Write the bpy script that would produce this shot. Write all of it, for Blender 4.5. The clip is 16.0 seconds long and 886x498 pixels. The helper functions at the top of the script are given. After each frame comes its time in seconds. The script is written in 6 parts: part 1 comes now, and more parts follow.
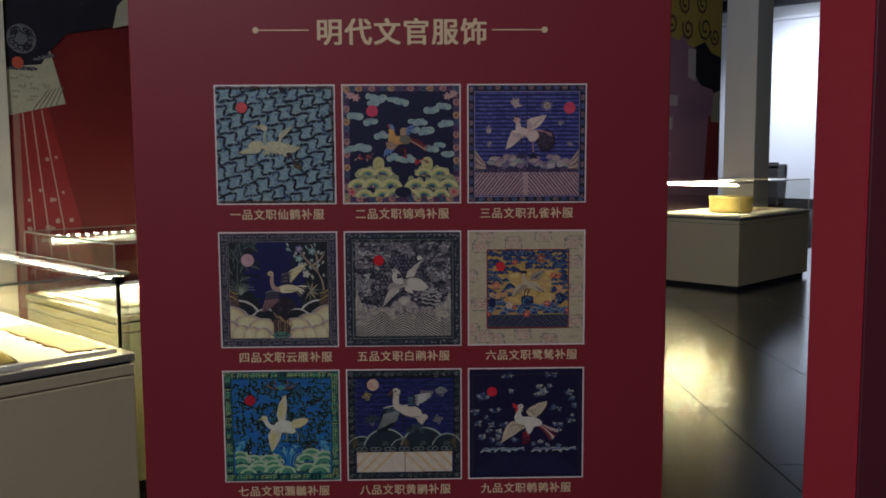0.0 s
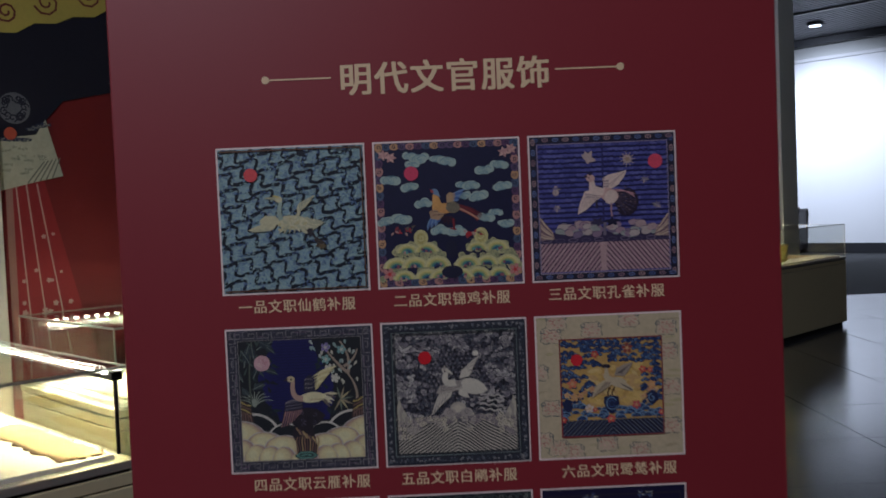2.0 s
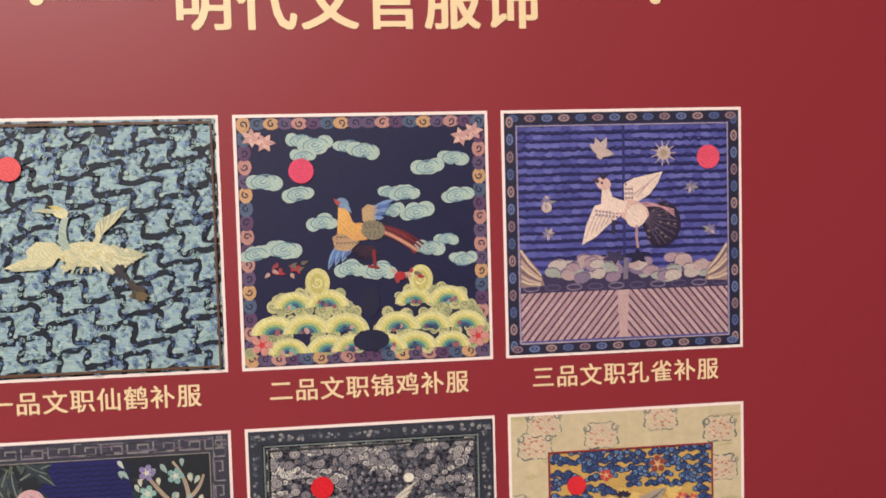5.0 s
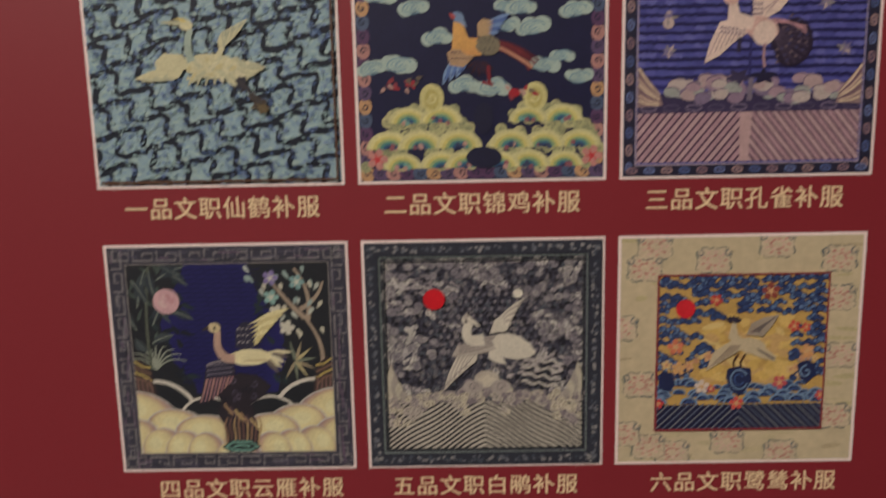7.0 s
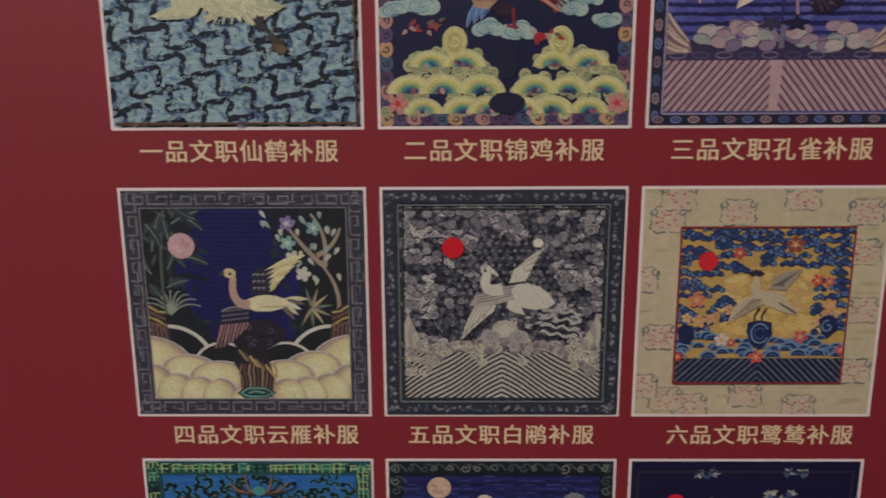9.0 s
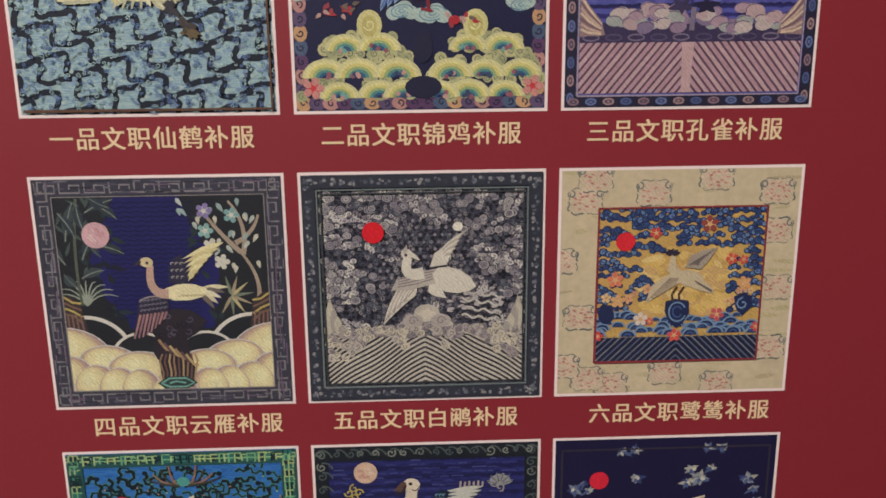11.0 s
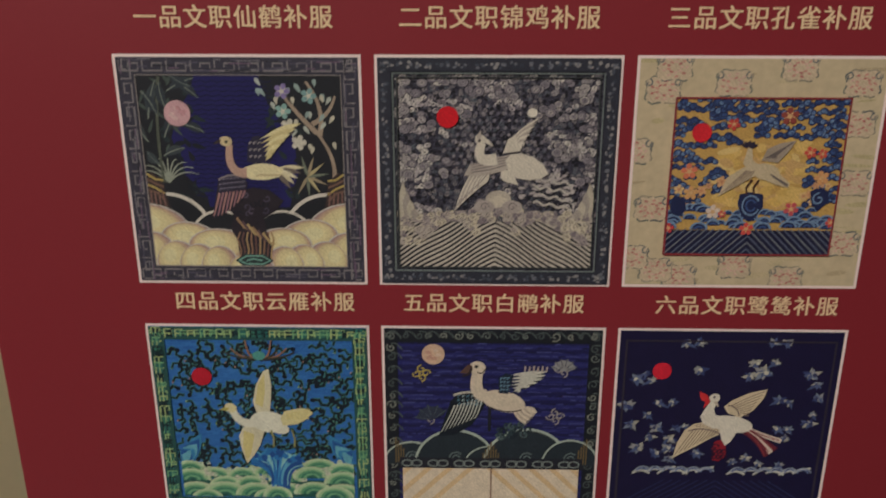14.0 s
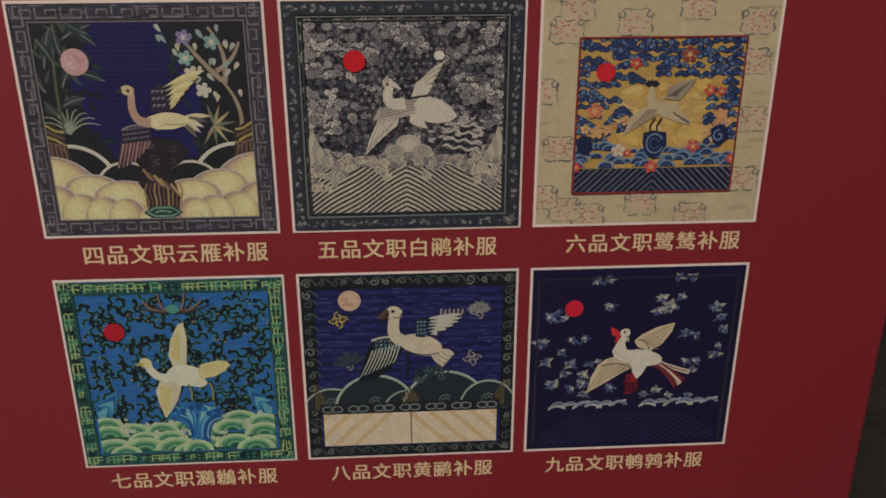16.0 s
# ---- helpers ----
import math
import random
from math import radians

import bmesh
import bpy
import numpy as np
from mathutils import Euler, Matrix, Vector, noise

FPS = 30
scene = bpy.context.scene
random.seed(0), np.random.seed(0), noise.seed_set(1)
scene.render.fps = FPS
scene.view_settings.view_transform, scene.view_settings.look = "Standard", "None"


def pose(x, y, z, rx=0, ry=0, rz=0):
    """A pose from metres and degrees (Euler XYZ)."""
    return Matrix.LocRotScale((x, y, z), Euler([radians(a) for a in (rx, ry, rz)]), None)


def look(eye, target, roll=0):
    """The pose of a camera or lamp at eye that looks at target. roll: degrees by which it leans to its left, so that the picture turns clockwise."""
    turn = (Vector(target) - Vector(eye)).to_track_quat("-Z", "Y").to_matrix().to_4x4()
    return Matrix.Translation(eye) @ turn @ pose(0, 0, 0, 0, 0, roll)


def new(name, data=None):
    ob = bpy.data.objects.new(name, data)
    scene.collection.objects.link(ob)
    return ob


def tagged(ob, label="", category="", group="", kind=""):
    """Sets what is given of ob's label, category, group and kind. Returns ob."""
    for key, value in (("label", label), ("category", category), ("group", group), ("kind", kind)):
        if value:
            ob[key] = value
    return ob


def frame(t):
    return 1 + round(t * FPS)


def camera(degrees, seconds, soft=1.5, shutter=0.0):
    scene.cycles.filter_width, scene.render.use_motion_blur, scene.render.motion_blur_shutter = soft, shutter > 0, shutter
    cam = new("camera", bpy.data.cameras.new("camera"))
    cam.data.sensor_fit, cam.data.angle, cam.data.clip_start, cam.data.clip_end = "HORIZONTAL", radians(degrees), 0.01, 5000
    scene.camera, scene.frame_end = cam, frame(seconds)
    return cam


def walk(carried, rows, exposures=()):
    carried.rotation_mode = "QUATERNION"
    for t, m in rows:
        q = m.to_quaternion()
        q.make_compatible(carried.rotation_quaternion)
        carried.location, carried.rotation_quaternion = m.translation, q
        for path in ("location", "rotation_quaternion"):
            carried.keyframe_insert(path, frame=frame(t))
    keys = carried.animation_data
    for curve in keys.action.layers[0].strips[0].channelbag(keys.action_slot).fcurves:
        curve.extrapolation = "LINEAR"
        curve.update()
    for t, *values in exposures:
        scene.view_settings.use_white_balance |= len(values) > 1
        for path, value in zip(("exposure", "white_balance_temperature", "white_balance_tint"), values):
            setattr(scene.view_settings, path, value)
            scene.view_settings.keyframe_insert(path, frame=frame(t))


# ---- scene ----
cam = camera(51.45, 16.0, 1.7, 0.4)
# seconds, eye x y z, yaw, pitch, roll
PATH = [
    (0, 0.038, 0.177, 1.432, -1.44, -5.85, -0.31),
    (0.5, 0.057, 0.180, 1.431, -0.37, -5.52, -0.31),
    (1, 0.084, 0.217, 1.431, 2.04, -4.62, 0.45),
    (1.5, 0.054, 0.357, 1.430, 1.14, -3.37, -0.99),
    (2, -0.032, 0.576, 1.459, -0.67, -2.35, -2.39),
    (2.5, -0.038, 0.846, 1.457, 3.33, -1.74, -1.81),
    (3, -0.060, 1.085, 1.473, 2.03, -0.95, -1.85),
    (3.5, -0.077, 1.215, 1.500, 2.10, -1.53, -1.57),
    (4, -0.062, 1.237, 1.507, 2.29, -2.46, -1.12),
    (4.5, -0.038, 1.250, 1.493, -3.79, -2.29, -1.61),
    (4.7, -0.037, 1.254, 1.500, -6.99, -2.70, -1.60),
    (7, -0.030, 1.242, 1.447, 0.76, -11.34, -1.21),
    (7.5, -0.052, 1.248, 1.437, 5.11, -15.36, -1.63),
    (8, -0.055, 1.253, 1.437, 4.54, -14.90, -1.03),
    (8.5, -0.055, 1.256, 1.440, 4.25, -14.32, -0.82),
    (9, -0.050, 1.256, 1.438, 0.85, -14.23, -0.35),
    (9.5, -0.034, 1.256, 1.436, -1.02, -14.19, -0.73),
    (10, -0.023, 1.259, 1.440, -1.76, -14.78, -0.68),
    (10.2, -0.019, 1.259, 1.438, -2.10, -14.77, -0.53),
    (12.5, -0.018, 1.237, 1.431, -2.44, -16.07, -0.54),
    (13, -0.022, 1.234, 1.427, -1.76, -16.67, -0.32),
    (13.5, -0.023, 1.234, 1.422, -0.19, -18.39, -0.10),
    (14, -0.035, 1.236, 1.408, 1.39, -20.34, -0.04),
    (14.5, -0.045, 1.234, 1.396, 2.50, -22.65, 0.28),
    (15, -0.041, 1.232, 1.391, 0.39, -23.33, 0.41),
    (15.5, -0.030, 1.228, 1.391, -2.57, -22.98, 0.41),
    (16, -0.020, 1.224, 1.393, -3.53, -22.78, -0.06),
]
EXPOSURES = [(0.0, -1.15, 5550, 11), (2.0, -1.15, 5400, 11), (2.6, -0.66, 5200, 11), (3.0, -0.22, 4900, 14), (3.4, 0.25, 5950, 10), (4.0, 0.5, 6500, 8), (4.7, 0.95, 6600, 8), (7.0, 0.0, 6850, 9), (7.6, -0.55, 6450, 10), (8.5, -0.5, 6050, 10), (9.0, -0.12, 6200, 8), (10.2, 0.6, 6250, 8), (12.5, 0.12, 6500, 9), (13.5, 0.25, 6550, 10), (14.5, -0.38, 6700, 4), (15.0, -0.32, 6700, 4), (15.5, 0.03, 6650, 4), (16.0, -0.08, 6700, 4)]
walk(cam, [(t, pose(x, y, z, 90 + pitch, 0, yaw) @ pose(0, 0, 0, 0, 0, roll)) for t, x, y, z, yaw, pitch, roll in PATH], EXPOSURES)

# ---- light ----
world = bpy.data.worlds.new("hall_air")
world.use_nodes = True
world.node_tree.nodes["Background"].inputs[0].default_value = (0.5, 0.5, 0.6, 1)
world.node_tree.nodes["Background"].inputs[1].default_value = 0.02
scene.world = world


def lamp(name, kind, m, energy, colour, **more):
    data = bpy.data.lights.new(name, kind)
    data.energy, data.color = energy, colour
    if kind == "AREA":
        data.shape, data.size = "DISK", more.get("size", 0.5)
    if kind == "SPOT":
        data.spot_size, data.spot_blend, data.shadow_soft_size = radians(more["cone"]), more.get("blend", 0.5), more.get("size", 0.08)
    ob = new(name, data)
    ob.matrix_world = m
    return ob


lamp("board_light", "AREA", look((-2.6, -3.2, 5.3), (0.0, 2.2, 1.6)), 480, (1.0, 0.93, 0.88), size=0.9)
lamp("wall_washer_light", "SPOT", look((7.3, 21.6, 5.2), (10.25, 23.4, 2.0)), 3600, (0.9, 0.92, 1.0), cone=92, blend=1.0)
# Weak wide lamp added to stand for ambient light on the white wall.
lamp("wall_fill_light", "SPOT", look((8.0, 22.3, 5.3), (9.9, 24.6, 2.6)), 220, (0.88, 0.9, 1.0), cone=140, blend=1.0)
# Two unseen fill lamps, added to lift the column, right case and left case.
lamp("hall_fill_light", "AREA", look((2.2, 8.2, 5.35), (3.6, 11.0, 0.5)), 70, (0.9, 0.93, 1.0), size=1.0)
lamp("hall_fill_light", "AREA", look((-2.2, -2.2, 5.35), (-1.4, 3.2, 0.4)), 50, (1.0, 0.92, 0.8), size=0.8)

# ---- materials ----
def node(nt, kind, x=0, y=0, **values):
    n = nt.nodes.new(kind)
    for k, v in values.items():
        n.inputs[k].default_value = v
    return n


def mix(nt, kind, fac, a, b):
    n = nt.nodes.new("ShaderNodeMix")
    n.data_type, n.blend_type = "RGBA", kind
    for i, v in ((0, fac), (6, a), (7, b)):
        if hasattr(v, "links"):
            nt.links.new(v, n.inputs[i])
        else:
            n.inputs[i].default_value = v
    return n.outputs[2]


def surface(name, colour, rough=0.6, metal=0.0, vary=0.25, grain=60.0, stain=3.0, bump=0.05, spec=0.5, emit=None, coat=0.0):
    """A surface with fine grain, broad stains and a little relief, at sizes given per metre."""
    m = bpy.data.materials.new(name)
    m.use_nodes = True
    nt = m.node_tree
    p = nt.nodes["Principled BSDF"]
    p.inputs["Roughness"].default_value, p.inputs["Metallic"].default_value = rough, metal
    p.inputs["Specular IOR Level"].default_value = spec
    p.inputs["Coat Weight"].default_value = coat
    co = nt.nodes.new("ShaderNodeTexCoord")
    fine, broad = node(nt, "ShaderNodeTexNoise", Scale=grain, Detail=3.0), node(nt, "ShaderNodeTexNoise", Scale=stain, Detail=4.0)
    for n in (fine, broad):
        nt.links.new(co.outputs["Object"], n.inputs["Vector"])
    lo = tuple(c * (1 - vary) for c in colour) + (1,)
    hi = tuple(min(1, c * (1 + vary * 0.7)) for c in colour) + (1,)
    c1 = mix(nt, "MIX", fine.outputs[0], lo, hi)
    c2 = mix(nt, "MIX", broad.outputs[0], lo, hi)
    nt.links.new(mix(nt, "MIX", 0.5, c1, c2), p.inputs["Base Color"])
    if bump:
        b = node(nt, "ShaderNodeBump", Strength=bump, Distance=0.002)
        nt.links.new(fine.outputs[0], b.inputs["Height"])
        nt.links.new(b.outputs[0], p.inputs["Normal"])
    if emit:
        p.inputs["Emission Color"].default_value, p.inputs["Emission Strength"].default_value = (*emit[0], 1), emit[1]
    return m


def srgb(r, g, b):
    return tuple((c / 12.92 if c <= 0.04045 else ((c + 0.055) / 1.055) ** 2.4) for c in (r / 255, g / 255, b / 255))


INKS = {}


def ink(r, g, b):
    """A printed colour, given as it would look on paper in even light, with the fine threads of the cloth that it shows."""
    if (r, g, b) not in INKS:
        # Darks lifted towards grey: the print's gloss haze put into the colour.
        k = 0.93
        m = surface("print_ink", srgb(r * k + 8, g * k + 8, b * k + 8), rough=0.45, vary=0.42, grain=420.0, stain=55.0, bump=0.0, spec=0.4)
        nt = m.node_tree
        p = nt.nodes["Principled BSDF"]
        co = nt.nodes.new("ShaderNodeTexCoord")
        wav = node(nt, "ShaderNodeTexWave", Scale=150.0, Distortion=9.0, Detail=2.0)
        wav.bands_direction = "DIAGONAL"
        nt.links.new(co.outputs["Object"], wav.inputs["Vector"])
        old = p.inputs["Base Color"].links[0].from_socket
        shade = mix(nt, "MIX", wav.outputs["Fac"], (0.62, 0.62, 0.64, 1), (1.12, 1.12, 1.1, 1))
        nt.links.new(mix(nt, "MULTIPLY", 0.4, old, shade), p.inputs["Base Color"])
        INKS[r, g, b] = m
    return INKS[r, g, b]


def weave(name, base, thread, scale, dist):
    """Printed cloth: fine couched curls of a second colour over a base colour."""
    m = surface(name, base, rough=0.42, vary=0.25, grain=300.0, stain=20.0, bump=0.0, spec=0.4)
    nt = m.node_tree
    p = nt.nodes["Principled BSDF"]
    co = nt.nodes.new("ShaderNodeTexCoord")
    warp = node(nt, "ShaderNodeTexNoise", Scale=scale * 1.2, Detail=2.0)
    vor = nt.nodes.new("ShaderNodeTexVoronoi")
    vor.inputs["Scale"].default_value = scale
    wav = node(nt, "ShaderNodeTexWave", Scale=scale * 1.5, Distortion=dist, Detail=2.0)
    wav.wave_type = "RINGS"
    nt.links.new(co.outputs["Object"], vor.inputs["Vector"])
    nt.links.new(co.outputs["Object"], warp.inputs["Vector"])
    nt.links.new(vor.outputs["Position"], wav.inputs["Vector"])
    sub = nt.nodes.new("ShaderNodeVectorMath")
    sub.operation = "SUBTRACT"
    nt.links.new(co.outputs["Object"], sub.inputs[0])
    nt.links.new(vor.outputs["Position"], sub.inputs[1])
    nt.links.new(sub.outputs[0], wav.inputs["Vector"])
    ramp = nt.nodes.new("ShaderNodeValToRGB")
    ramp.color_ramp.elements[0].position, ramp.color_ramp.elements[1].position = 0.42, 0.62
    nt.links.new(wav.outputs["Fac"], ramp.inputs[0])
    old = p.inputs["Base Color"].links[0].from_socket
    nt.links.new(mix(nt, "MIX", ramp.outputs[0], old, (*thread, 1)), p.inputs["Base Color"])
    return m


def ribs(name, base, dark, per_metre, wobble=2.0, along="Z", share=0.5):
    """Printed cloth laid in wavering rows."""
    m = surface(name, base, rough=0.42, vary=0.3, grain=260.0, stain=18.0, bump=0.0, spec=0.4)
    nt = m.node_tree
    p = nt.nodes["Principled BSDF"]
    co = nt.nodes.new("ShaderNodeTexCoord")
    wav = node(nt, "ShaderNodeTexWave", Scale=per_metre / 3.18, Distortion=wobble, Detail=2.0)
    wav.inputs["Detail Scale"].default_value = 3.0
    wav.bands_direction = along
    nt.links.new(co.outputs["Object"], wav.inputs["Vector"])
    ramp = nt.nodes.new("ShaderNodeValToRGB")
    ramp.color_ramp.elements[0].position, ramp.color_ramp.elements[1].position = share - 0.25, share + 0.15
    nt.links.new(wav.outputs["Fac"], ramp.inputs[0])
    old = p.inputs["Base Color"].links[0].from_socket
    nt.links.new(mix(nt, "MIX", ramp.outputs[0], (*dark, 1), old), p.inputs["Base Color"])
    return m


def glass_material():
    """Clear sheet glass: lets light straight through and mirrors more at a slant."""
    m = bpy.data.materials.new("clear_glass")
    m.use_nodes = True
    nt = m.node_tree
    out = nt.nodes["Material Output"]
    clear, gloss, both = nt.nodes.new("ShaderNodeBsdfTransparent"), nt.nodes.new("ShaderNodeBsdfGlossy"), nt.nodes.new("ShaderNodeMixShader")
    slant, power, scale = nt.nodes.new("ShaderNodeLayerWeight"), nt.nodes.new("ShaderNodeMath"), nt.nodes.new("ShaderNodeMath")
    slant.inputs[0].default_value = 0.5
    power.operation, scale.operation = "POWER", "MULTIPLY_ADD"
    power.inputs[1].default_value, scale.inputs[1].default_value, scale.inputs[2].default_value = 4.0, 0.6, 0.035
    clear.inputs[0].default_value = (0.97, 0.975, 0.965, 1)
    gloss.inputs["Roughness"].default_value = 0.015
    nt.links.new(slant.outputs["Facing"], power.inputs[0])
    nt.links.new(power.outputs[0], scale.inputs[0])
    nt.links.new(scale.outputs[0], both.inputs[0])
    nt.links.new(clear.outputs[0], both.inputs[1])
    nt.links.new(gloss.outputs[0], both.inputs[2])
    nt.links.new(both.outputs[0], out.inputs[0])
    return m


BOARD_RED = surface("board_red_print", srgb(133, 40, 49), rough=0.46, vary=0.07, grain=220.0, stain=2.2, bump=0.02, spec=0.45)
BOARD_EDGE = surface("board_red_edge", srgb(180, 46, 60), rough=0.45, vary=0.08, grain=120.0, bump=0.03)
# Darker red than BOARD_RED, for the next board's panel.
BOARD_DARK_RED = surface("board_dark_red_face", srgb(88, 36, 46), rough=0.5, vary=0.08, grain=200.0, stain=2.0, bump=0.02)
WALL_RED = surface("wall_red_paint", srgb(112, 28, 30), rough=0.6, vary=0.12, grain=90.0, stain=1.5)
WALL_PLUM = surface("wall_plum_print", srgb(168, 128, 156), rough=0.6, vary=0.12, grain=60.0, stain=1.0)
WHITE_PAINT = surface("white_wall_paint", (0.78, 0.77, 0.75), rough=0.75, vary=0.06, grain=70.0, stain=0.8)
CREAM_PAINT = surface("cream_wall_paint", (0.70, 0.66, 0.56), rough=0.7, vary=0.06, grain=70.0, stain=0.8)
COLUMN_GREY = surface("column_grey_paint", (0.6, 0.6, 0.56), rough=0.7, vary=0.08, grain=50.0, stain=1.0)
DARK_TRIM = surface("dark_trim", (0.02, 0.02, 0.022), rough=0.5, vary=0.2)
CEILING_DARK = surface("dark_ceiling", (0.06, 0.06, 0.065), rough=0.7, vary=0.2, stain=0.7)
CEILING_SLAT = surface("ceiling_slat_metal", (0.22, 0.22, 0.24), rough=0.5, metal=0.4, vary=0.15)
CASE_BODY = surface("case_taupe_lacquer", (0.68, 0.59, 0.37), rough=0.5, vary=0.08, grain=40.0, stain=1.2)
# Case lacquer darkened to olive: shade on the mural-wall case put into colour.
CASE_SHADED = surface("case_shaded_lacquer", (0.32, 0.31, 0.21), rough=0.5, vary=0.1, grain=40.0, stain=1.2)
PALE_SILK = surface("pale_yellow_silk", (0.84, 0.78, 0.52), rough=0.8, vary=0.1, grain=120.0, stain=8.0)
CASE_RIM = surface("case_rim_metal", (0.36, 0.34, 0.30), rough=0.4, metal=0.3, vary=0.1)
CASE_DECK = surface("case_deck_cloth", (0.80, 0.78, 0.72), rough=0.8, vary=0.06, grain=300.0, stain=5.0)
BLACK_METAL = surface("black_metal", (0.015, 0.015, 0.016), rough=0.35, metal=0.5, vary=0.2)
OLD_CLOTH = surface("old_brown_cloth", (0.66, 0.50, 0.30), rough=0.9, vary=0.5, grain=70.0, stain=12.0, bump=0.3)
OLD_PAPER = surface("old_yellow_paper", (0.62, 0.48, 0.14), rough=0.85, vary=0.25, grain=90.0, stain=14.0)
BUNDLE = surface("yellow_bundle_silk", (0.42, 0.33, 0.11), rough=0.7, vary=0.7, grain=34.0, stain=13.0, bump=0.6)
DARK_WOOD = surface("dark_carved_wood", (0.035, 0.028, 0.026), rough=0.45, vary=0.4, grain=30.0)
LED = surface("led_glow", (1, 0.9, 0.6), emit=((1.0, 0.76, 0.32), 1000.0), bump=0.0)
LED_BRIGHT = surface("led_bright_glow", (1, 0.9, 0.6), emit=((1.0, 0.84, 0.44), 9000.0), bump=0.0)
LED_BEAD = surface("led_bead", (1, 0.9, 0.6), emit=((1.0, 0.86, 0.55), 80.0), bump=0.0)
LAMP_FACE = surface("lamp_face", (1, 1, 1), emit=((0.95, 0.97, 1.0), 6.0), bump=0.0)
GLASS = glass_material()
TILE = surface("floor_tile", (0.034, 0.033, 0.036), rough=0.19, vary=0.4, grain=26.0, stain=1.6, bump=0.06, spec=0.48)
JOINT = surface("floor_joint", (0.02, 0.02, 0.02), rough=0.8)
CAPTION = surface("caption_ink", srgb(228, 200, 160), rough=0.45, vary=0.06, grain=200.0, bump=0.0)
LINE_WHITE = surface("outline_ink", srgb(235, 215, 210), rough=0.45, vary=0.06, grain=200.0, bump=0.0)


# ---- building helpers ----
def thing(name, m, label, category, group="", kind=""):
    ob = new(name)
    ob.matrix_world = m
    return tagged(ob, label, category, group, kind)


def part(name, bm, material, parent=None, label="", smooth=False):
    me = bpy.data.meshes.new(name)
    bm.to_mesh(me)
    bm.free()
    for m in material if isinstance(material, (list, tuple)) else [material]:
        me.materials.append(m)
    if smooth:
        for f in me.polygons:
            f.use_smooth = True
    ob = new(name, me)
    ob.parent = parent
    return tagged(ob, label)


def box(x0, y0, z0, x1, y1, z1, bevel=0.0, bm=None):
    bm = bm or bmesh.new()
    r = bmesh.ops.create_cube(bm, size=1.0)
    for v in r["verts"]:
        v.co = Vector(((x0 + x1) / 2 + v.co.x * (x1 - x0), (y0 + y1) / 2 + v.co.y * (y1 - y0), (z0 + z1) / 2 + v.co.z * (z1 - z0)))
    if bevel:
        es = list({e for v in r["verts"] for e in v.link_edges})
        bmesh.ops.bevel(bm, geom=es, offset=bevel, segments=2, profile=0.5, affect="EDGES")
    return bm


def rod(x, y, z0, z1, r, bm=None, n=10):
    bm = bm or bmesh.new()
    q = bmesh.ops.create_cone(bm, cap_ends=True, segments=n, radius1=r, radius2=r, depth=z1 - z0)
    bmesh.ops.translate(bm, verts=q["verts"], vec=(x, y, (z0 + z1) / 2))
    return bm


HALL = 44.0  # the hall's walls and cases stand at this angle to the board


def hall(x, y, z=0.0):
    return pose(x, y, z, 0, 0, HALL)


# ---- printed art: flat shapes laid in layers on the board, in unit coordinates of each print (x right, y up) ----
def ell(cx, cy, rx, ry, rot=0.0, n=20, a0=0.0, a1=360.0):
    c, s = math.cos(radians(rot)), math.sin(radians(rot))
    full = a1 - a0 >= 360
    out = []
    for k in range(n if full else n + 1):
        a = radians(a0 + (a1 - a0) * k / n)
        x, y = rx * math.cos(a), ry * math.sin(a)
        out.append((cx + x * c - y * s, cy + x * s + y * c))
    return out


def leaf(x0, y0, x1, y1, w, bend=0.0, n=8, fat=0.6):
    dx, dy = x1 - x0, y1 - y0
    d = math.hypot(dx, dy) or 1e-6
    nx, ny = -dy / d, dx / d
    up, low = [], []
    for k in range(n + 1):
        f = k / n
        h = w * math.sin(math.pi * f ** fat) * 0.5
        b = bend * math.sin(math.pi * f)
        up.append((x0 + dx * f + nx * (b + h), y0 + dy * f + ny * (b + h)))
        low.append((x0 + dx * f + nx * (b - h), y0 + dy * f + ny * (b - h)))
    return up + low[-2:0:-1]


def coil(cx, cy, r, turns, start=0.0, way=1, n=9):
    m = max(4, int(n * turns))
    return [(cx + r * (1 - 0.8 * k / m) * math.cos(radians(start) + way * 2 * math.pi * turns * k / m), cy + r * (1 - 0.8 * k / m) * math.sin(radians(start) + way * 2 * math.pi * turns * k / m)) for k in range(m + 1)]


def bez(p0, p1, p2, n=10):
    return [tuple((1 - f) ** 2 * a + 2 * f * (1 - f) * b + f * f * c for a, b, c in zip(p0, p1, p2)) for f in (k / n for k in range(n + 1))]


def rect(x0, y0, x1, y1):
    return [(x0, y0), (x1, y0), (x1, y1), (x0, y1)]


def clipped(pts, x0, y0, x1, y1):
    for axis, lim, keep in ((0, x0, 1), (0, x1, -1), (1, y0, 1), (1, y1, -1)):
        out = []
        for i, q in enumerate(pts):
            p = pts[i - 1]
            ip, iq = (p[axis] - lim) * keep >= 0, (q[axis] - lim) * keep >= 0
            if ip != iq:
                f = (lim - p[axis]) / (q[axis] - p[axis])
                out.append((p[0] + (q[0] - p[0]) * f, p[1] + (q[1] - p[1]) * f))
            if iq:
                out.append(q)
        pts = out
        if len(pts) < 3:
            return []
    return pts


JOINED = {"flower_heart", "leaf_spray", "red_tuft", "dark_side", "corner_flower", "text_bar", "roundel", "scrollwork", "ripple_pattern", "cloud_bank", "blue_scroll", "green_wave", "pale_mound", "striped_band", "border", "mound", "hem", "rock", "plant", "dark_hill", "blue_rock", "trunk", "tree_branch", "white_wave", "small_emblem", "top_spray", "pleat"}


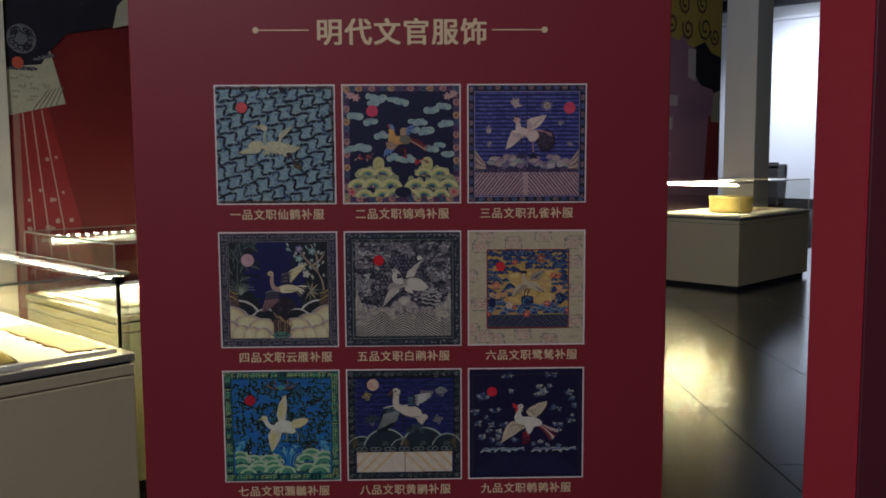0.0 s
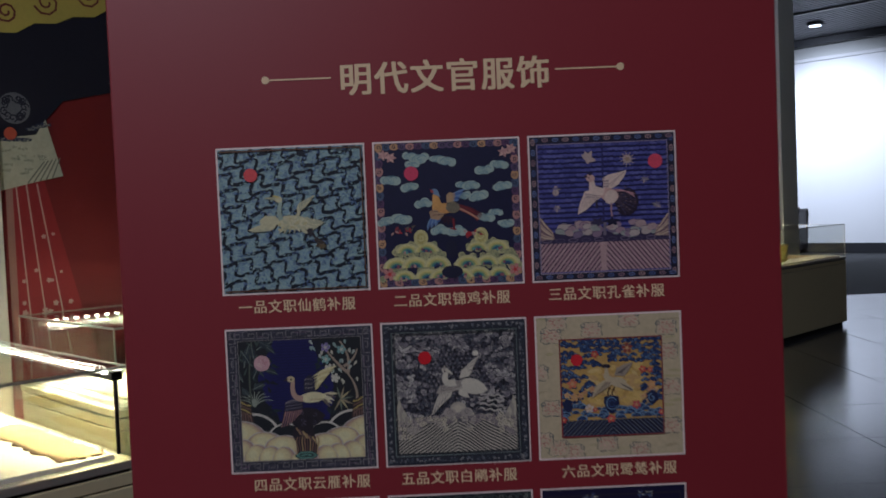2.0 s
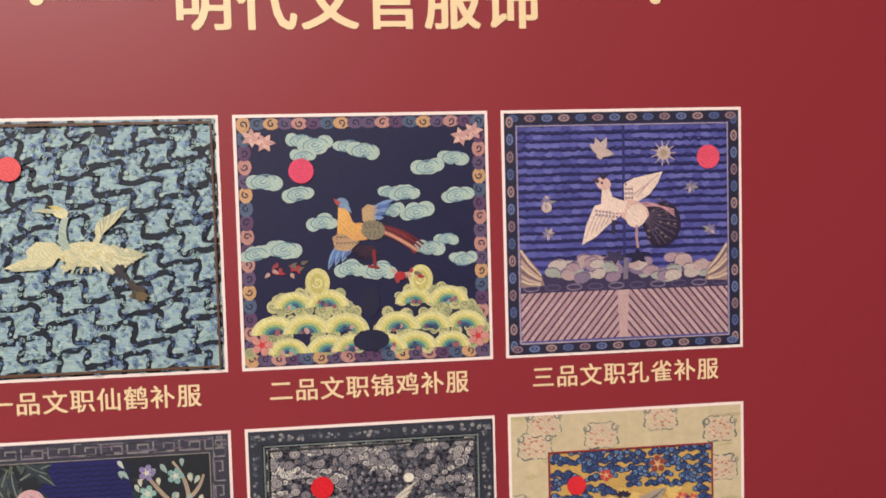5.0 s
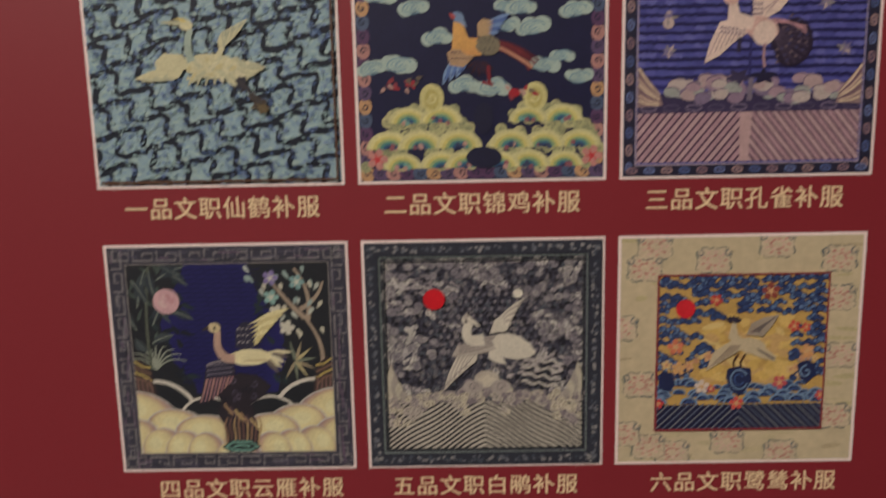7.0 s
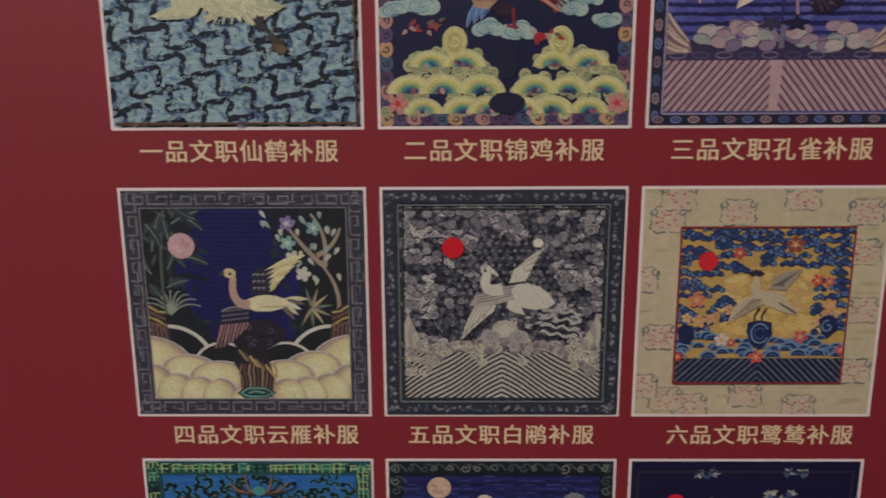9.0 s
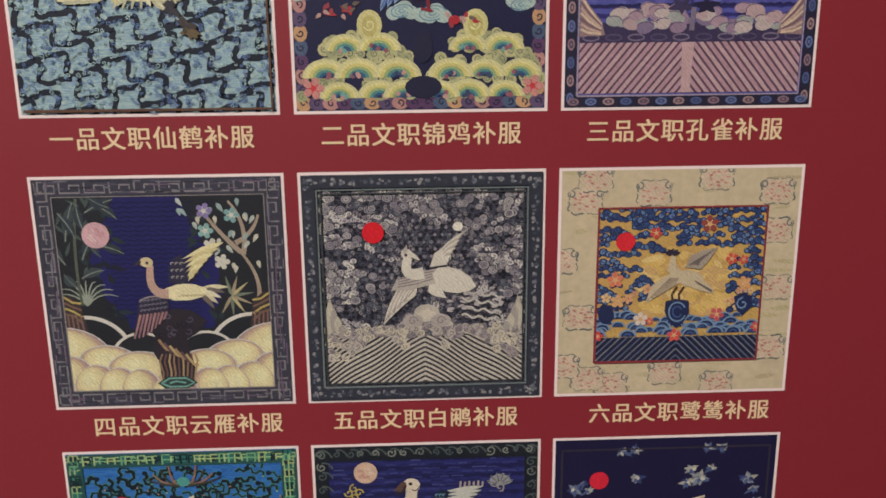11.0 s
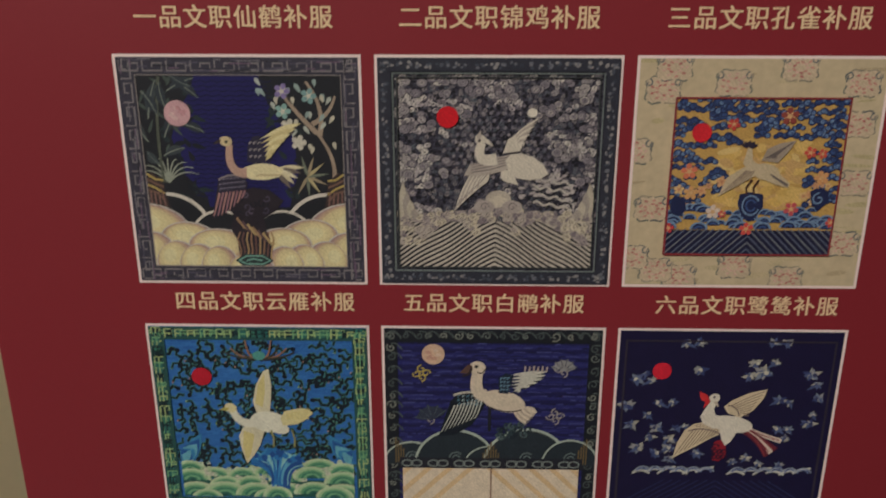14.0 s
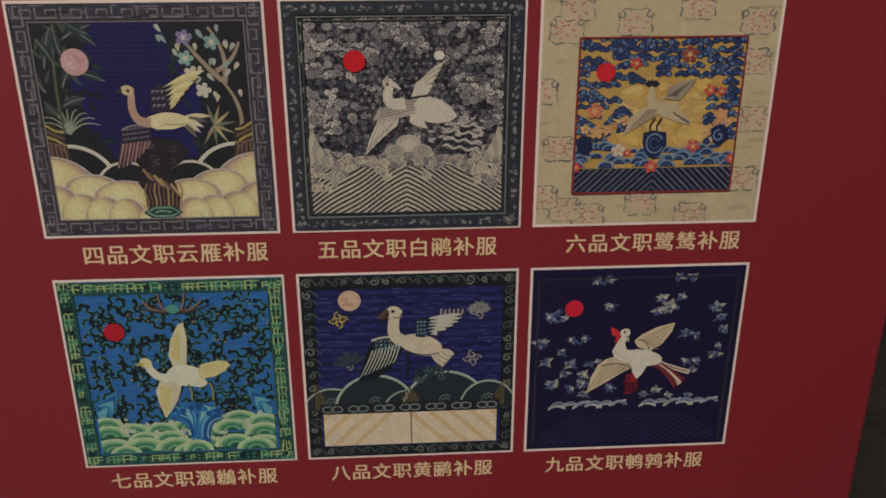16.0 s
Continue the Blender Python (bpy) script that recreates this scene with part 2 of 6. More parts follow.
class Art:
    """Collects flat shapes into named parts of one print, each shape a hair above the last."""

    def __init__(self, w, h, step=1.1e-6):
        self.w, self.h, self.deep, self.step, self.parts = w, h, 0.0006, step, {}
        self.lim = (0.0, 0.0, 1.0, 1.0)
        self.count = 0

    def add(self, name, pts, material, same=False):
        pts = clipped(pts, *self.lim)
        if len(pts) < 3:
            return
        if not same:
            self.deep += self.step
        v, f, m, mats = self.parts.setdefault(name, ([], [], [], []))
        if material not in mats:
            mats.append(material)
        k = len(v)
        v.extend((x * self.w, -self.deep, y * self.h) for x, y in pts)
        f.append(tuple(range(k, k + len(pts))))
        m.append(mats.index(material))

    def line(self, name, pts, w, material, taper=0.0):
        self.deep += self.step
        n = len(pts)
        side = []
        for i, p in enumerate(pts):
            a, b = pts[max(0, i - 1)], pts[min(n - 1, i + 1)]
            dx, dy = b[0] - a[0], b[1] - a[1]
            d = math.hypot(dx, dy) or 1e-9
            h = w * 0.5 * (1 - taper * i / max(1, n - 1))
            side.append(((p[0] - dy / d * h, p[1] + dx / d * h), (p[0] + dy / d * h, p[1] - dx / d * h)))
        x0, y0, x1, y1 = self.lim
        if all(x0 <= q[0] <= x1 and y0 <= q[1] <= y1 for s in side for q in s):
            v, f, m, mats = self.parts.setdefault(name, ([], [], [], []))
            if material not in mats:
                mats.append(material)
            b = len(v)
            v.extend((q[0] * self.w, -self.deep, q[1] * self.h) for s in side for q in s)
            f.extend((b + 2 * i, b + 2 * i + 1, b + 2 * i + 3, b + 2 * i + 2) for i in range(n - 1))
            m.extend([mats.index(material)] * (n - 1))
            return
        for s, t in zip(side, side[1:]):
            self.add(name, [s[0], s[1], t[1], t[0]], material, True)

    def dot(self, name, x, y, r, material, n=16):
        self.add(name, ell(x, y, r, r, 0, n), material)

    def piece(self, name):
        """A name for the next single piece of a kind; fields too fine to pick apart stay joined."""
        if name in JOINED or "#" in name:
            return name
        self.count += 1
        return name + "#" + str(self.count)

    def cloud(self, name, x, y, s, fill, lines, rng, flat=0.55, curl=True):
        name = self.piece(name)
        for k in range(4):
            a = (k - 1.5) * 0.55 * s
            self.add(name, ell(x + a, y + rng.uniform(-0.12, 0.18) * s, s * rng.uniform(0.42, 0.6), s * flat * rng.uniform(0.55, 0.8), rng.uniform(-12, 12), 14), fill)
        if curl:
            for k in range(3):
                self.line(name, coil(x + (k - 1) * 0.55 * s, y + rng.uniform(-0.08, 0.1) * s, s * 0.3 * (0.6 + flat * 0.6), 1.4, rng.uniform(0, 360), rng.choice((-1, 1))), s * 0.07, lines)

    def fan(self, name, x, y, a0, a1, n, length, wide, fill, lines, shrink=0.35):
        """A spread of long leaf shapes from one root, the outer ones shorter."""
        web = [(x, y)]
        for k in range(n):
            f = k / max(1, n - 1)
            a, d = radians(a0 + (a1 - a0) * f), length * (1 - shrink * f) * 0.86
            web.append((x + d * math.cos(a), y + d * math.sin(a)))
        self.add(name, web, fill)
        for k in range(n):
            f = k / max(1, n - 1)
            a, d = radians(a0 + (a1 - a0) * f), length * (1 - shrink * f)
            self.add(name, leaf(x, y, x + d * math.cos(a), y + d * math.sin(a), wide, 0.0, 8, 1.4), fill)
            self.line(name, [(x + d * 0.25 * math.cos(a), y + d * 0.25 * math.sin(a)), (x + d * 0.92 * math.cos(a), y + d * 0.92 * math.sin(a))], wide * 0.16, lines)

    def mound(self, name, x, y, rx, ry, bands):
        for k, m in enumerate(bands):
            f = 1 - k / len(bands)
            self.add(name, ell(x, y, rx * f, ry * f, 0, 16, 0, 180), m)

    def flower(self, name, x, y, r, petal, heart, n=5, turn=0.0):
        name = self.piece(name)
        pts = []
        for k in range(n * 6):
            q = 2 * math.pi * k / (n * 6)
            d = r * (0.5 + 0.5 * abs(math.cos(n * q / 2)) ** 0.6)
            pts.append((x + d * math.cos(q + radians(turn)), y + d * math.sin(q + radians(turn))))
        self.add(name, pts, petal)
        self.dot("flower_heart", x, y, r * 0.28, heart, 8)
        for k in range(n):
            q = radians(turn) + 2 * math.pi * (k + 0.5) / n
            self.line("flower_heart", [(x, y), (x + r * 0.6 * math.cos(q), y + r * 0.6 * math.sin(q))], r * 0.1, heart)

    def chevrons(self, name, x0, y0, x1, y1, n, w, material, peak=0.5, rise=1.0):
        """Slanting lines that meet in the middle of a band."""
        keep = self.lim
        self.lim = (x0, y0, x1, y1)
        xm, hgt = x0 + (x1 - x0) * peak, (y1 - y0) * rise
        for k in range(-n, n + 1):
            yb = y0 + hgt * k * 2.2 / n
            self.line(name, [(x0, yb - (xm - x0) * rise * 0.75), (xm, yb)], w, material)
            self.line(name, [(xm, yb), (x1, yb - (x1 - xm) * rise * 0.75)], w, material)
        self.lim = keep

    def finish(self, parent, labels):
        for name, (v, f, m, mats) in self.parts.items():
            me = bpy.data.meshes.new(name)
            me.from_pydata(v, [], f)
            for q in mats:
                me.materials.append(q)
            me.polygons.foreach_set("material_index", m)
            plain = name.split("#")[0]
            ob = new(plain, me)
            ob.parent = parent
            tagged(ob, labels.get(plain, ""))
            if plain in JOINED:
                tagged(ob, kind="stuff")


NIGHT, BLACK = ink(32, 32, 58), ink(34, 36, 42)
IVORY, PALE = ink(238, 228, 210), ink(214, 208, 190)
SUN, MOON = ink(206, 60, 64), ink(214, 168, 172)
ROSE, PLUM, BROWN = ink(206, 140, 132), ink(92, 60, 96), ink(96, 66, 50)
GREY, STEEL, MIST = ink(150, 142, 140), ink(96, 104, 112), ink(190, 180, 176)


def art_clouds(a, rng):
    """Blue cloth covered with cloud scrolls, a pale spread figure in the middle."""
    blues = (ink(162, 184, 182), ink(146, 172, 178), ink(172, 194, 190), ink(132, 156, 180))
    for k in range(-3, 20):
        base, ph, pts = 0.0 + 0.089 * k, 0.31 * k + rng.uniform(-0.06, 0.06), []
        for i in range(0, 230):
            q = i / 20
            wob = noise.noise(Vector((q * 0.8, k * 3.1, 0)))
            bend = math.sin(2 * math.pi * (q + ph))
            pts.append((-0.12 + 0.138 * q + (0.034 + 0.01 * wob) * bend, base - 0.066 * q + 0.023 * bend + 0.012 * wob + 0.004 * math.sin(7 * math.pi * q)))
        for j in range(0, len(pts) - 1, 9):
            a.line("ripple_pattern", pts[j:j + 10], rng.uniform(0.019, 0.028), ink(26, 32, 46))
        a.deep += a.step
        for j in range(2, len(pts) - 2, 3):
            (xa, ya), (xb, yb) = pts[j - 1], pts[j + 1]
            d = math.hypot(xb - xa, yb - ya) or 1e-6
            o = rng.uniform(0.0165, 0.021) * (-1 if (j // 3) % 2 else 1)
            u, v = pts[j][0] - (yb - ya) / d * o, pts[j][1] + (xb - xa) / d * o
            a.add("scrollwork", ell(u, v, 0.0095, 0.0088, 0, 8), blues[j % 4])
    for k in range(1500):
        x, y = rng.random(), rng.random()
        a.line("scrollwork", coil(x, y, rng.uniform(0.006, 0.012), 1.1, rng.uniform(0, 360), rng.choice((-1, 1)), 6), 0.0034, rng.choice((ink(176, 202, 204), ink(96, 124, 170), ink(160, 190, 190), ink(88, 112, 160), ink(120, 140, 184))))
    f = "pale_figure"
    pale, dim = ink(218, 210, 168), ink(192, 190, 158)
    for k in range(7):
        u = k / 6
        a.add(f, leaf(0.37 + 0.02 * u, 0.49 - 0.012 * u, 0.185 + 0.13 * u, 0.435 + 0.01 * u - 0.012 * (k % 2), 0.036, 0.008, 8, 1.2), (pale, dim)[k % 2])
    a.add(f, [(0.27, 0.5), (0.31, 0.535), (0.38, 0.53), (0.42, 0.49), (0.36, 0.45), (0.28, 0.455)], pale)
    a.add(f, ell(0.5, 0.48, 0.115, 0.05, -4, 20), pale)
    for k in range(9):
        u = k / 8
        a.add(f, leaf(0.54 + 0.04 * u, 0.46 + 0.03 * u, 0.6 + 0.12 * u, 0.395 + 0.075 * u, 0.034, 0.0, 8, 1.1), (dim, pale)[k % 2])
    for k in range(7):
        u = k / 6
        a.add(f, leaf(0.515 + 0.03 * u, 0.52, 0.655 - 0.1 * u, 0.665 - 0.045 * u, 0.03, 0.006, 8, 1.2), (pale, dim)[k % 2])
        a.line(f, [(0.53 + 0.025 * u, 0.54), (0.64 - 0.09 * u, 0.65 - 0.04 * u)], 0.0045, ink(158, 164, 148))
    a.line(f, bez((0.42, 0.5), (0.395, 0.57), (0.425, 0.63)), 0.034, ink(168, 184, 170), 0.3)
    a.add(f, ell(0.405, 0.645, 0.03, 0.022, -20, 12), pale)
    a.add(f, leaf(0.39, 0.65, 0.3, 0.658, 0.018), dim)
    a.add(f, leaf(0.41, 0.66, 0.36, 0.672, 0.014), ink(220, 200, 120))
    for k in range(4):
        a.line(f, [(0.42 + 0.03 * k, 0.44), (0.4 + 0.035 * k, 0.405)], 0.014, dim, 0.5)
    for k in range(18):
        q = rng.uniform(0, 6.28)
        x, y = ((0.625, 0.405), (0.685, 0.32), (0.67, 0.34))[k % 3]
        a.add("dark_tuft", leaf(x, y, x + 0.045 * math.cos(q), y + 0.04 * math.sin(q), 0.022), (ink(48, 46, 56), ink(104, 88, 62), ink(70, 60, 54))[k % 3])
    a.line("dark_tuft", [(0.6, 0.43), (0.68, 0.33)], 0.012, ink(60, 54, 58))
    for k in range(30):
        x, y = rng.uniform(0.4, 0.66), rng.uniform(0.44, 0.52)
        a.add(f, leaf(x, y, x + rng.uniform(-0.05, 0.05), y - rng.uniform(0.01, 0.04), 0.018), rng.choice((ink(224, 216, 178), ink(198, 196, 162), ink(210, 198, 148))))
    a.line("inner_edge", [(0.012, 0.985), (0.985, 0.985), (0.985, 0.015), (0.012, 0.015)], 0.012, BROWN)
    a.dot("sun_disc", 0.222, 0.818, 0.047, ink(232, 84, 88), 22)
    return {"pale_figure": "pale cream figure motif", "ripple_pattern": "dark wavering lines", "sun_disc": "coral sun disc"}


def art_pheasant_ground(a, rng):
    """Night-blue cloth with pale clouds, twin yellow mounds and a bright long-tailed motif."""
    tones = (ink(190, 136, 128), PLUM, ink(78, 92, 120), ink(204, 156, 112), ink(96, 76, 110))
    for k in range(18):
        f = (k + 0.5) / 18
        for x, y, rx, ry in ((0.028, f, 0.028, 0.034), (0.972, f, 0.028, 0.034), (f, 0.974, 0.034, 0.024), (f, 0.03, 0.036, 0.028)):
            a.add("border", ell(x, y, rx, ry, 0, 10), tones[(k + (x < 0.5) + 2 * (y < 0.5)) % 5])
            a.line("border", coil(x, y, 0.016, 1.0, 40 * k), 0.006, NIGHT)
    for x, y, s in ((0.25, 0.905, 0.07), (0.31, 0.885, 0.085), (0.44, 0.88, 0.07), (0.5, 0.86, 0.08), (0.26, 0.84, 0.065), (0.1, 0.745, 0.085), (0.235, 0.69, 0.075), (0.76, 0.79, 0.08), (0.865, 0.825, 0.075), (0.6, 0.69, 0.055), (0.665, 0.685, 0.075), (0.88, 0.67, 0.08), (0.61, 0.615, 0.06), (0.71, 0.605, 0.085), (0.325, 0.575, 0.075), (0.06, 0.455, 0.075), (0.17, 0.47, 0.085), (0.83, 0.495, 0.06), (0.76, 0.46, 0.075), (0.9, 0.405, 0.07), (0.43, 0.385, 0.075), (0.55, 0.375, 0.09)):
        nm = a.piece("cloud")
        for k in range(4):
            u = (k - 1.5) * 0.3 * s
            a.add(nm, ell(x + u, y + rng.uniform(-0.1, 0.2) * s, s * rng.uniform(0.36, 0.46), s * rng.uniform(0.28, 0.38), rng.uniform(-15, 15), 16), ink(176, 194, 184))
        for k, d in enumerate((0.5, 0.32, 0.14)):
            a.line(nm, ell(x, y + 0.02 * s, s * d * 1.15, s * d * 0.62, 8, 14, 30 * k, 300 + 30 * k), 0.005, (ink(112, 146, 164), ink(138, 166, 170))[k % 2])
    for cx, way in ((0.27, 1), (0.75, -1)):
        for k in range(95):
            y = rng.uniform(0.05, 0.30)
            half = 0.225 * (1 - (y / 0.36) ** 2.2) + 0.03
            x = cx + rng.uniform(-half, half)
            a.dot("mound", x, y, rng.uniform(0.016, 0.028), rng.choice((ink(186, 182, 132), ink(168, 168, 124), ink(200, 192, 140))), 10)
            a.line("mound", coil(x, y, 0.015, 1.2, rng.uniform(0, 360)), 0.005, ink(128, 130, 100))
        bow = (ink(214, 206, 150), ink(226, 216, 148), ink(216, 202, 120), ink(158, 176, 120), ink(84, 140, 134), ink(52, 88, 128), ink(34, 38, 74))
        for y, xs, r in ((0.235, (-0.075, 0.06), 0.085), (0.13, (-0.15, -0.01, 0.13), 0.09), (0.05, (-0.09, 0.06, 0.17), 0.085)):
            for x in xs:
                x = cx + way * x + rng.uniform(-0.008, 0.008)
                q = r * rng.uniform(0.92, 1.08)
                a.mound("mound", x, y, q, q * 0.8, bow)
                for t in range(4):
                    a.dot("mound", x + rng.uniform(-0.03, 0.03), y + rng.uniform(0.0, 0.02), 0.01, rng.choice((ink(196, 150, 140), ink(150, 90, 100), ink(120, 170, 160), ink(60, 70, 100))), 7)
        a.add("mound", ell(cx + 0.03 * way, 0.335, 0.05, 0.058, 0, 16), ink(216, 206, 140))
        a.add("mound", ell(cx + 0.03 * way, 0.33, 0.03, 0.042, 0, 14), ink(196, 182, 110))
        a.line("mound", coil(cx + 0.03 * way, 0.335, 0.024, 1.2, 200), 0.006, ink(226, 218, 160))
        a.flower("mound", cx - 0.2 * way, 0.09, 0.045, ROSE, SUN)
    a.add("mound", ell(0.51, 0.25, 0.04, 0.065, 0, 14), NIGHT)
    a.add("mound", ell(0.51, 0.09, 0.075, 0.045, 0, 14), NIGHT)
    for x, y in ((0.06, 0.92), (0.11, 0.9), (0.9, 0.91), (0.95, 0.93)):
        for k in range(6):
            q = 1.05 * k + x * 9
            a.add("corner_flower", leaf(x, y, x + 0.045 * math.cos(q), y + 0.04 * math.sin(q), 0.024), (ink(222, 176, 164), ink(200, 150, 146))[k % 2])
    for k in range(26):
        x, y = (0.17, 0.395) if k % 3 else (0.665, 0.34)
        x, y, q = x + rng.uniform(-0.06, 0.07), y + rng.uniform(-0.02, 0.025), rng.uniform(0, 6.28)
        a.add("corner_flower", leaf(x, y, x + 0.035 * math.cos(q), y + 0.025 * math.sin(q), 0.016), rng.choice((ink(150, 60, 70), ink(110, 96, 84), ink(190, 150, 140), ink(170, 50, 60))))
    f = "bright_figure"
    for k in range(9):
        q = radians(200 + 16 * k)
        a.add(f, leaf(0.5, 0.475, 0.5 + 0.065 * math.cos(q), 0.475 + 0.06 * math.sin(q), 0.02), (ink(60, 30, 44), ink(36, 30, 58))[k % 2])
    for k in range(4):
        a.line(f, bez((0.56, 0.555 - 0.006 * k), (0.65, 0.545 - 0.01 * k), (0.735 - 0.012 * k, 0.475 - 0.012 * k), 8), 0.014, (ink(96, 32, 44), ink(122, 44, 50))[k % 2], 0.4)
    a.line(f, bez((0.57, 0.53), (0.64, 0.5), (0.71, 0.45), 8), 0.017, ink(206, 148, 120), 0.3)
    a.line(f, bez((0.575, 0.522), (0.64, 0.492), (0.7, 0.447), 8), 0.005, ink(140, 70, 70))
    for k in range(6):
        u = k / 5
        a.add(f, leaf(0.385 + 0.06 * u, 0.49, 0.345 + 0.07 * u, 0.385 + 0.035 * u + 0.012 * (k % 2), 0.024, 0.0, 8, 1.1), (ink(128, 156, 196), ink(92, 120, 176))[k % 2])
        a.line(f, [(0.385 + 0.06 * u, 0.48), (0.35 + 0.07 * u, 0.4 + 0.035 * u)], 0.004, ink(60, 70, 120))
    a.add(f, [(0.365, 0.515), (0.4, 0.535), (0.475, 0.53), (0.47, 0.49), (0.43, 0.455), (0.375, 0.465)], ink(186, 150, 116))
    for k in range(12):
        a.line(f, coil(0.385 + 0.016 * (k % 6), 0.487 + 0.024 * (k // 6), 0.008, 0.6, 20), 0.004, ink(110, 86, 80))
    a.add(f, [(0.49, 0.575), (0.488, 0.625), (0.51, 0.645), (0.555, 0.635), (0.56, 0.595), (0.53, 0.57)], ink(190, 156, 116))
    for k in range(5):
        a.add(f, leaf(0.53, 0.635 - 0.012 * k, 0.625 - 0.012 * k, 0.662 - 0.018 * k, 0.016, 0.0, 8, 1.2), (ink(120, 148, 194), ink(84, 110, 170))[k % 2])
    a.add(f, ell(0.475, 0.535, 0.06, 0.036, -4, 16), ink(222, 160, 96))
    a.add(f, ell(0.53, 0.54, 0.05, 0.04, -8, 16), ink(132, 122, 100))
    for k in range(16):
        a.line(f, coil(0.5 + 0.018 * (k % 4), 0.515 + 0.017 * (k // 4), 0.007, 0.7, 40 * k), 0.003, ink(84, 76, 74))
    a.add(f, [(0.385, 0.53), (0.393, 0.635), (0.428, 0.632), (0.45, 0.575), (0.49, 0.55), (0.45, 0.52)], ink(226, 168, 96))
    a.add(f, ell(0.412, 0.652, 0.027, 0.02, -35, 12), ink(120, 144, 178))
    a.add(f, leaf(0.42, 0.645, 0.447, 0.61, 0.018), ink(128, 150, 180))
    a.add(f, leaf(0.4, 0.645, 0.375, 0.672, 0.018), ink(170, 70, 70))
    a.line(f, [(0.53, 0.46), (0.535, 0.39)], 0.014, ink(126, 36, 48))
    a.line(f, [(0.505, 0.395), (0.55, 0.385)], 0.01, ink(140, 40, 50))
    a.add("corner_flower", ell(0.635, 0.35, 0.024, 0.018, 0, 10), ink(176, 40, 52))
    a.dot("sun_disc", 0.25, 0.785, 0.05, ink(226, 70, 104), 22)
    return {"bright_figure": "orange and blue figure motif", "mound": "yellow scaled mounds", "border": "lobed coloured border", "sun_disc": "pink sun disc"}


def art_ribbed(a, rng):
    """Violet-blue ribbed cloth above a slanting striped band."""
    for k in range(17):
        y = 0.395 + k * 0.0345
        ph = rng.uniform(0, 3)
        for i in range(24):
            x = 0.05 + 0.9 * (i + rng.uniform(-0.2, 0.2)) / 24
            a.add("ripple_pattern", ell(x + 0.018, y + 0.021 + 0.003 * math.sin(i + ph), 0.024, 0.0105, rng.uniform(-7, 7), 10), rng.choice((ink(92, 92, 168), ink(82, 84, 158), ink(104, 104, 176), ink(74, 74, 146))))
        a.line("ripple_pattern", [(0.05 + 0.9 * i / 72, y + 0.0055 * abs(math.sin(i * 1.05 + ph)) + 0.003 * rng.uniform(-1, 1)) for i in range(73)], rng.uniform(0.009, 0.014), ink(36, 34, 82))
    a.line("ripple_pattern", [(0.497, 0.4), (0.5, 0.95)], 0.012, ink(48, 46, 104))
    for x0, y0, x1, y1 in ((0, 0, 1, 0.045), (0, 0.955, 1, 1), (0, 0.045, 0.045, 0.955), (0.955, 0.045, 1, 0.955)):
        a.add("border", rect(x0, y0, x1, y1), ink(36, 34, 56))
    for k in range(14):
        f = (k + 0.5) / 14
        for side, (x, y) in enumerate(((0.022, f), (0.978, f), (f, 0.978), (f, 0.022))):
            m = (ink(98, 112, 158), ink(166, 132, 130), ink(76, 92, 140), ink(140, 108, 116))[(k + side) % 4]
            q = 90 * (side < 2)
            a.add("border", ell(x, y, 0.024, 0.015, q, 12), m)
            a.add("border", ell(x, y, 0.015, 0.008, q, 10), ink(60, 56, 84))
            a.add("border", ell(x, y, 0.008, 0.004, q, 8), m)
    a.line("inner_edge", [(0.05, 0.045), (0.05, 0.947), (0.95, 0.947), (0.95, 0.045), (0.05, 0.045)], 0.007, ink(166, 150, 168))
    a.add("striped_band", rect(0.055, 0.055, 0.945, 0.255), ink(92, 62, 84))
    keep, a.lim = a.lim, (0.055, 0.055, 0.945, 0.255)
    for sd in (1, -1):
        a.lim = (0.055, 0.055, 0.49, 0.255) if sd > 0 else (0.49, 0.055, 0.945, 0.255)
        for k in range(22):
            d = -0.14 + 0.031 * k
            a.line("striped_band", [(0.49 - sd * (d + 0.17), 0.05), (0.49 - sd * d, 0.26)], 0.0155, (ink(196, 162, 164), ink(184, 146, 154))[k % 2])
    a.lim = (0.055, 0.055, 0.945, 0.255)
    a.add("striped_band", [(0.47, 0.05), (0.505, 0.05), (0.515, 0.26), (0.465, 0.26)], ink(196, 160, 160))
    a.lim = keep
    a.add("cloud_bank", rect(0.055, 0.255, 0.945, 0.33), ink(58, 48, 82))
    for k in range(64):
        x = 0.15 + 0.72 * rng.random()
        if 0.485 < x < 0.53:
            continue
        y = 0.305 + rng.random() * (0.085 if abs(x - 0.5) < 0.3 else 0.055)
        r = rng.uniform(0.018, 0.032)
        m = rng.choice((ink(170, 140, 152), ink(150, 124, 146), ink(186, 158, 158), ink(162, 164, 158), ink(130, 112, 140), ink(194, 176, 170)))
        a.add("cloud_bank", ell(x, y, r * 1.3, r * 0.85, rng.uniform(-20, 20), 14), m)
        a.line("cloud_bank", ell(x, y, r * 1.2, r * 0.75, 0, 8, rng.uniform(0, 90), rng.uniform(130, 200)), 0.004, ink(104, 84, 112))
    for k in range(10):
        x = 0.1 + 0.09 * k
        a.line("cloud_bank", ell(x, 0.275, 0.032, 0.012, 0, 12) + [(x + 0.032, 0.275)], 0.0065, (ink(120, 106, 130), ink(84, 74, 104))[k % 2])
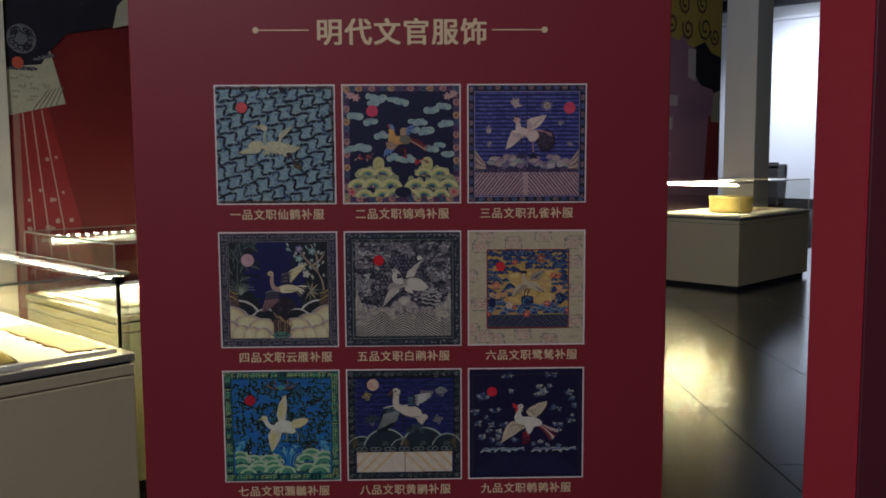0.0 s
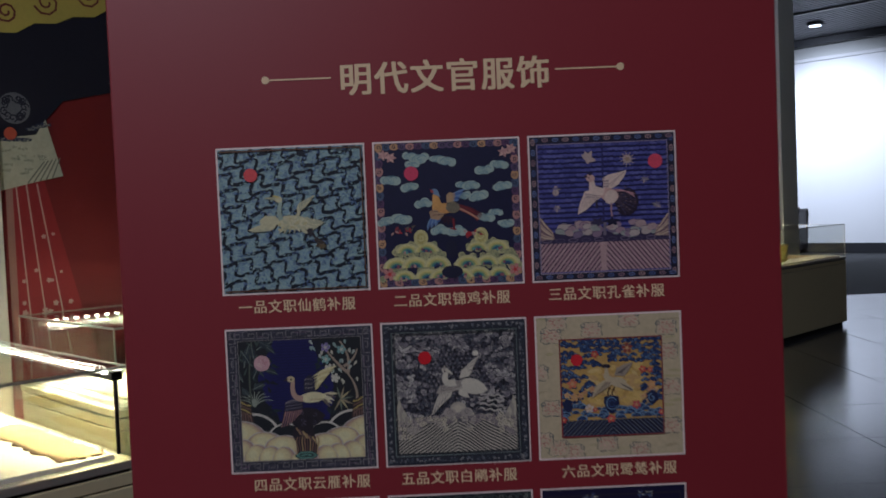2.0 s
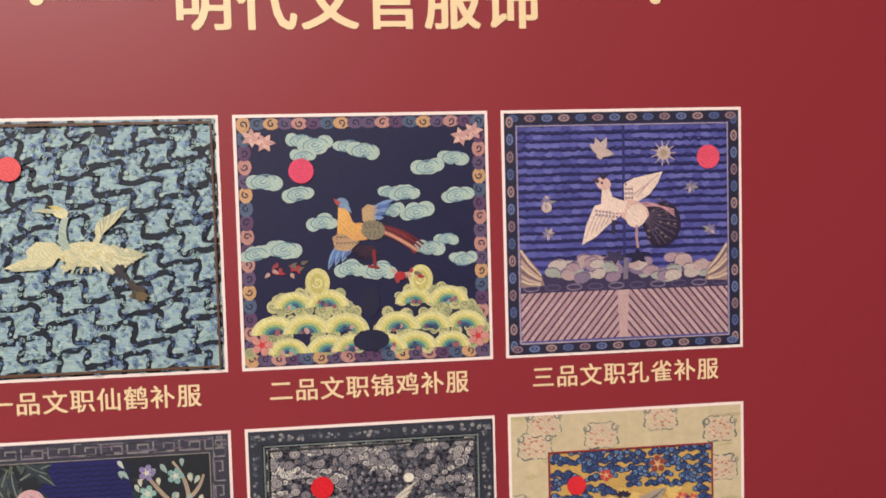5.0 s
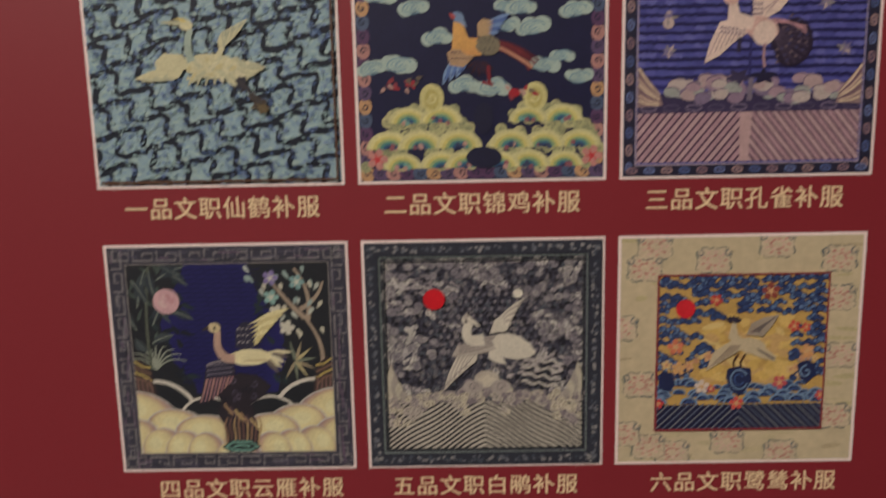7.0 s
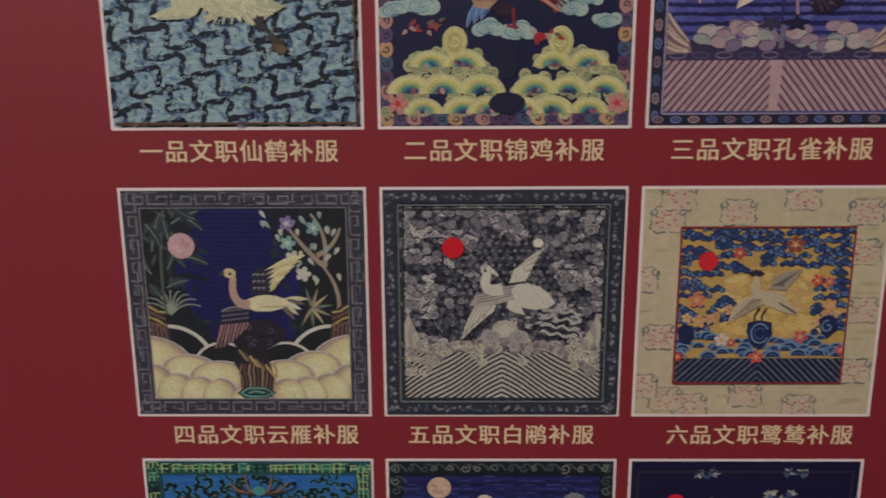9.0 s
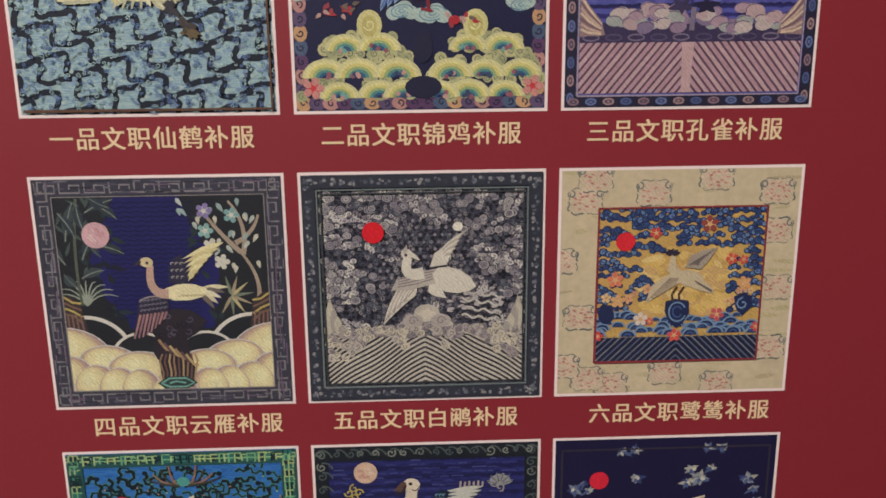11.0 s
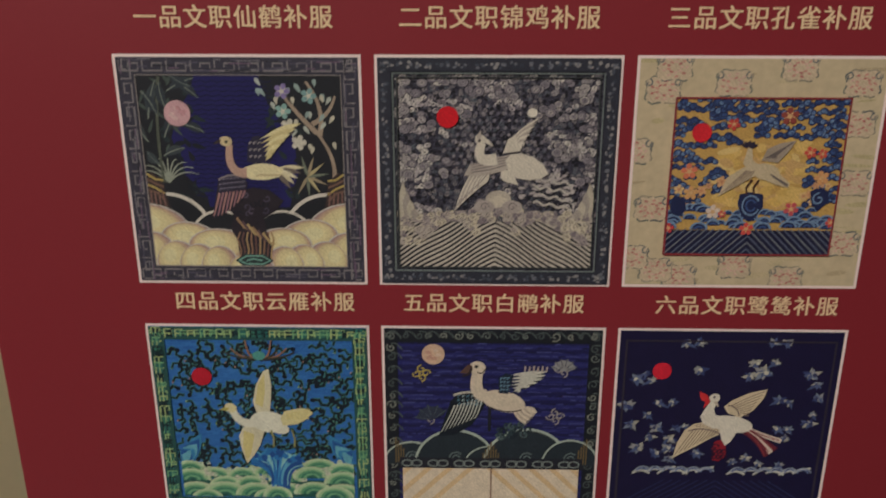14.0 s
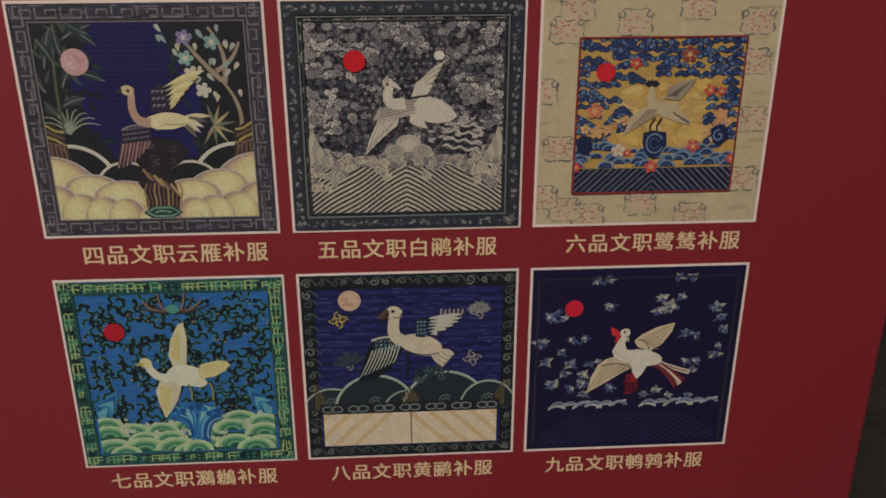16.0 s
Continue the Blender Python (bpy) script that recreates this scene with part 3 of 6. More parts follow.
    for s in (1, -1):
        cx = 0.5 - s * 0.445
        a.add("rock", [(cx, 0.28), (cx + s * 0.1, 0.285), (cx + s * 0.085, 0.34), (cx + s * 0.035, 0.4), (cx, 0.445)], ink(150, 122, 120))
        for k in range(7):
            a.line("rock", [(cx + s * 0.002, 0.435 - 0.021 * k), (cx + s * 0.035, 0.385 - 0.015 * k), (cx + s * 0.085, 0.325 - 0.006 * k)], 0.009, (ink(214, 188, 160), ink(122, 92, 104), ink(198, 168, 150))[k % 3])
    for k in range(10):
        q = radians(20 + 36 * k)
        x, y = (0.455, 0.395) if k % 2 else (0.555, 0.395)
        a.add("dark_plume", leaf(x, y, x + 0.06 * math.cos(q), y + 0.035 * math.sin(q), 0.026), (ink(34, 30, 58), ink(60, 52, 84))[k % 2])
    a.line("dark_plume", [(0.505, 0.39), (0.5, 0.3)], 0.02, ink(124, 112, 130))
    f = "pale_figure"
    tail = [(0.565, 0.545)] + [(0.655 + 0.088 * math.cos(radians(q)), 0.53 + 0.098 * math.sin(radians(q))) for q in range(-120, 86, 14)] + [(0.59, 0.6)]
    a.add(f, tail, ink(42, 32, 54))
    for k in range(9):
        q = radians(-88 + 19 * k)
        a.line(f, [(0.575, 0.565), (0.648 + 0.08 * math.cos(q), 0.528 + 0.088 * math.sin(q))], 0.0045, ink(88, 72, 92))
        for d in (0.45, 0.72, 0.95):
            a.add(f, ell(0.6 + 0.125 * d * math.cos(q), 0.545 + 0.1 * d * math.sin(q), 0.007, 0.005, 0, 8), (ink(120, 100, 104), ink(70, 66, 104))[k % 2])
    for k in range(3):
        a.line(f, bez((0.57, 0.6 + 0.008 * k), (0.63, 0.615 + 0.008 * k), (0.715, 0.585 - 0.012 * k), 7), 0.005, ink(206, 150, 158))
    pale, warm, grey = ink(236, 208, 194), ink(222, 178, 168), ink(150, 126, 136)
    a.add(f, [(0.372, 0.612), (0.42, 0.622), (0.485, 0.598), (0.478, 0.562), (0.43, 0.53), (0.375, 0.48), (0.316, 0.45), (0.335, 0.53)], pale)
    for k in range(6):
        a.line(f, [(0.375 + 0.016 * k, 0.575), (0.332 + 0.022 * k, 0.478 + 0.014 * k)], 0.0045, ink(196, 164, 160))
    for k in range(14):
        a.dot(f, 0.38 + 0.0145 * (k % 7), 0.59 - 0.016 * (k // 7) - 0.002 * (k % 7), 0.006, grey, 7)
    a.add(f, [(0.5, 0.62), (0.498, 0.7), (0.54, 0.722), (0.666, 0.748), (0.645, 0.7), (0.605, 0.65), (0.56, 0.625)], pale)
    for k in range(5):
        a.line(f, [(0.53 + 0.012 * k, 0.645 + 0.012 * (k % 2)), (0.652 - 0.022 * k, 0.738 - 0.018 * k)], 0.0045, ink(196, 164, 160))
    for k in range(10):
        a.dot(f, 0.507 + 0.013 * (k % 3), 0.64 + 0.019 * (k // 3), 0.006, grey, 7)
    a.add(f, ell(0.535, 0.585, 0.072, 0.045, -18, 20), warm)
    a.add(f, ell(0.55, 0.565, 0.045, 0.05, -30, 16), pale)
    a.add(f, [(0.4, 0.61), (0.405, 0.69), (0.435, 0.69), (0.45, 0.645), (0.51, 0.625), (0.5, 0.58), (0.45, 0.58)], pale)
    a.add(f, ell(0.412, 0.703, 0.033, 0.026, -25, 14), warm)
    a.add(f, leaf(0.395, 0.71, 0.362, 0.722, 0.016), ink(80, 60, 74))
    for k in range(4):
        a.line(f, [(0.41, 0.72), (0.385 + 0.016 * k, 0.752 - 0.003 * k)], 0.005, ink(54, 44, 66))
    a.dot(f, 0.405, 0.706, 0.006, BLACK, 8)
    a.line(f, [(0.552, 0.525), (0.55, 0.47), (0.556, 0.43)], 0.011, ink(176, 136, 142))
    a.line(f, [(0.452, 0.55), (0.45, 0.49)], 0.016, ink(52, 46, 70))
    em, eg = ink(196, 172, 166), ink(128, 116, 150)
    for dx, dy in ((0.03, 0.06), (-0.045, 0.035), (0.06, -0.01), (0.0, -0.035), (-0.02, 0.06)):
        a.add("small_emblem", leaf(0.4, 0.835, 0.4 + dx, 0.835 + dy, 0.035), em)
    for k in range(11):
        q = 0.571 * k
        a.line("small_emblem", [(0.672, 0.825), (0.672 + 0.055 * math.cos(q), 0.825 + 0.055 * math.sin(q))], 0.009, em, 0.7)
    a.dot("small_emblem", 0.672, 0.825, 0.03, em, 12)
    a.dot("small_emblem", 0.672, 0.825, 0.016, ink(176, 150, 130), 10)
    for y, r in ((0.61, 0.022), (0.645, 0.014)):
        a.add("small_emblem", ell(0.17, y, r, r, 0, 12), em)
    for x, y in ((0.17, 0.63), (0.175, 0.5), (0.79, 0.68), (0.87, 0.5)):
        for k in range(7):
            q = 0.9 * k + x
            a.add("small_emblem", leaf(x, y, x + rng.uniform(0.025, 0.045) * math.cos(q), y + 0.03 * math.sin(q), 0.014), rng.choice((em, eg, ink(150, 140, 140))))
    a.dot("sun_disc", 0.865, 0.805, 0.05, ink(232, 78, 104), 24)
    return {"pale_figure": "pink-white figure motif with a dark fan", "striped_band": "slanting mauve stripes", "cloud_bank": "grey-mauve cloud bank", "sun_disc": "pink sun disc"}


def fret(a, name, n, wide, dark, light):
    """A border of small squared key patterns round the print."""
    for x0, y0, x1, y1 in ((0, 0, 1, wide), (0, 1 - wide, 1, 1), (0, wide, wide, 1 - wide), (1 - wide, wide, 1, 1 - wide)):
        a.add(name, rect(x0, y0, x1, y1), dark)
    c = 1.0 / n
    for k in range(n):
        o, e, w = k * c + 0.1 * c, k * c + 0.9 * c, wide * 0.5
        for t in range(4):
            key = [(o, 0.2), (o, 0.8), (e, 0.8), (e, 0.35), ((o + e) / 2, 0.35), ((o + e) / 2, 0.58)]
            pts = []
            for u, v in key:
                v *= wide
                pts.append(((u, v), (u, 1 - v), (v, u), (1 - v, u))[t])
            a.line(name, pts, wide * 0.11, light)


def art_moonlit(a, rng):
    """Moonlit garden print: blue centre, dark sides with plants, pale rounded mounds."""
    a.add("dark_side", [(0.06, 0.2), (0.36, 0.2), (0.33, 0.4), (0.24, 0.5), (0.2, 0.66), (0.24, 0.78), (0.3, 0.86), (0.32, 0.94), (0.06, 0.94)], BLACK)
    a.add("dark_side", [(0.94, 0.2), (0.66, 0.2), (0.7, 0.42), (0.73, 0.5), (0.72, 0.66), (0.62, 0.8), (0.58, 0.94), (0.94, 0.94)], BLACK)
    for k in range(26):
        y = 0.4 + k * 0.02
        a.line("ripple_pattern", [(0.28 + 0.36 * i / 24, y + 0.004 * math.sin(i * 1.9 + k)) for i in range(25)], 0.005, ink(24, 24, 66))
    g = "plant"
    for k in range(60):
        x, y = rng.choice((rng.uniform(0.18, 0.3), rng.uniform(0.6, 0.74))), rng.uniform(0.38, 0.92)
        q = rng.uniform(0, 6.28)
        a.add(g, leaf(x, y, x + 0.07 * math.cos(q), y + 0.05 * math.sin(q), 0.022), rng.choice((BLACK, ink(30, 34, 44), ink(40, 52, 56))))
    for k in range(9):
        q = radians(20 + 17 * k)
        a.line(g, bez((0.17, 0.46), (0.17 + 0.06 * math.cos(q), 0.5 + 0.08 * math.sin(q)), (0.17 + 0.14 * math.cos(q), 0.46 + 0.11 * math.sin(q)), 5), 0.009, ink(150, 156, 140), 0.6)
    for k in range(16):
        x, y = 0.1 + 0.12 * rng.random(), 0.6 + 0.3 * rng.random()
        q = rng.uniform(0, 6.28)
        a.add(g, leaf(x, y, x + 0.06 * math.cos(q), y + 0.07 * math.sin(q), 0.014), ink(72, 84, 78))
    a.line(g, bez((0.15, 0.46), (0.13, 0.7), (0.17, 0.92)), 0.012, ink(86, 92, 80))
    for x, y, q, d in ((0.11, 0.74, 75, 0.17), (0.1, 0.64, 115, 0.12), (0.17, 0.66, 60, 0.14), (0.19, 0.78, 100, 0.12), (0.2, 0.86, 25, 0.13), (0.23, 0.9, -35, 0.12), (0.3, 0.88, 150, 0.1), (0.09, 0.86, -60, 0.12), (0.16, 0.58, 20, 0.1), (0.14, 0.54, 130, 0.08), (0.24, 0.72, -20, 0.11)):
        e, u = radians(q), (x + d * math.cos(radians(q)), y + d * math.sin(radians(q)))
        a.add(g, leaf(x, y, u[0], u[1], 0.04, 0.008, 8, 1.1), rng.choice((ink(62, 70, 74), ink(50, 58, 66))))
        a.line(g, bez((x, y), ((x + u[0]) / 2 - 0.012 * math.sin(e), (y + u[1]) / 2 + 0.012 * math.cos(e)), u, 6), 0.006, rng.choice((ink(126, 134, 122), ink(98, 108, 104))), 0.5)
    for k in range(8):
        q = radians(-120 + 32 * k)
        a.add(g, leaf(0.77, 0.49, 0.77 + 0.095 * math.cos(q), 0.49 + 0.095 * math.sin(q), 0.014), (ink(166, 150, 120), ink(120, 128, 110), ink(190, 176, 130))[k % 3])
    for p in (((0.87, 0.42), (0.92, 0.55), (0.82, 0.68)), ((0.82, 0.68), (0.72, 0.78), (0.66, 0.88)), ((0.83, 0.67), (0.86, 0.8), (0.78, 0.9)), ((0.8, 0.72), (0.88, 0.76), (0.9, 0.84))):
        a.line("tree_branch", bez(*p), 0.022, ink(170, 150, 130), 0.55)
    for k in range(34):
        x, y = rng.uniform(0.56, 0.9), rng.uniform(0.62, 0.92)
        if x + y > 1.36:
            a.add("blossom", leaf(x, y, x + rng.uniform(-0.03, 0.03), y - 0.035, 0.018), rng.choice((ink(186, 192, 180), ink(150, 170, 164), ink(206, 200, 178))))
    for x, y, m in ((0.68, 0.86, ink(140, 124, 176)), (0.79, 0.84, ink(130, 168, 166)), (0.68, 0.775, ink(140, 180, 172)), (0.7, 0.71, PALE), (0.74, 0.64, PALE)):
        a.flower("blossom", x, y, 0.034, m, PALE)
    a.add("dark_hill", rect(0.07, 0.07, 0.93, 0.35), BLACK)
    for cx, cy, r in ((0.15, 0.22, 0.2), (0.38, 0.2, 0.14), (0.85, 0.22, 0.2), (0.65, 0.2, 0.14)):
        a.add("dark_hill", ell(cx, cy, r, r * 0.98, 0, 24, 0, 180), ink(222, 214, 200))
        a.add("dark_hill", ell(cx, cy, r * 0.91, r * 0.9, 0, 24, 0, 180), BLACK)
    for sd, cx in ((1, 0.075), (-1, 0.925)):
        a.add("rock", [(cx, 0.33), (cx + sd * 0.09, 0.33), (cx + sd * 0.065, 0.47), (cx + sd * 0.02, 0.51), (cx, 0.48)], ink(64, 50, 50))
        for k in range(4):
            a.line("rock", [(cx, 0.5 - 0.025 * k), (cx + sd * 0.035, 0.475 - 0.02 * k), (cx + sd * 0.07, 0.47 - 0.03 * k)], 0.009, (ink(190, 168, 96), ink(120, 92, 78))[k % 2])
            a.line("rock", [(cx + sd * (0.012 + 0.02 * k), 0.33), (cx + sd * (0.01 + 0.017 * k), 0.42)], 0.007, ink(128, 96, 88))
    keep, a.lim = a.lim, (0.075, 0.07, 0.925, 1.0)
    a.add("pale_mound", rect(0.07, 0.05, 0.93, 0.2), ink(226, 206, 160))
    warm = (ink(164, 136, 138), ink(176, 144, 138), ink(192, 160, 142), ink(204, 176, 142), ink(222, 204, 156), ink(230, 214, 162), ink(236, 222, 168), ink(240, 228, 178))
    for x, y, rx, ry, q in ((0.09, 0.25, 0.16, 0.105, -16), (0.91, 0.25, 0.16, 0.11, 16), (0.24, 0.19, 0.13, 0.085, -8), (0.76, 0.2, 0.13, 0.09, 8), (0.37, 0.16, 0.14, 0.085, -3), (0.64, 0.165, 0.13, 0.085, 3), (0.07, 0.11, 0.1, 0.12, -10), (0.93, 0.11, 0.1, 0.12, 10), (0.17, 0.09, 0.085, 0.1, -20), (0.84, 0.09, 0.085, 0.1, 20), (0.265, 0.075, 0.08, 0.1, -14), (0.74, 0.075, 0.08, 0.1, 14), (0.36, 0.065, 0.08, 0.1, -8), (0.65, 0.065, 0.08, 0.1, 8), (0.5, 0.05, 0.1, 0.08, 0)):
        sd = 1 if x > 0.5 else -1
        a.add("pale_mound", ell(x, y, rx + 0.006, ry + 0.006, q, 26), ink(206, 200, 190))
        for t, m in enumerate(warm):
            g = 1 - 0.02 * t - 0.011 * t * t
            a.add("pale_mound", ell(x + sd * 0.05 * rx * t * (0.5 if y > 0.14 else 1.0), y + 0.045 * ry * t, rx * g, ry * g, q, 24), m)
    a.lim = keep
    edge = [(0.41, 0.06), (0.45, 0.12), (0.445, 0.2), (0.42, 0.25), (0.44, 0.31), (0.41, 0.36), (0.45, 0.42), (0.53, 0.44), (0.6, 0.43), (0.66, 0.38), (0.62, 0.33), (0.57, 0.3), (0.58, 0.22), (0.6, 0.15), (0.58, 0.08)]
    a.add("trunk", edge[1:], ink(44, 38, 46))
    for k in range(9):
        x = 0.452 + 0.017 * k
        a.line("trunk", [(x, 0.1), (x + 0.006, 0.15), (x - 0.006 + 0.003 * k, 0.2), (x + 0.008, 0.235)], 0.008, (ink(146, 112, 88), ink(108, 78, 72), ink(176, 146, 104))[k % 3])
    for k in range(6):
        x, y = 0.45 + 0.022 * k, 0.30 - 0.014 * k
        a.line("trunk", [(x, y), (x + 0.03, y - 0.045), (x + 0.05, y - 0.05)], 0.011, (ink(160, 128, 96), ink(92, 70, 76), ink(186, 160, 110))[k % 3])
    for k in range(14):
        a.line("trunk", coil(rng.uniform(0.44, 0.61), rng.uniform(0.31, 0.41), 0.018, 0.9, rng.uniform(0, 360)), 0.006, rng.choice((ink(92, 80, 96), ink(74, 66, 84), ink(30, 30, 40))))
    a.add("trunk", [(0.43, 0.1), (0.47, 0.13), (0.56, 0.13), (0.6, 0.1), (0.56, 0.075), (0.46, 0.075)], ink(44, 60, 60))
    a.line("trunk", [(0.445, 0.1), (0.48, 0.122), (0.55, 0.122), (0.585, 0.1), (0.55, 0.083), (0.48, 0.083), (0.445, 0.1)], 0.008, ink(120, 172, 156))
    a.line("trunk", [(0.48, 0.1), (0.51, 0.108), (0.55, 0.1)], 0.008, ink(120, 172, 156))
    fret(a, "border", 10, 0.07, ink(58, 56, 70), ink(136, 130, 130))
    for k in range(150):
        q, d, o = rng.random(), rng.uniform(0.02, 0.1), rng.uniform(0.006, 0.064)
        m = rng.choice((ink(120, 116, 122), ink(84, 80, 98), ink(40, 40, 50), ink(112, 90, 112)))
        a.line("border", rng.choice(([(q, o), (q + d, o)], [(q, 1 - o), (q + d, 1 - o)], [(o, q), (o, q + d)], [(1 - o, q), (1 - o, q + d)])), 0.005, m)
    a.line("inner_edge", [(0.073, 0.073), (0.073, 0.927), (0.927, 0.927), (0.927, 0.073), (0.073, 0.073)], 0.005, ink(150, 142, 138))
    f = "pale_figure"
    for k in range(5):
        a.add(f, leaf(0.62, 0.52, 0.76 - 0.016 * k, 0.53 - 0.024 * k, 0.022, 0.006, 8, 1.2), (ink(224, 212, 172), ink(116, 104, 96), ink(236, 226, 190))[k % 3])
    a.add(f, [(0.385, 0.475), (0.37, 0.41), (0.355, 0.35), (0.345, 0.3), (0.385, 0.315), (0.43, 0.345), (0.475, 0.39), (0.51, 0.45), (0.5, 0.49), (0.45, 0.495)], ink(46, 42, 60))
    for k in range(8):
        u = k / 7
        a.line(f, bez((0.385 + 0.11 * u, 0.415 + 0.012 * u), (0.372 + 0.11 * u, 0.37 + 0.02 * u), (0.351 + 0.125 * u, 0.308 + 0.085 * u * u), 6), 0.0105, (ink(168, 124, 118), ink(146, 106, 112))[k % 2], 0.35)
    for k in range(21):
        a.line(f, coil(0.392 + 0.0165 * (k % 7), 0.43 + 0.021 * (k // 7) + 0.002 * (k % 7), 0.0085, 0.6, 20), 0.0045, ink(122, 116, 132))
    a.line(f, bez((0.385, 0.475), (0.44, 0.51), (0.505, 0.485), 8), 0.007, ink(150, 140, 140))
    a.add(f, [(0.48, 0.5), (0.5, 0.53), (0.56, 0.55), (0.62, 0.545), (0.67, 0.525), (0.65, 0.49), (0.6, 0.475), (0.53, 0.475)], ink(236, 224, 176))
    for k in range(6):
        a.line(f, bez((0.55 + 0.016 * k, 0.49), (0.57 + 0.016 * k, 0.505), (0.585 + 0.016 * k, 0.495), 5), 0.004, ink(196, 176, 136))
    a.add(f, [(0.515, 0.555), (0.52, 0.62), (0.545, 0.665), (0.575, 0.672), (0.585, 0.62), (0.6, 0.56), (0.56, 0.545)], ink(48, 46, 66))
    for k in range(9):
        a.line(f, coil(0.533 + 0.019 * (k % 3), 0.575 + 0.03 * (k // 3), 0.009, 0.6, 30), 0.0045, ink(168, 160, 158))
    for k in range(6):
        u = k / 5
        x1, y1 = 0.755 - 0.115 * u, 0.725 - 0.115 * u
        a.add(f, leaf(0.575 + 0.004 * k, 0.655 - 0.019 * k, x1, y1, 0.026, 0.004, 8, 1.3), (ink(234, 222, 168), ink(218, 202, 146))[k % 2])
        a.line(f, [(0.585 + 0.004 * k, 0.646 - 0.019 * k), (x1 - 0.006, y1 - 0.012)], 0.0055, ink(46, 42, 56))
    a.line(f, bez((0.51, 0.505), (0.42, 0.50), (0.445, 0.63)), 0.042, ink(196, 160, 142), 0.35)
    a.add(f, ell(0.43, 0.645, 0.028, 0.022, -10, 12), ink(214, 194, 150))
    a.dot(f, 0.432, 0.642, 0.007, BLACK, 8)
    a.add(f, leaf(0.41, 0.65, 0.375, 0.632, 0.014), ink(66, 56, 56))
    a.dot("moon_disc", 0.235, 0.765, 0.056, MOON, 22)
    for k in range(7):
        q = rng.uniform(0, 6.28)
        a.add("moon_disc", ell(0.235 + 0.024 * math.cos(q), 0.765 + 0.022 * math.sin(q), rng.uniform(0.008, 0.02), 0.008, rng.uniform(-40, 40), 10), rng.choice((ink(204, 150, 156), ink(222, 186, 184))))
    return {"pale_figure": "cream and plum figure motif", "pale_mound": "pale yellow rounded mounds", "moon_disc": "pale pink moon disc", "border": "dark key-pattern border"}


def art_scroll(a, rng):
    """Black and ivory print dense with curling scrolls."""
    tones = (ink(204, 196, 190), ink(220, 212, 200), ink(184, 174, 174), ink(128, 120, 126))
    floor_deep = a.deep
    for i in range(40):
        for j in range(34):
            a.deep = floor_deep + (i % 3 * 3 + j % 3) * 3 * a.step
            x, y = 0.08 + 0.84 * (i + rng.uniform(0.1, 0.9)) / 40, 0.27 + 0.66 * (j + rng.uniform(0.1, 0.9)) / 34
            edge = max(abs(x - 0.5), abs(y - 0.58) * 0.95)
            clump = noise.noise(Vector((x * 9, y * 13, 3.1))) + 2.4 * (edge - 0.27)
            r = rng.uniform(0.007, 0.0125)
            if clump > 0.16:
                a.add("scrollwork", ell(x, y, r * 1.35, r, rng.uniform(-25, 25), 8), rng.choice(tones))
                a.line("scrollwork", coil(x, y, r * 0.75, 0.9, rng.uniform(0, 360), rng.choice((-1, 1)), 6), 0.0038, ink(56, 54, 62))
            elif rng.random() < 0.55:
                a.line("scrollwork", coil(x, y, r, 1.0, rng.uniform(0, 360), rng.choice((-1, 1)), 7), 0.0045, rng.choice((STEEL, ink(120, 116, 120), GREY)))
            else:
                a.dot("scrollwork", x, y, r * 0.8, ink(24, 24, 32), 7)
    a.deep = floor_deep + 30 * a.step
    spots = [(0.12 + 0.085 * k, 0.905) for k in range(10)] + [(0.16 + 0.12 * k, 0.86) for k in range(7)] + [(sx, 0.42 + 0.07 * k) for k in range(7) for sx in (0.11, 0.885)] + [(0.19, 0.75), (0.24, 0.72), (0.36, 0.77), (0.22, 0.56), (0.17, 0.55), (0.27, 0.55), (0.3, 0.5), (0.7, 0.77), (0.76, 0.75), (0.82, 0.76), (0.73, 0.8), (0.79, 0.57), (0.84, 0.6), (0.76, 0.62), (0.2, 0.45), (0.8, 0.42), (0.55, 0.86)]
    soft = (ink(172, 164, 164), ink(188, 180, 174), ink(152, 144, 150), ink(136, 128, 136))
    for x, y in spots:
        for k in range(rng.choice((2, 3))):
            u, v, r = x + rng.uniform(-0.03, 0.03), y + rng.uniform(-0.02, 0.02), rng.uniform(0.013, 0.022)
            for d, m in ((1.0, ink(38, 36, 48)), (0.86, rng.choice(soft)), (0.6, ink(78, 74, 84)), (0.48, rng.choice(soft)), (0.22, ink(92, 86, 94))):
                a.add("scrollwork", ell(u, v, r * d * 1.2, r * d, 0, 12), m)
    for i in range(16):
        for j in range(13):
            x, y = 0.27 + 0.031 * i + 0.0155 * (j % 2), 0.43 + 0.031 * j
            if (x - 0.52) ** 2 + (y - 0.62) ** 2 < 0.05:
                a.add("scrollwork", [(x - 0.008, y), (x, y - 0.009), (x + 0.008, y), (x, y + 0.009)], rng.choice((ink(132, 126, 134), ink(104, 100, 112), ink(150, 142, 146))), i + j > 0)
    for k in range(7):
        a.line("scrollwork", [(0.66 + 0.17 * t / 12, 0.49 - 0.018 * k + 0.008 * math.sin(t * 1.5 + k) - 0.03 * t / 12) for t in range(13)], 0.009, (ink(206, 198, 184), ink(40, 40, 48))[k % 2])
    for k in range(36):
        x, y = rng.uniform(0.58, 0.82), rng.uniform(0.4, 0.5)
        a.add("scrollwork", leaf(x, y, x + 0.03, y + rng.uniform(-0.012, 0.012), 0.011), MIST)
    keep, a.lim = a.lim, (0.08, 0.075, 0.92, 0.29)
    a.add("striped_band", rect(0.08, 0.075, 0.92, 0.29), ink(206, 196, 180))
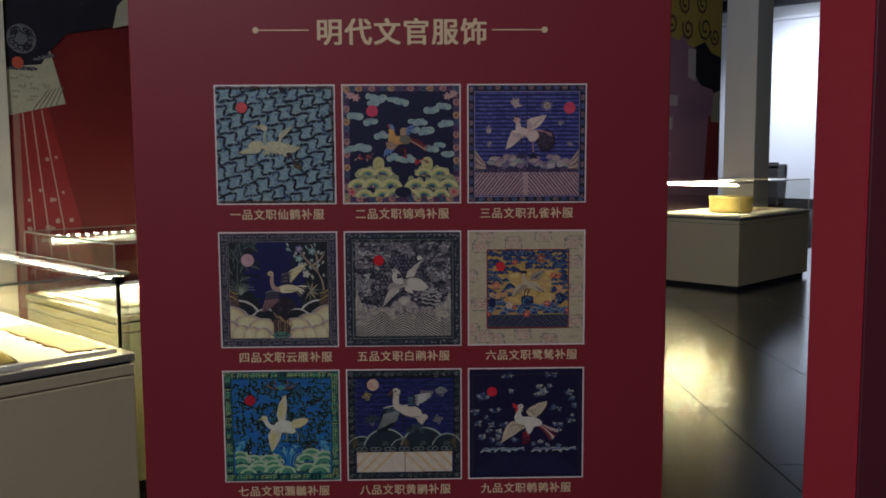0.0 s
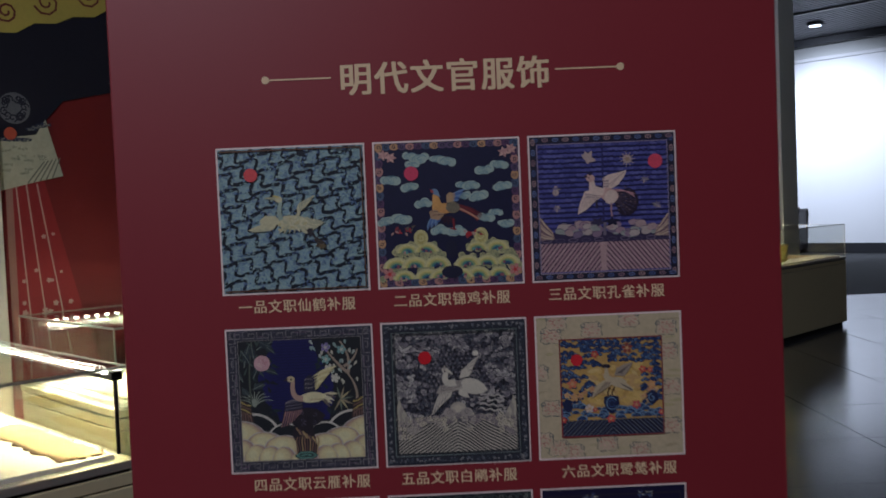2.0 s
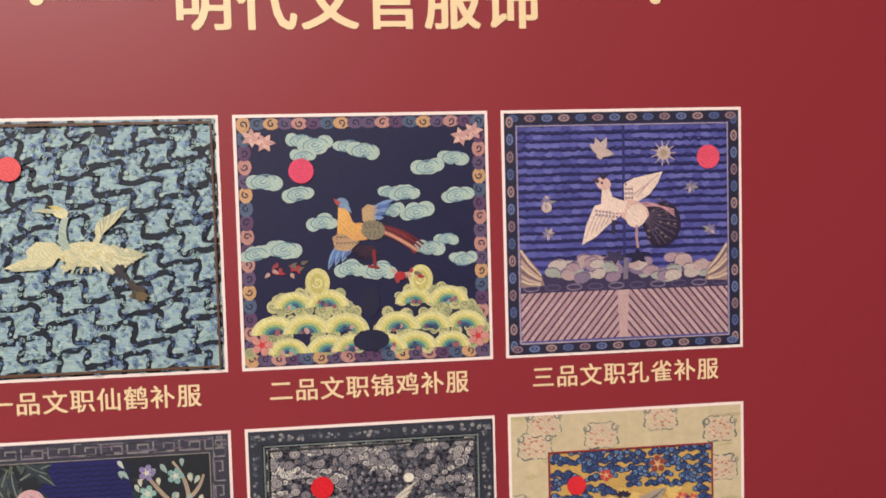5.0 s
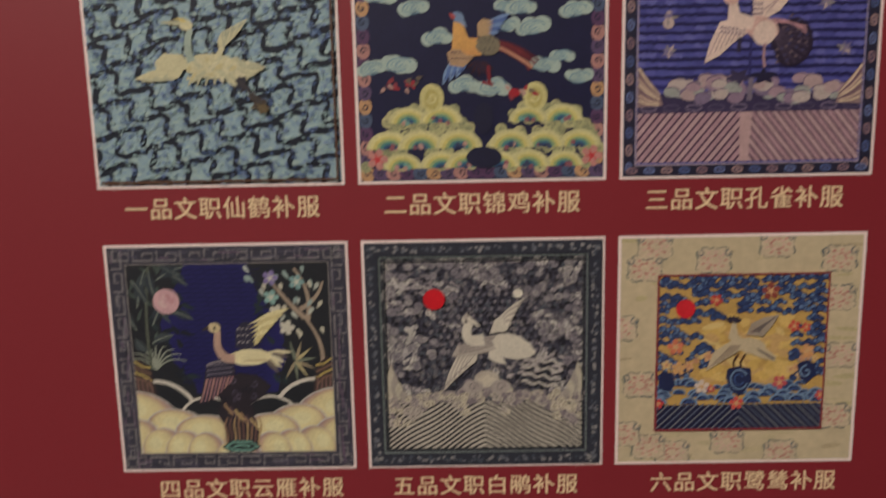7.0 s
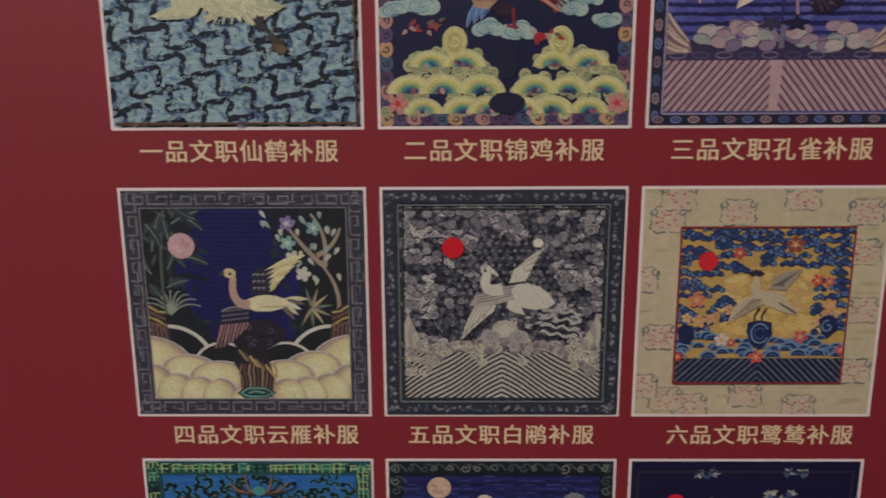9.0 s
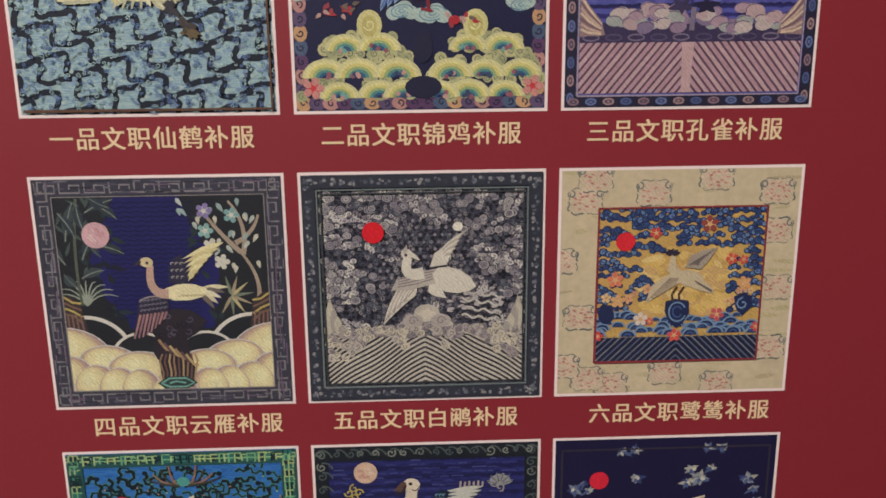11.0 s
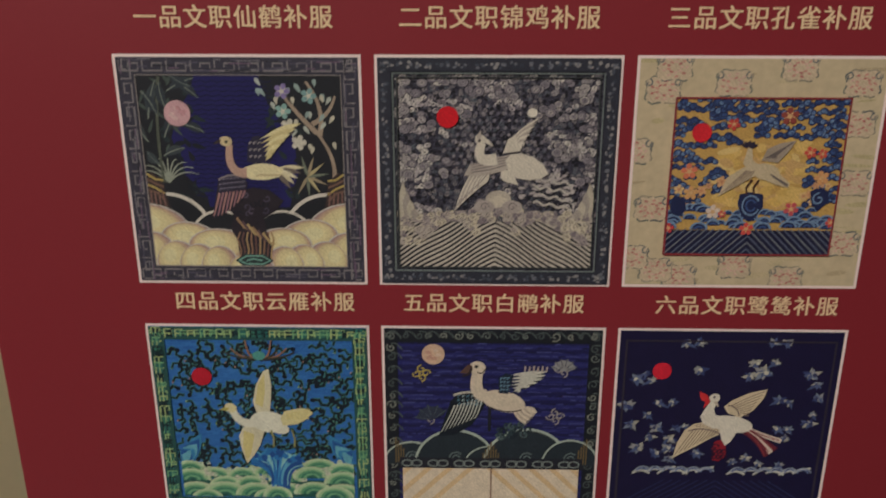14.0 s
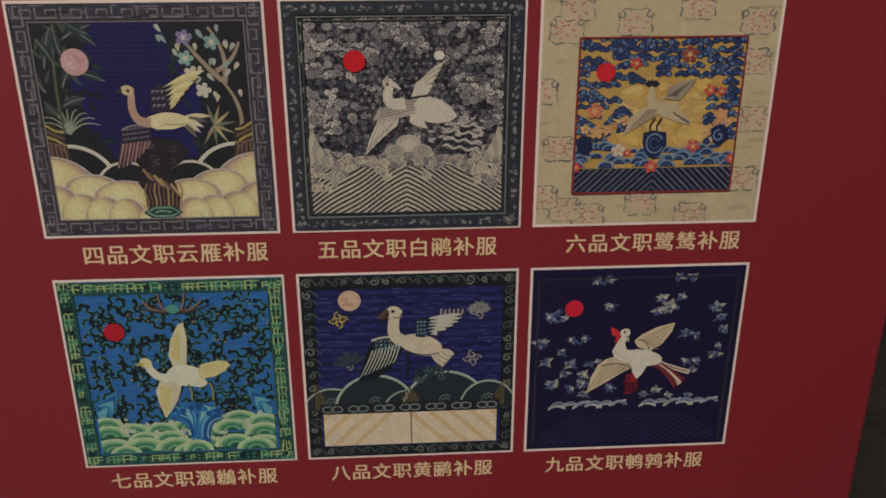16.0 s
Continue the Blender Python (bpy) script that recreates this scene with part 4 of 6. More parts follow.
    for k in range(-4, 30):
        y = -0.3 + 0.0225 * k
        for sd in (1, -1):
            pts = [(0.5 + sd * 0.42 * i / 14, y + 0.27 * (1 - i / 14) + 0.006 * math.sin(i * 0.7)) for i in range(15)]
            a.line("striped_band", pts, 0.0095, ink(46, 44, 50))
    a.lim = keep
    for k in range(420):
        x = rng.uniform(0.085, 0.915)
        d = abs(x - 0.5)
        top = 0.42 - 0.5 * d if d < 0.12 else 0.33 + 0.12 * max(0.0, d - 0.28)
        low = 0.265 - 0.06 * math.cos(d * 17) - 0.02 if d > 0.08 else 0.29
        y = rng.uniform(low, max(low + 0.02, top))
        r = rng.uniform(0.008, 0.017)
        a.add("cloud_bank", ell(x, y, r * 1.25, r, rng.uniform(-25, 25), 9), rng.choice((ink(190, 178, 166), ink(164, 152, 150), ink(208, 196, 172), ink(142, 130, 134))))
        a.line("cloud_bank", coil(x, y, r * 0.75, 1.0, rng.uniform(0, 360), 1, 7), 0.0032, ink(96, 88, 94))
    for sd in (1, -1):
        for k in range(4):
            a.add("cloud_bank", leaf(0.5 + sd * (0.41 - 0.02 * k), 0.3, 0.5 + sd * (0.4 - 0.015 * k), 0.47 - 0.04 * k, 0.035, 0.0, 6, 1.2), (ink(196, 186, 166), ink(170, 160, 150))[k % 2])
    a.add("cloud_bank", ell(0.51, 0.395, 0.055, 0.04, 0, 16), ink(196, 184, 168))
    a.add("cloud_bank", ell(0.51, 0.385, 0.04, 0.026, 0, 14), ink(210, 198, 178))
    for sd in (-1, 1):
        a.add("cloud_bank", ell(0.51 + sd * 0.06, 0.36, 0.045, 0.03, 0, 14), ink(180, 168, 160))
        a.line("cloud_bank", coil(0.51 + sd * 0.06, 0.36, 0.022, 1.2), 0.004, ink(120, 110, 112))
    for x0, y0, x1, y1 in ((0, 0, 1, 0.06), (0, 0.945, 1, 1), (0, 0.06, 0.055, 0.945), (0.945, 0.06, 1, 0.945)):
        a.add("border", rect(x0, y0, x1, y1), ink(48, 50, 62))
    for k in range(26):
        for side in range(4):
            f = (k + rng.uniform(0.3, 0.7)) / 26
            x, y = ((0.028, f), (0.972, f), (f, 0.972), (f, 0.03))[side]
            for t in range(5):
                u, v = x + rng.uniform(-0.012, 0.012), y + rng.uniform(-0.012, 0.012)
                a.add("border", ell(u, v, rng.uniform(0.004, 0.01), rng.uniform(0.004, 0.01), 0, 6), rng.choice((ink(112, 114, 122), ink(74, 80, 92), ink(150, 146, 144), ink(52, 56, 68))))
    for e, m in ((0.062, ink(120, 130, 128)), (0.078, ink(60, 64, 66))):
        a.line("inner_edge", [(e, e), (e, 1 - e), (1 - e, 1 - e), (1 - e, e), (e, e)], 0.008, m)
    f = "ivory_figure"
    ivo, dim = ink(222, 212, 194), ink(190, 178, 166)
    for k in range(9):
        u = k / 8
        a.add(f, leaf(0.40 + 0.07 * u, 0.535 - 0.01 * u, 0.325 + 0.10 * u, 0.345 + 0.11 * u, 0.03, 0.006, 8, 1.2), (ivo, dim)[k % 2])
        a.line(f, [(0.40 + 0.07 * u, 0.52), (0.333 + 0.098 * u, 0.365 + 0.105 * u)], 0.004, ink(150, 140, 136))
    a.add(f, [(0.36, 0.50), (0.385, 0.55), (0.46, 0.575), (0.56, 0.595), (0.585, 0.565), (0.54, 0.525), (0.44, 0.50)], dim)
    for k in range(4):
        a.line(f, [(0.39, 0.515 + 0.011 * k), (0.47, 0.528 + 0.014 * k), (0.56, 0.555 + 0.01 * k)], 0.005, ink(134, 124, 122))
    a.add(f, [(0.535, 0.57), (0.56, 0.597), (0.605, 0.6), (0.655, 0.585), (0.7, 0.55), (0.722, 0.51), (0.69, 0.49), (0.64, 0.482), (0.59, 0.49), (0.55, 0.52)], ivo)
    a.add(f, leaf(0.52, 0.52, 0.595, 0.46, 0.05), ivo)
    for k in range(7):
        u = k / 6
        a.add(f, leaf(0.53 + 0.07 * u, 0.605 + 0.002 * k, 0.675 - 0.06 * u, 0.755 - 0.105 * u, 0.026, 0.008, 8, 1.1), (ivo, dim)[k % 2])
        a.line(f, [(0.54 + 0.065 * u, 0.617), (0.665 - 0.055 * u, 0.742 - 0.1 * u)], 0.0045, ink(82, 78, 82))
    a.add(f, [(0.525, 0.60), (0.545, 0.66), (0.575, 0.68), (0.60, 0.61)], ivo)
    a.line(f, bez((0.50, 0.575), (0.40, 0.55), (0.435, 0.645)), 0.052, ivo, 0.3)
    a.add(f, ell(0.43, 0.66, 0.026, 0.022, -30, 12), ivo)
    a.add(f, leaf(0.44, 0.665, 0.485, 0.63, 0.02), ivo)
    a.add(f, leaf(0.42, 0.66, 0.43, 0.7, 0.02), dim)
    a.dot(f, 0.425, 0.655, 0.007, ink(70, 60, 64), 8)
    a.add(f, ell(0.645, 0.775, 0.022, 0.02, 0, 10), IVORY)
    a.dot("sun_disc", 0.29, 0.755, 0.046, ink(224, 26, 40), 22)
    return {"ivory_figure": "ivory figure motif", "striped_band": "ivory and black wave stripes", "sun_disc": "red sun disc"}


def art_beige(a, rng):
    """Beige cloth with faint medallions round a square of blue clouds on gold."""
    for k in range(60):
        x, y = rng.random(), rng.random()
        a.add("leaf_spray", ell(x, y, rng.uniform(0.02, 0.09), rng.uniform(0.004, 0.014), rng.uniform(-8, 8), 10), rng.choice((ink(206, 188, 150), ink(192, 172, 138), ink(200, 184, 140))))
    for x, y in ((0.1, 0.87), (0.14, 0.965), (0.385, 0.9), (0.645, 0.965), (0.905, 0.9), (0.0, 0.61), (0.09, 0.355), (0.935, 0.475), (0.91, 0.73), (0.47, 0.09), (0.7, 0.035), (0.235, 0.04), (0.13, 0.07), (0.02, 0.13), (0.92, 0.2)):
        md = a.piece("medallion")
        ring = [(x + 0.078 * (1 + 0.12 * math.cos(4 * q + 3.14) + 0.045 * math.cos(12 * q)) * math.cos(q), y + 0.06 * (1 + 0.12 * math.cos(4 * q + 3.14) + 0.045 * math.cos(12 * q)) * math.sin(q)) for q in (2 * math.pi * k / 56 for k in range(57))]
        a.add(md, ring[:-1], ink(212, 190, 160))
        for k in range(8):
            q = rng.choice((0, 1))
            a.line(md, ring[7 * k + q:7 * k + 7], rng.choice((0.005, 0.007, 0.004)), rng.choice((ink(96, 104, 104), ink(120, 124, 112), ink(150, 142, 124))))
        for sx in (-1, 1):
            a.line(md, coil(x + sx * 0.06, y + 0.03, 0.018, 0.9, 90, sx, 9), 0.0055, ink(96, 106, 110))
        for t in range(18):
            q, d = 2 * math.pi * t / 9, 0.022 + 0.016 * (t // 9)
            a.add("leaf_spray", ell(x + d * 1.25 * math.cos(q), y + d * math.sin(q), 0.009, 0.0045, rng.uniform(-40, 40), 8), rng.choice((ink(206, 140, 130), ink(222, 180, 164), ink(190, 112, 108))))
    x0, y0, x1, y1 = 0.156, 0.148, 0.866, 0.84
    keep, a.lim = a.lim, (x0, y0, x1, y1)
    a.add("gold_ground", rect(x0, y0, x1, y1), ink(206, 164, 92))
    for k in range(90):
        x, y = rng.uniform(0.36, 0.74), rng.uniform(0.36, 0.66)
        a.add("gold_ground", ell(x, y, rng.uniform(0.02, 0.06), rng.uniform(0.01, 0.025), rng.uniform(-30, 30), 10), rng.choice((ink(228, 190, 112), ink(220, 180, 100), ink(230, 198, 128), ink(212, 170, 110))))
    navy, mid, lite = ink(34, 42, 80), ink(62, 86, 136), ink(120, 148, 180)
    for i in range(15):
        for j in range(13):
            x, y = x0 + 0.71 * (i + rng.uniform(0.15, 0.85)) / 15, 0.37 + 0.47 * (j + rng.uniform(0.15, 0.85)) / 13
            open_x = 0.17 - 0.1 * max(0.0, y - 0.6) / 0.2 + 0.05 * noise.noise(Vector((x * 7, y * 7, 0)))
            if (abs(x - 0.54) < open_x and y < 0.68) or rng.random() < 0.12:
                continue
            s, nm = rng.uniform(0.017, 0.026), "blue_scroll"
            for u, v, d in ((-0.9, -0.1, 0.8), (0.0, 0.35, 1.0), (0.9, -0.05, 0.8)):
                a.add(nm, ell(x + u * s, y + v * s, s * d * 0.85, s * d * 0.72, 0, 12), navy)
                a.add(nm, ell(x + u * s, y + v * s, s * d * 0.62, s * d * 0.5, 0, 12), mid)
                a.line(nm, coil(x + u * s, y + v * s, s * d * 0.5, 0.9, rng.uniform(0, 360), 1, 8), 0.0048, rng.choice((lite, navy)))
    for k in range(16):
        x, y = rng.uniform(0.17, 0.85), rng.uniform(0.36, 0.5)
        if abs(x - 0.54) > 0.16:
            a.flower("small_flower", x, y, rng.uniform(0.015, 0.026), rng.choice((ink(222, 170, 120), ink(228, 190, 130), ink(212, 160, 116))), ink(206, 140, 104), 5, rng.uniform(0, 70))
    for k in range(70):
        x, y = rng.uniform(x0, x1), 0.265 + 0.095 * (1 - (k / 70)) * rng.uniform(0.6, 1.1)
        r = rng.uniform(0.022, 0.04)
        a.mound("blue_scroll", x, y, r, r * 0.85, (lite, navy, mid, navy))
    a.add("striped_band", rect(x0, y0, x1, 0.262), ink(28, 30, 60))
    for k in range(17):
        d = 0.03 * k
        for sd in (-1, 1):
            a.line("striped_band", [(0.511 + sd * (d + 0.0), 0.146), (0.511 + sd * (d - 0.12), 0.266)] if d > 0.1 else [(0.511 + sd * d, 0.146), (0.511, 0.146 + d)], 0.0065, (ink(118, 122, 128), ink(92, 100, 120))[k % 2])
    for x, y, r, m in ((0.235, 0.525, 0.04, ink(222, 124, 92)), (0.625, 0.765, 0.042, ink(150, 70, 62)), (0.4, 0.73, 0.03, ink(206, 70, 64)), (0.73, 0.61, 0.03, ink(214, 84, 70)), (0.78, 0.605, 0.024, ink(214, 84, 70)), (0.68, 0.36, 0.036, ink(200, 84, 90)), (0.35, 0.345, 0.036, ink(226, 206, 190)), (0.5, 0.268, 0.034, ink(220, 84, 76)), (0.168, 0.27, 0.026, ink(214, 66, 66)), (0.855, 0.3, 0.026, ink(214, 76, 70)), (0.39, 0.335, 0.02, ink(210, 90, 80)), (0.79, 0.5, 0.036, ink(222, 160, 104)), (0.25, 0.43, 0.036, ink(226, 170, 110))):
        a.flower("small_flower", x, y, r * 0.9, m, ink(222, 176, 124), 5, rng.uniform(0, 70))
    a.add("blue_rock", [(0.455, 0.425), (0.5, 0.435), (0.555, 0.425), (0.56, 0.37), (0.535, 0.325), (0.508, 0.3), (0.47, 0.335), (0.452, 0.38)], navy)
    for d in (0.75, 0.42):
        a.line("blue_rock", ell(0.508, 0.375, 0.048 * d, 0.058 * d, 8, 16, 20, 330), 0.007, (lite, mid)[d < 0.5])
    a.add("blue_rock", [(0.75, 0.44), (0.79, 0.455), (0.83, 0.44), (0.825, 0.385), (0.79, 0.35), (0.76, 0.39)], navy)
    a.line("blue_rock", coil(0.79, 0.405, 0.03, 1.1, 90), 0.007, lite)
    a.add("blue_rock", ell(0.2, 0.37, 0.035, 0.045, 0, 12), navy)
    a.lim = keep
    a.line("red_edge", [(x0, y0), (x0, y1), (x1, y1), (x1, y0), (x0, y0)], 0.011, ink(142, 50, 56))
    f = "pale_figure"
    pale, grey, deep = ink(206, 186, 152), ink(170, 154, 136), ink(112, 100, 96)
    a.add(f, [(0.53, 0.575), (0.55, 0.625), (0.6, 0.65), (0.665, 0.662), (0.635, 0.61), (0.6, 0.565)], grey)
    a.add(f, [(0.46, 0.545), (0.5, 0.555), (0.515, 0.51), (0.46, 0.475), (0.365, 0.415), (0.395, 0.5)], pale)
    a.add(f, [(0.58, 0.545), (0.66, 0.475), (0.655, 0.455), (0.6, 0.47), (0.54, 0.495)], pale)
    a.add(f, ell(0.555, 0.525, 0.06, 0.036, -14, 16), pale)
    a.add(f, [(0.455, 0.56), (0.468, 0.63), (0.485, 0.63), (0.495, 0.575), (0.53, 0.55), (0.5, 0.52)], pale)
    for k in range(7):
        a.line(f, [(0.545 + 0.008 * k, 0.585), (0.65 - 0.012 * k, 0.652 - 0.011 * k)], 0.004, deep)
        a.line(f, [(0.47 + 0.006 * k, 0.53), (0.375 + 0.018 * k, 0.427 + 0.01 * k)], 0.004, ink(150, 130, 112))
    for k in range(4):
        a.line(f, [(0.575 + 0.004 * k, 0.515 - 0.004 * k), (0.652, 0.47 - 0.003 * k)], 0.004, deep)
    for k in range(5):
        a.add(f, leaf(0.472, 0.635, 0.472 + 0.04 * math.cos(0.3 + 0.6 * k), 0.635 + 0.028 * math.sin(0.3 + 0.6 * k), 0.02), ink(48, 42, 60))
    for x in (0.5, 0.53):
        a.line(f, [(x, 0.49), (x - 0.02, 0.455), (x - 0.015, 0.425)], 0.009, ink(86, 58, 44))
    a.dot("sun_disc", 0.272, 0.694, 0.041, ink(226, 40, 52), 22)
    return {"pale_figure": "grey and gold figure motif", "gold_ground": "gold inner square", "blue_scroll": "dark blue cloud scrolls", "sun_disc": "red sun disc"}


def vine(x, y, r, turn, way):
    """A crooked tendril that turns first one way and then the other."""
    pts, q = [(x, y)], turn
    for k in range(6):
        q += way * (1.25 if k % 4 < 2 else -1.1)
        pts.append((pts[-1][0] + r * 0.55 * math.cos(q), pts[-1][1] + r * 0.55 * math.sin(q)))
    return pts


def art_blue_vine(a, rng):
    """Bright blue cloth with black vines, green key border and green waves."""
    keep, a.lim = a.lim, (0.07, 0.2, 0.93, 0.93)
    vines = []
    for i in range(15):
        for j in range(13):
            x, y = 0.09 + 0.82 * (i + rng.uniform(0.15, 0.85)) / 15, 0.22 + 0.7 * (j + rng.uniform(0.15, 0.85)) / 13
            vines.append((vine(x, y, rng.uniform(0.034, 0.056), rng.choice((0.0, 1.57)) + rng.uniform(-0.5, 0.5), rng.choice((-1, 1))), rng.uniform(0.007, 0.015)))
    for pts, w in vines:
        a.line("scrollwork", pts, w + 0.008, ink(70, 128, 120))
    for pts, w in vines:
        a.line("scrollwork", pts, w, ink(20, 30, 42))
    for pts, w in vines[::2]:
        a.dot("scrollwork", pts[0][0], pts[0][1], 0.012, ink(20, 30, 42), 8)
        a.dot("scrollwork", pts[-1][0], pts[-1][1], 0.005, rng.choice((ink(150, 180, 120), ink(96, 150, 130), ink(176, 136, 124))), 6)
    a.lim = (0.082, 0.07, 0.918, 1)
    for sd, cx in ((1, 0.085), (-1, 0.915)):
        for k in range(6):
            a.add("blue_rock", leaf(cx, 0.18 + 0.025 * k, cx + sd * (0.11 - 0.014 * k), 0.43 - 0.03 * k, 0.075, sd * 0.012, 6, 1.3), (ink(58, 134, 184), ink(38, 92, 160), ink(104, 176, 196))[k % 3])
    a.add("green_wave", rect(0.07, 0.06, 0.93, 0.17), ink(40, 92, 82))
    rims = (ink(196, 214, 172), ink(168, 206, 158), ink(104, 166, 122), ink(66, 132, 104), ink(120, 178, 134), ink(52, 112, 96), ink(36, 84, 78))
    for row, (y, n, r) in enumerate(((0.2, 7, 0.085), (0.155, 6, 0.095), (0.085, 6, 0.11), (0.065, 3, 0.09))):
        for k in range(n):
            x = 0.5 + (k - (n - 1) / 2) * 0.82 / (n - 0.4) + rng.uniform(-0.014, 0.014)
            yy = y + 0.03 * math.cos(x * 9) * (row < 2) + rng.uniform(-0.01, 0.01)
            q = r * rng.uniform(0.85, 1.1)
            a.mound("green_wave", x, yy, q, q * 0.72, rims)
            if row < 3:
                for t in range(7):
                    fx, fy = x + q * 0.9 + rng.uniform(-0.03, 0.03), yy + 0.03 + rng.uniform(-0.02, 0.03)
                    a.dot("green_wave", fx, fy, rng.uniform(0.008, 0.015), rng.choice((ink(208, 220, 190), ink(182, 206, 164), ink(214, 210, 190))), 8)
                    a.line("green_wave", coil(fx, fy, 0.008, 0.8, 70 * t, 1, 6), 0.0035, ink(112, 160, 124))
    tones = (ink(44, 118, 186), ink(100, 174, 206), ink(34, 84, 156), ink(62, 140, 196), ink(140, 198, 202))
    for k in range(13):
        u = k / 12
        tx, ty = 0.425 + 0.245 * u, 0.335 - 0.10 * abs(u - 0.45) + (0.018 if k % 2 else -0.012)
        bx, by = 0.53 + 0.05 * u + 0.012 * math.sin(k * 2.3), 0.12 + 0.012 * (k % 3)
        a.line("blue_rock", bez((bx, by), (0.55 + 0.03 * u, 0.25), (tx, ty), 8), 0.034, tones[k % 5], -0.25)
        a.line("blue_rock", bez((bx + 0.006, by + 0.02), (0.556 + 0.03 * u, 0.25), (tx, ty - 0.012), 8), 0.006, tones[(k + 2) % 5])
    for k in range(12):
        a.dot("blue_rock", 0.43 + 0.02 * k, 0.318 + 0.014 * math.sin(k * 1.9) - 0.06 * abs(k / 11 - 0.45), 0.016, tones[(k * 2) % 4], 8)
    a.mound("green_wave", 0.54, 0.065, 0.075, 0.07, rims)
    a.lim = keep
    for x0, y0, x1, y1 in ((0, 0, 1, 0.066), (0, 0.934, 1, 1), (0, 0.066, 0.068, 0.934), (0.932, 0.066, 1, 0.934)):
        a.add("border", rect(x0, y0, x1, y1), ink(40, 84, 82))
    for k in range(152):
        f, side = (k // 4 + rng.uniform(0.25, 0.75)) / 38, k % 4
        w, h, m = rng.uniform(0.009, 0.02), rng.uniform(0.012, 0.024), rng.choice((ink(158, 190, 126), ink(122, 178, 126), ink(176, 194, 126), ink(20, 36, 42)))
        x, y = ((f, 0.966), (f, 0.033), (0.034, f), (0.966, f))[side]
        if side > 1:
            w, h = h, w
        a.add("border", rect(x - w * 0.7, y - h * 0.7, x + w * 0.7, y + h * 0.7), rng.choice((ink(22, 44, 50), ink(44, 110, 104), ink(24, 56, 58), ink(60, 124, 104))))
        a.line("border", [(x - w, y - h), (x - w, y + h), (x + w, y + h), (x + w, y - 0.2 * h), (x, y - 0.2 * h)][:rng.choice((3, 4, 5))], 0.0075, m)
        a.line("border", [(x - w, y), (x + w * 1.6, y)] if side < 2 else [(x, y - h), (x, y + h * 1.6)], 0.006, m)
    for sd in (-1, 1):
        for k in range(4):
            a.line("top_spray", bez((0.5 + sd * 0.015, 0.835), (0.5 + sd * (0.05 + 0.02 * k), 0.84), (0.5 + sd * (0.06 + 0.035 * k), 0.935 - 0.02 * k), 6), 0.013, (ink(150, 112, 92), ink(60, 62, 56))[k % 2], 0.5)
    a.add("top_spray", ell(0.5, 0.855, 0.03, 0.024, 0, 12), ink(84, 160, 150))
    f = "white_figure"
    lo, hi, tip = ink(226, 218, 184), ink(238, 234, 212), ink(222, 208, 140)
    a.add(f, [(0.47, 0.50), (0.40, 0.47), (0.375, 0.42), (0.385, 0.34), (0.405, 0.265), (0.44, 0.31), (0.475, 0.37), (0.50, 0.45)], lo)
    a.add(f, [(0.40, 0.45), (0.39, 0.36), (0.405, 0.275), (0.43, 0.33), (0.45, 0.43)], tip)
    a.add(f, [(0.47, 0.55), (0.455, 0.61), (0.475, 0.70), (0.515, 0.775), (0.54, 0.785), (0.548, 0.70), (0.54, 0.61), (0.53, 0.54)], lo)
    a.add(f, [(0.465, 0.60), (0.485, 0.70), (0.52, 0.765), (0.515, 0.66), (0.50, 0.58)], tip)
    a.add(f, ell(0.525, 0.50, 0.09, 0.058, -8, 20), hi)
    a.add(f, ell(0.57, 0.465, 0.05, 0.03, -14, 14), hi)
    a.add(f, [(0.58, 0.52), (0.60, 0.56), (0.68, 0.578), (0.72, 0.572), (0.735, 0.55), (0.70, 0.515), (0.66, 0.49), (0.59, 0.48)], ink(228, 218, 160))
    for k in range(5):
        a.line(f, [(0.61, 0.52 + 0.006 * k), (0.715, 0.52 + 0.012 * k)], 0.005, tip)
    a.line(f, bez((0.485, 0.505), (0.39, 0.46), (0.355, 0.56)), 0.05, hi, 0.3)
    a.add(f, ell(0.347, 0.575, 0.03, 0.026, -20, 12), ink(232, 222, 170))
    a.add(f, leaf(0.34, 0.57, 0.29, 0.565, 0.016), ink(200, 186, 96))
    for x in (0.53, 0.63):
        a.line(f, [(x, 0.455), (x + 0.012, 0.41), (x + 0.008, 0.36)], 0.009, ink(150, 150, 100))
    a.dot("sun_disc", 0.225, 0.742, 0.047, ink(196, 28, 48), 22)
    return {"white_figure": "cream-white figure motif", "green_wave": "green scalloped waves", "border": "green and yellow key border", "sun_disc": "red sun disc"}


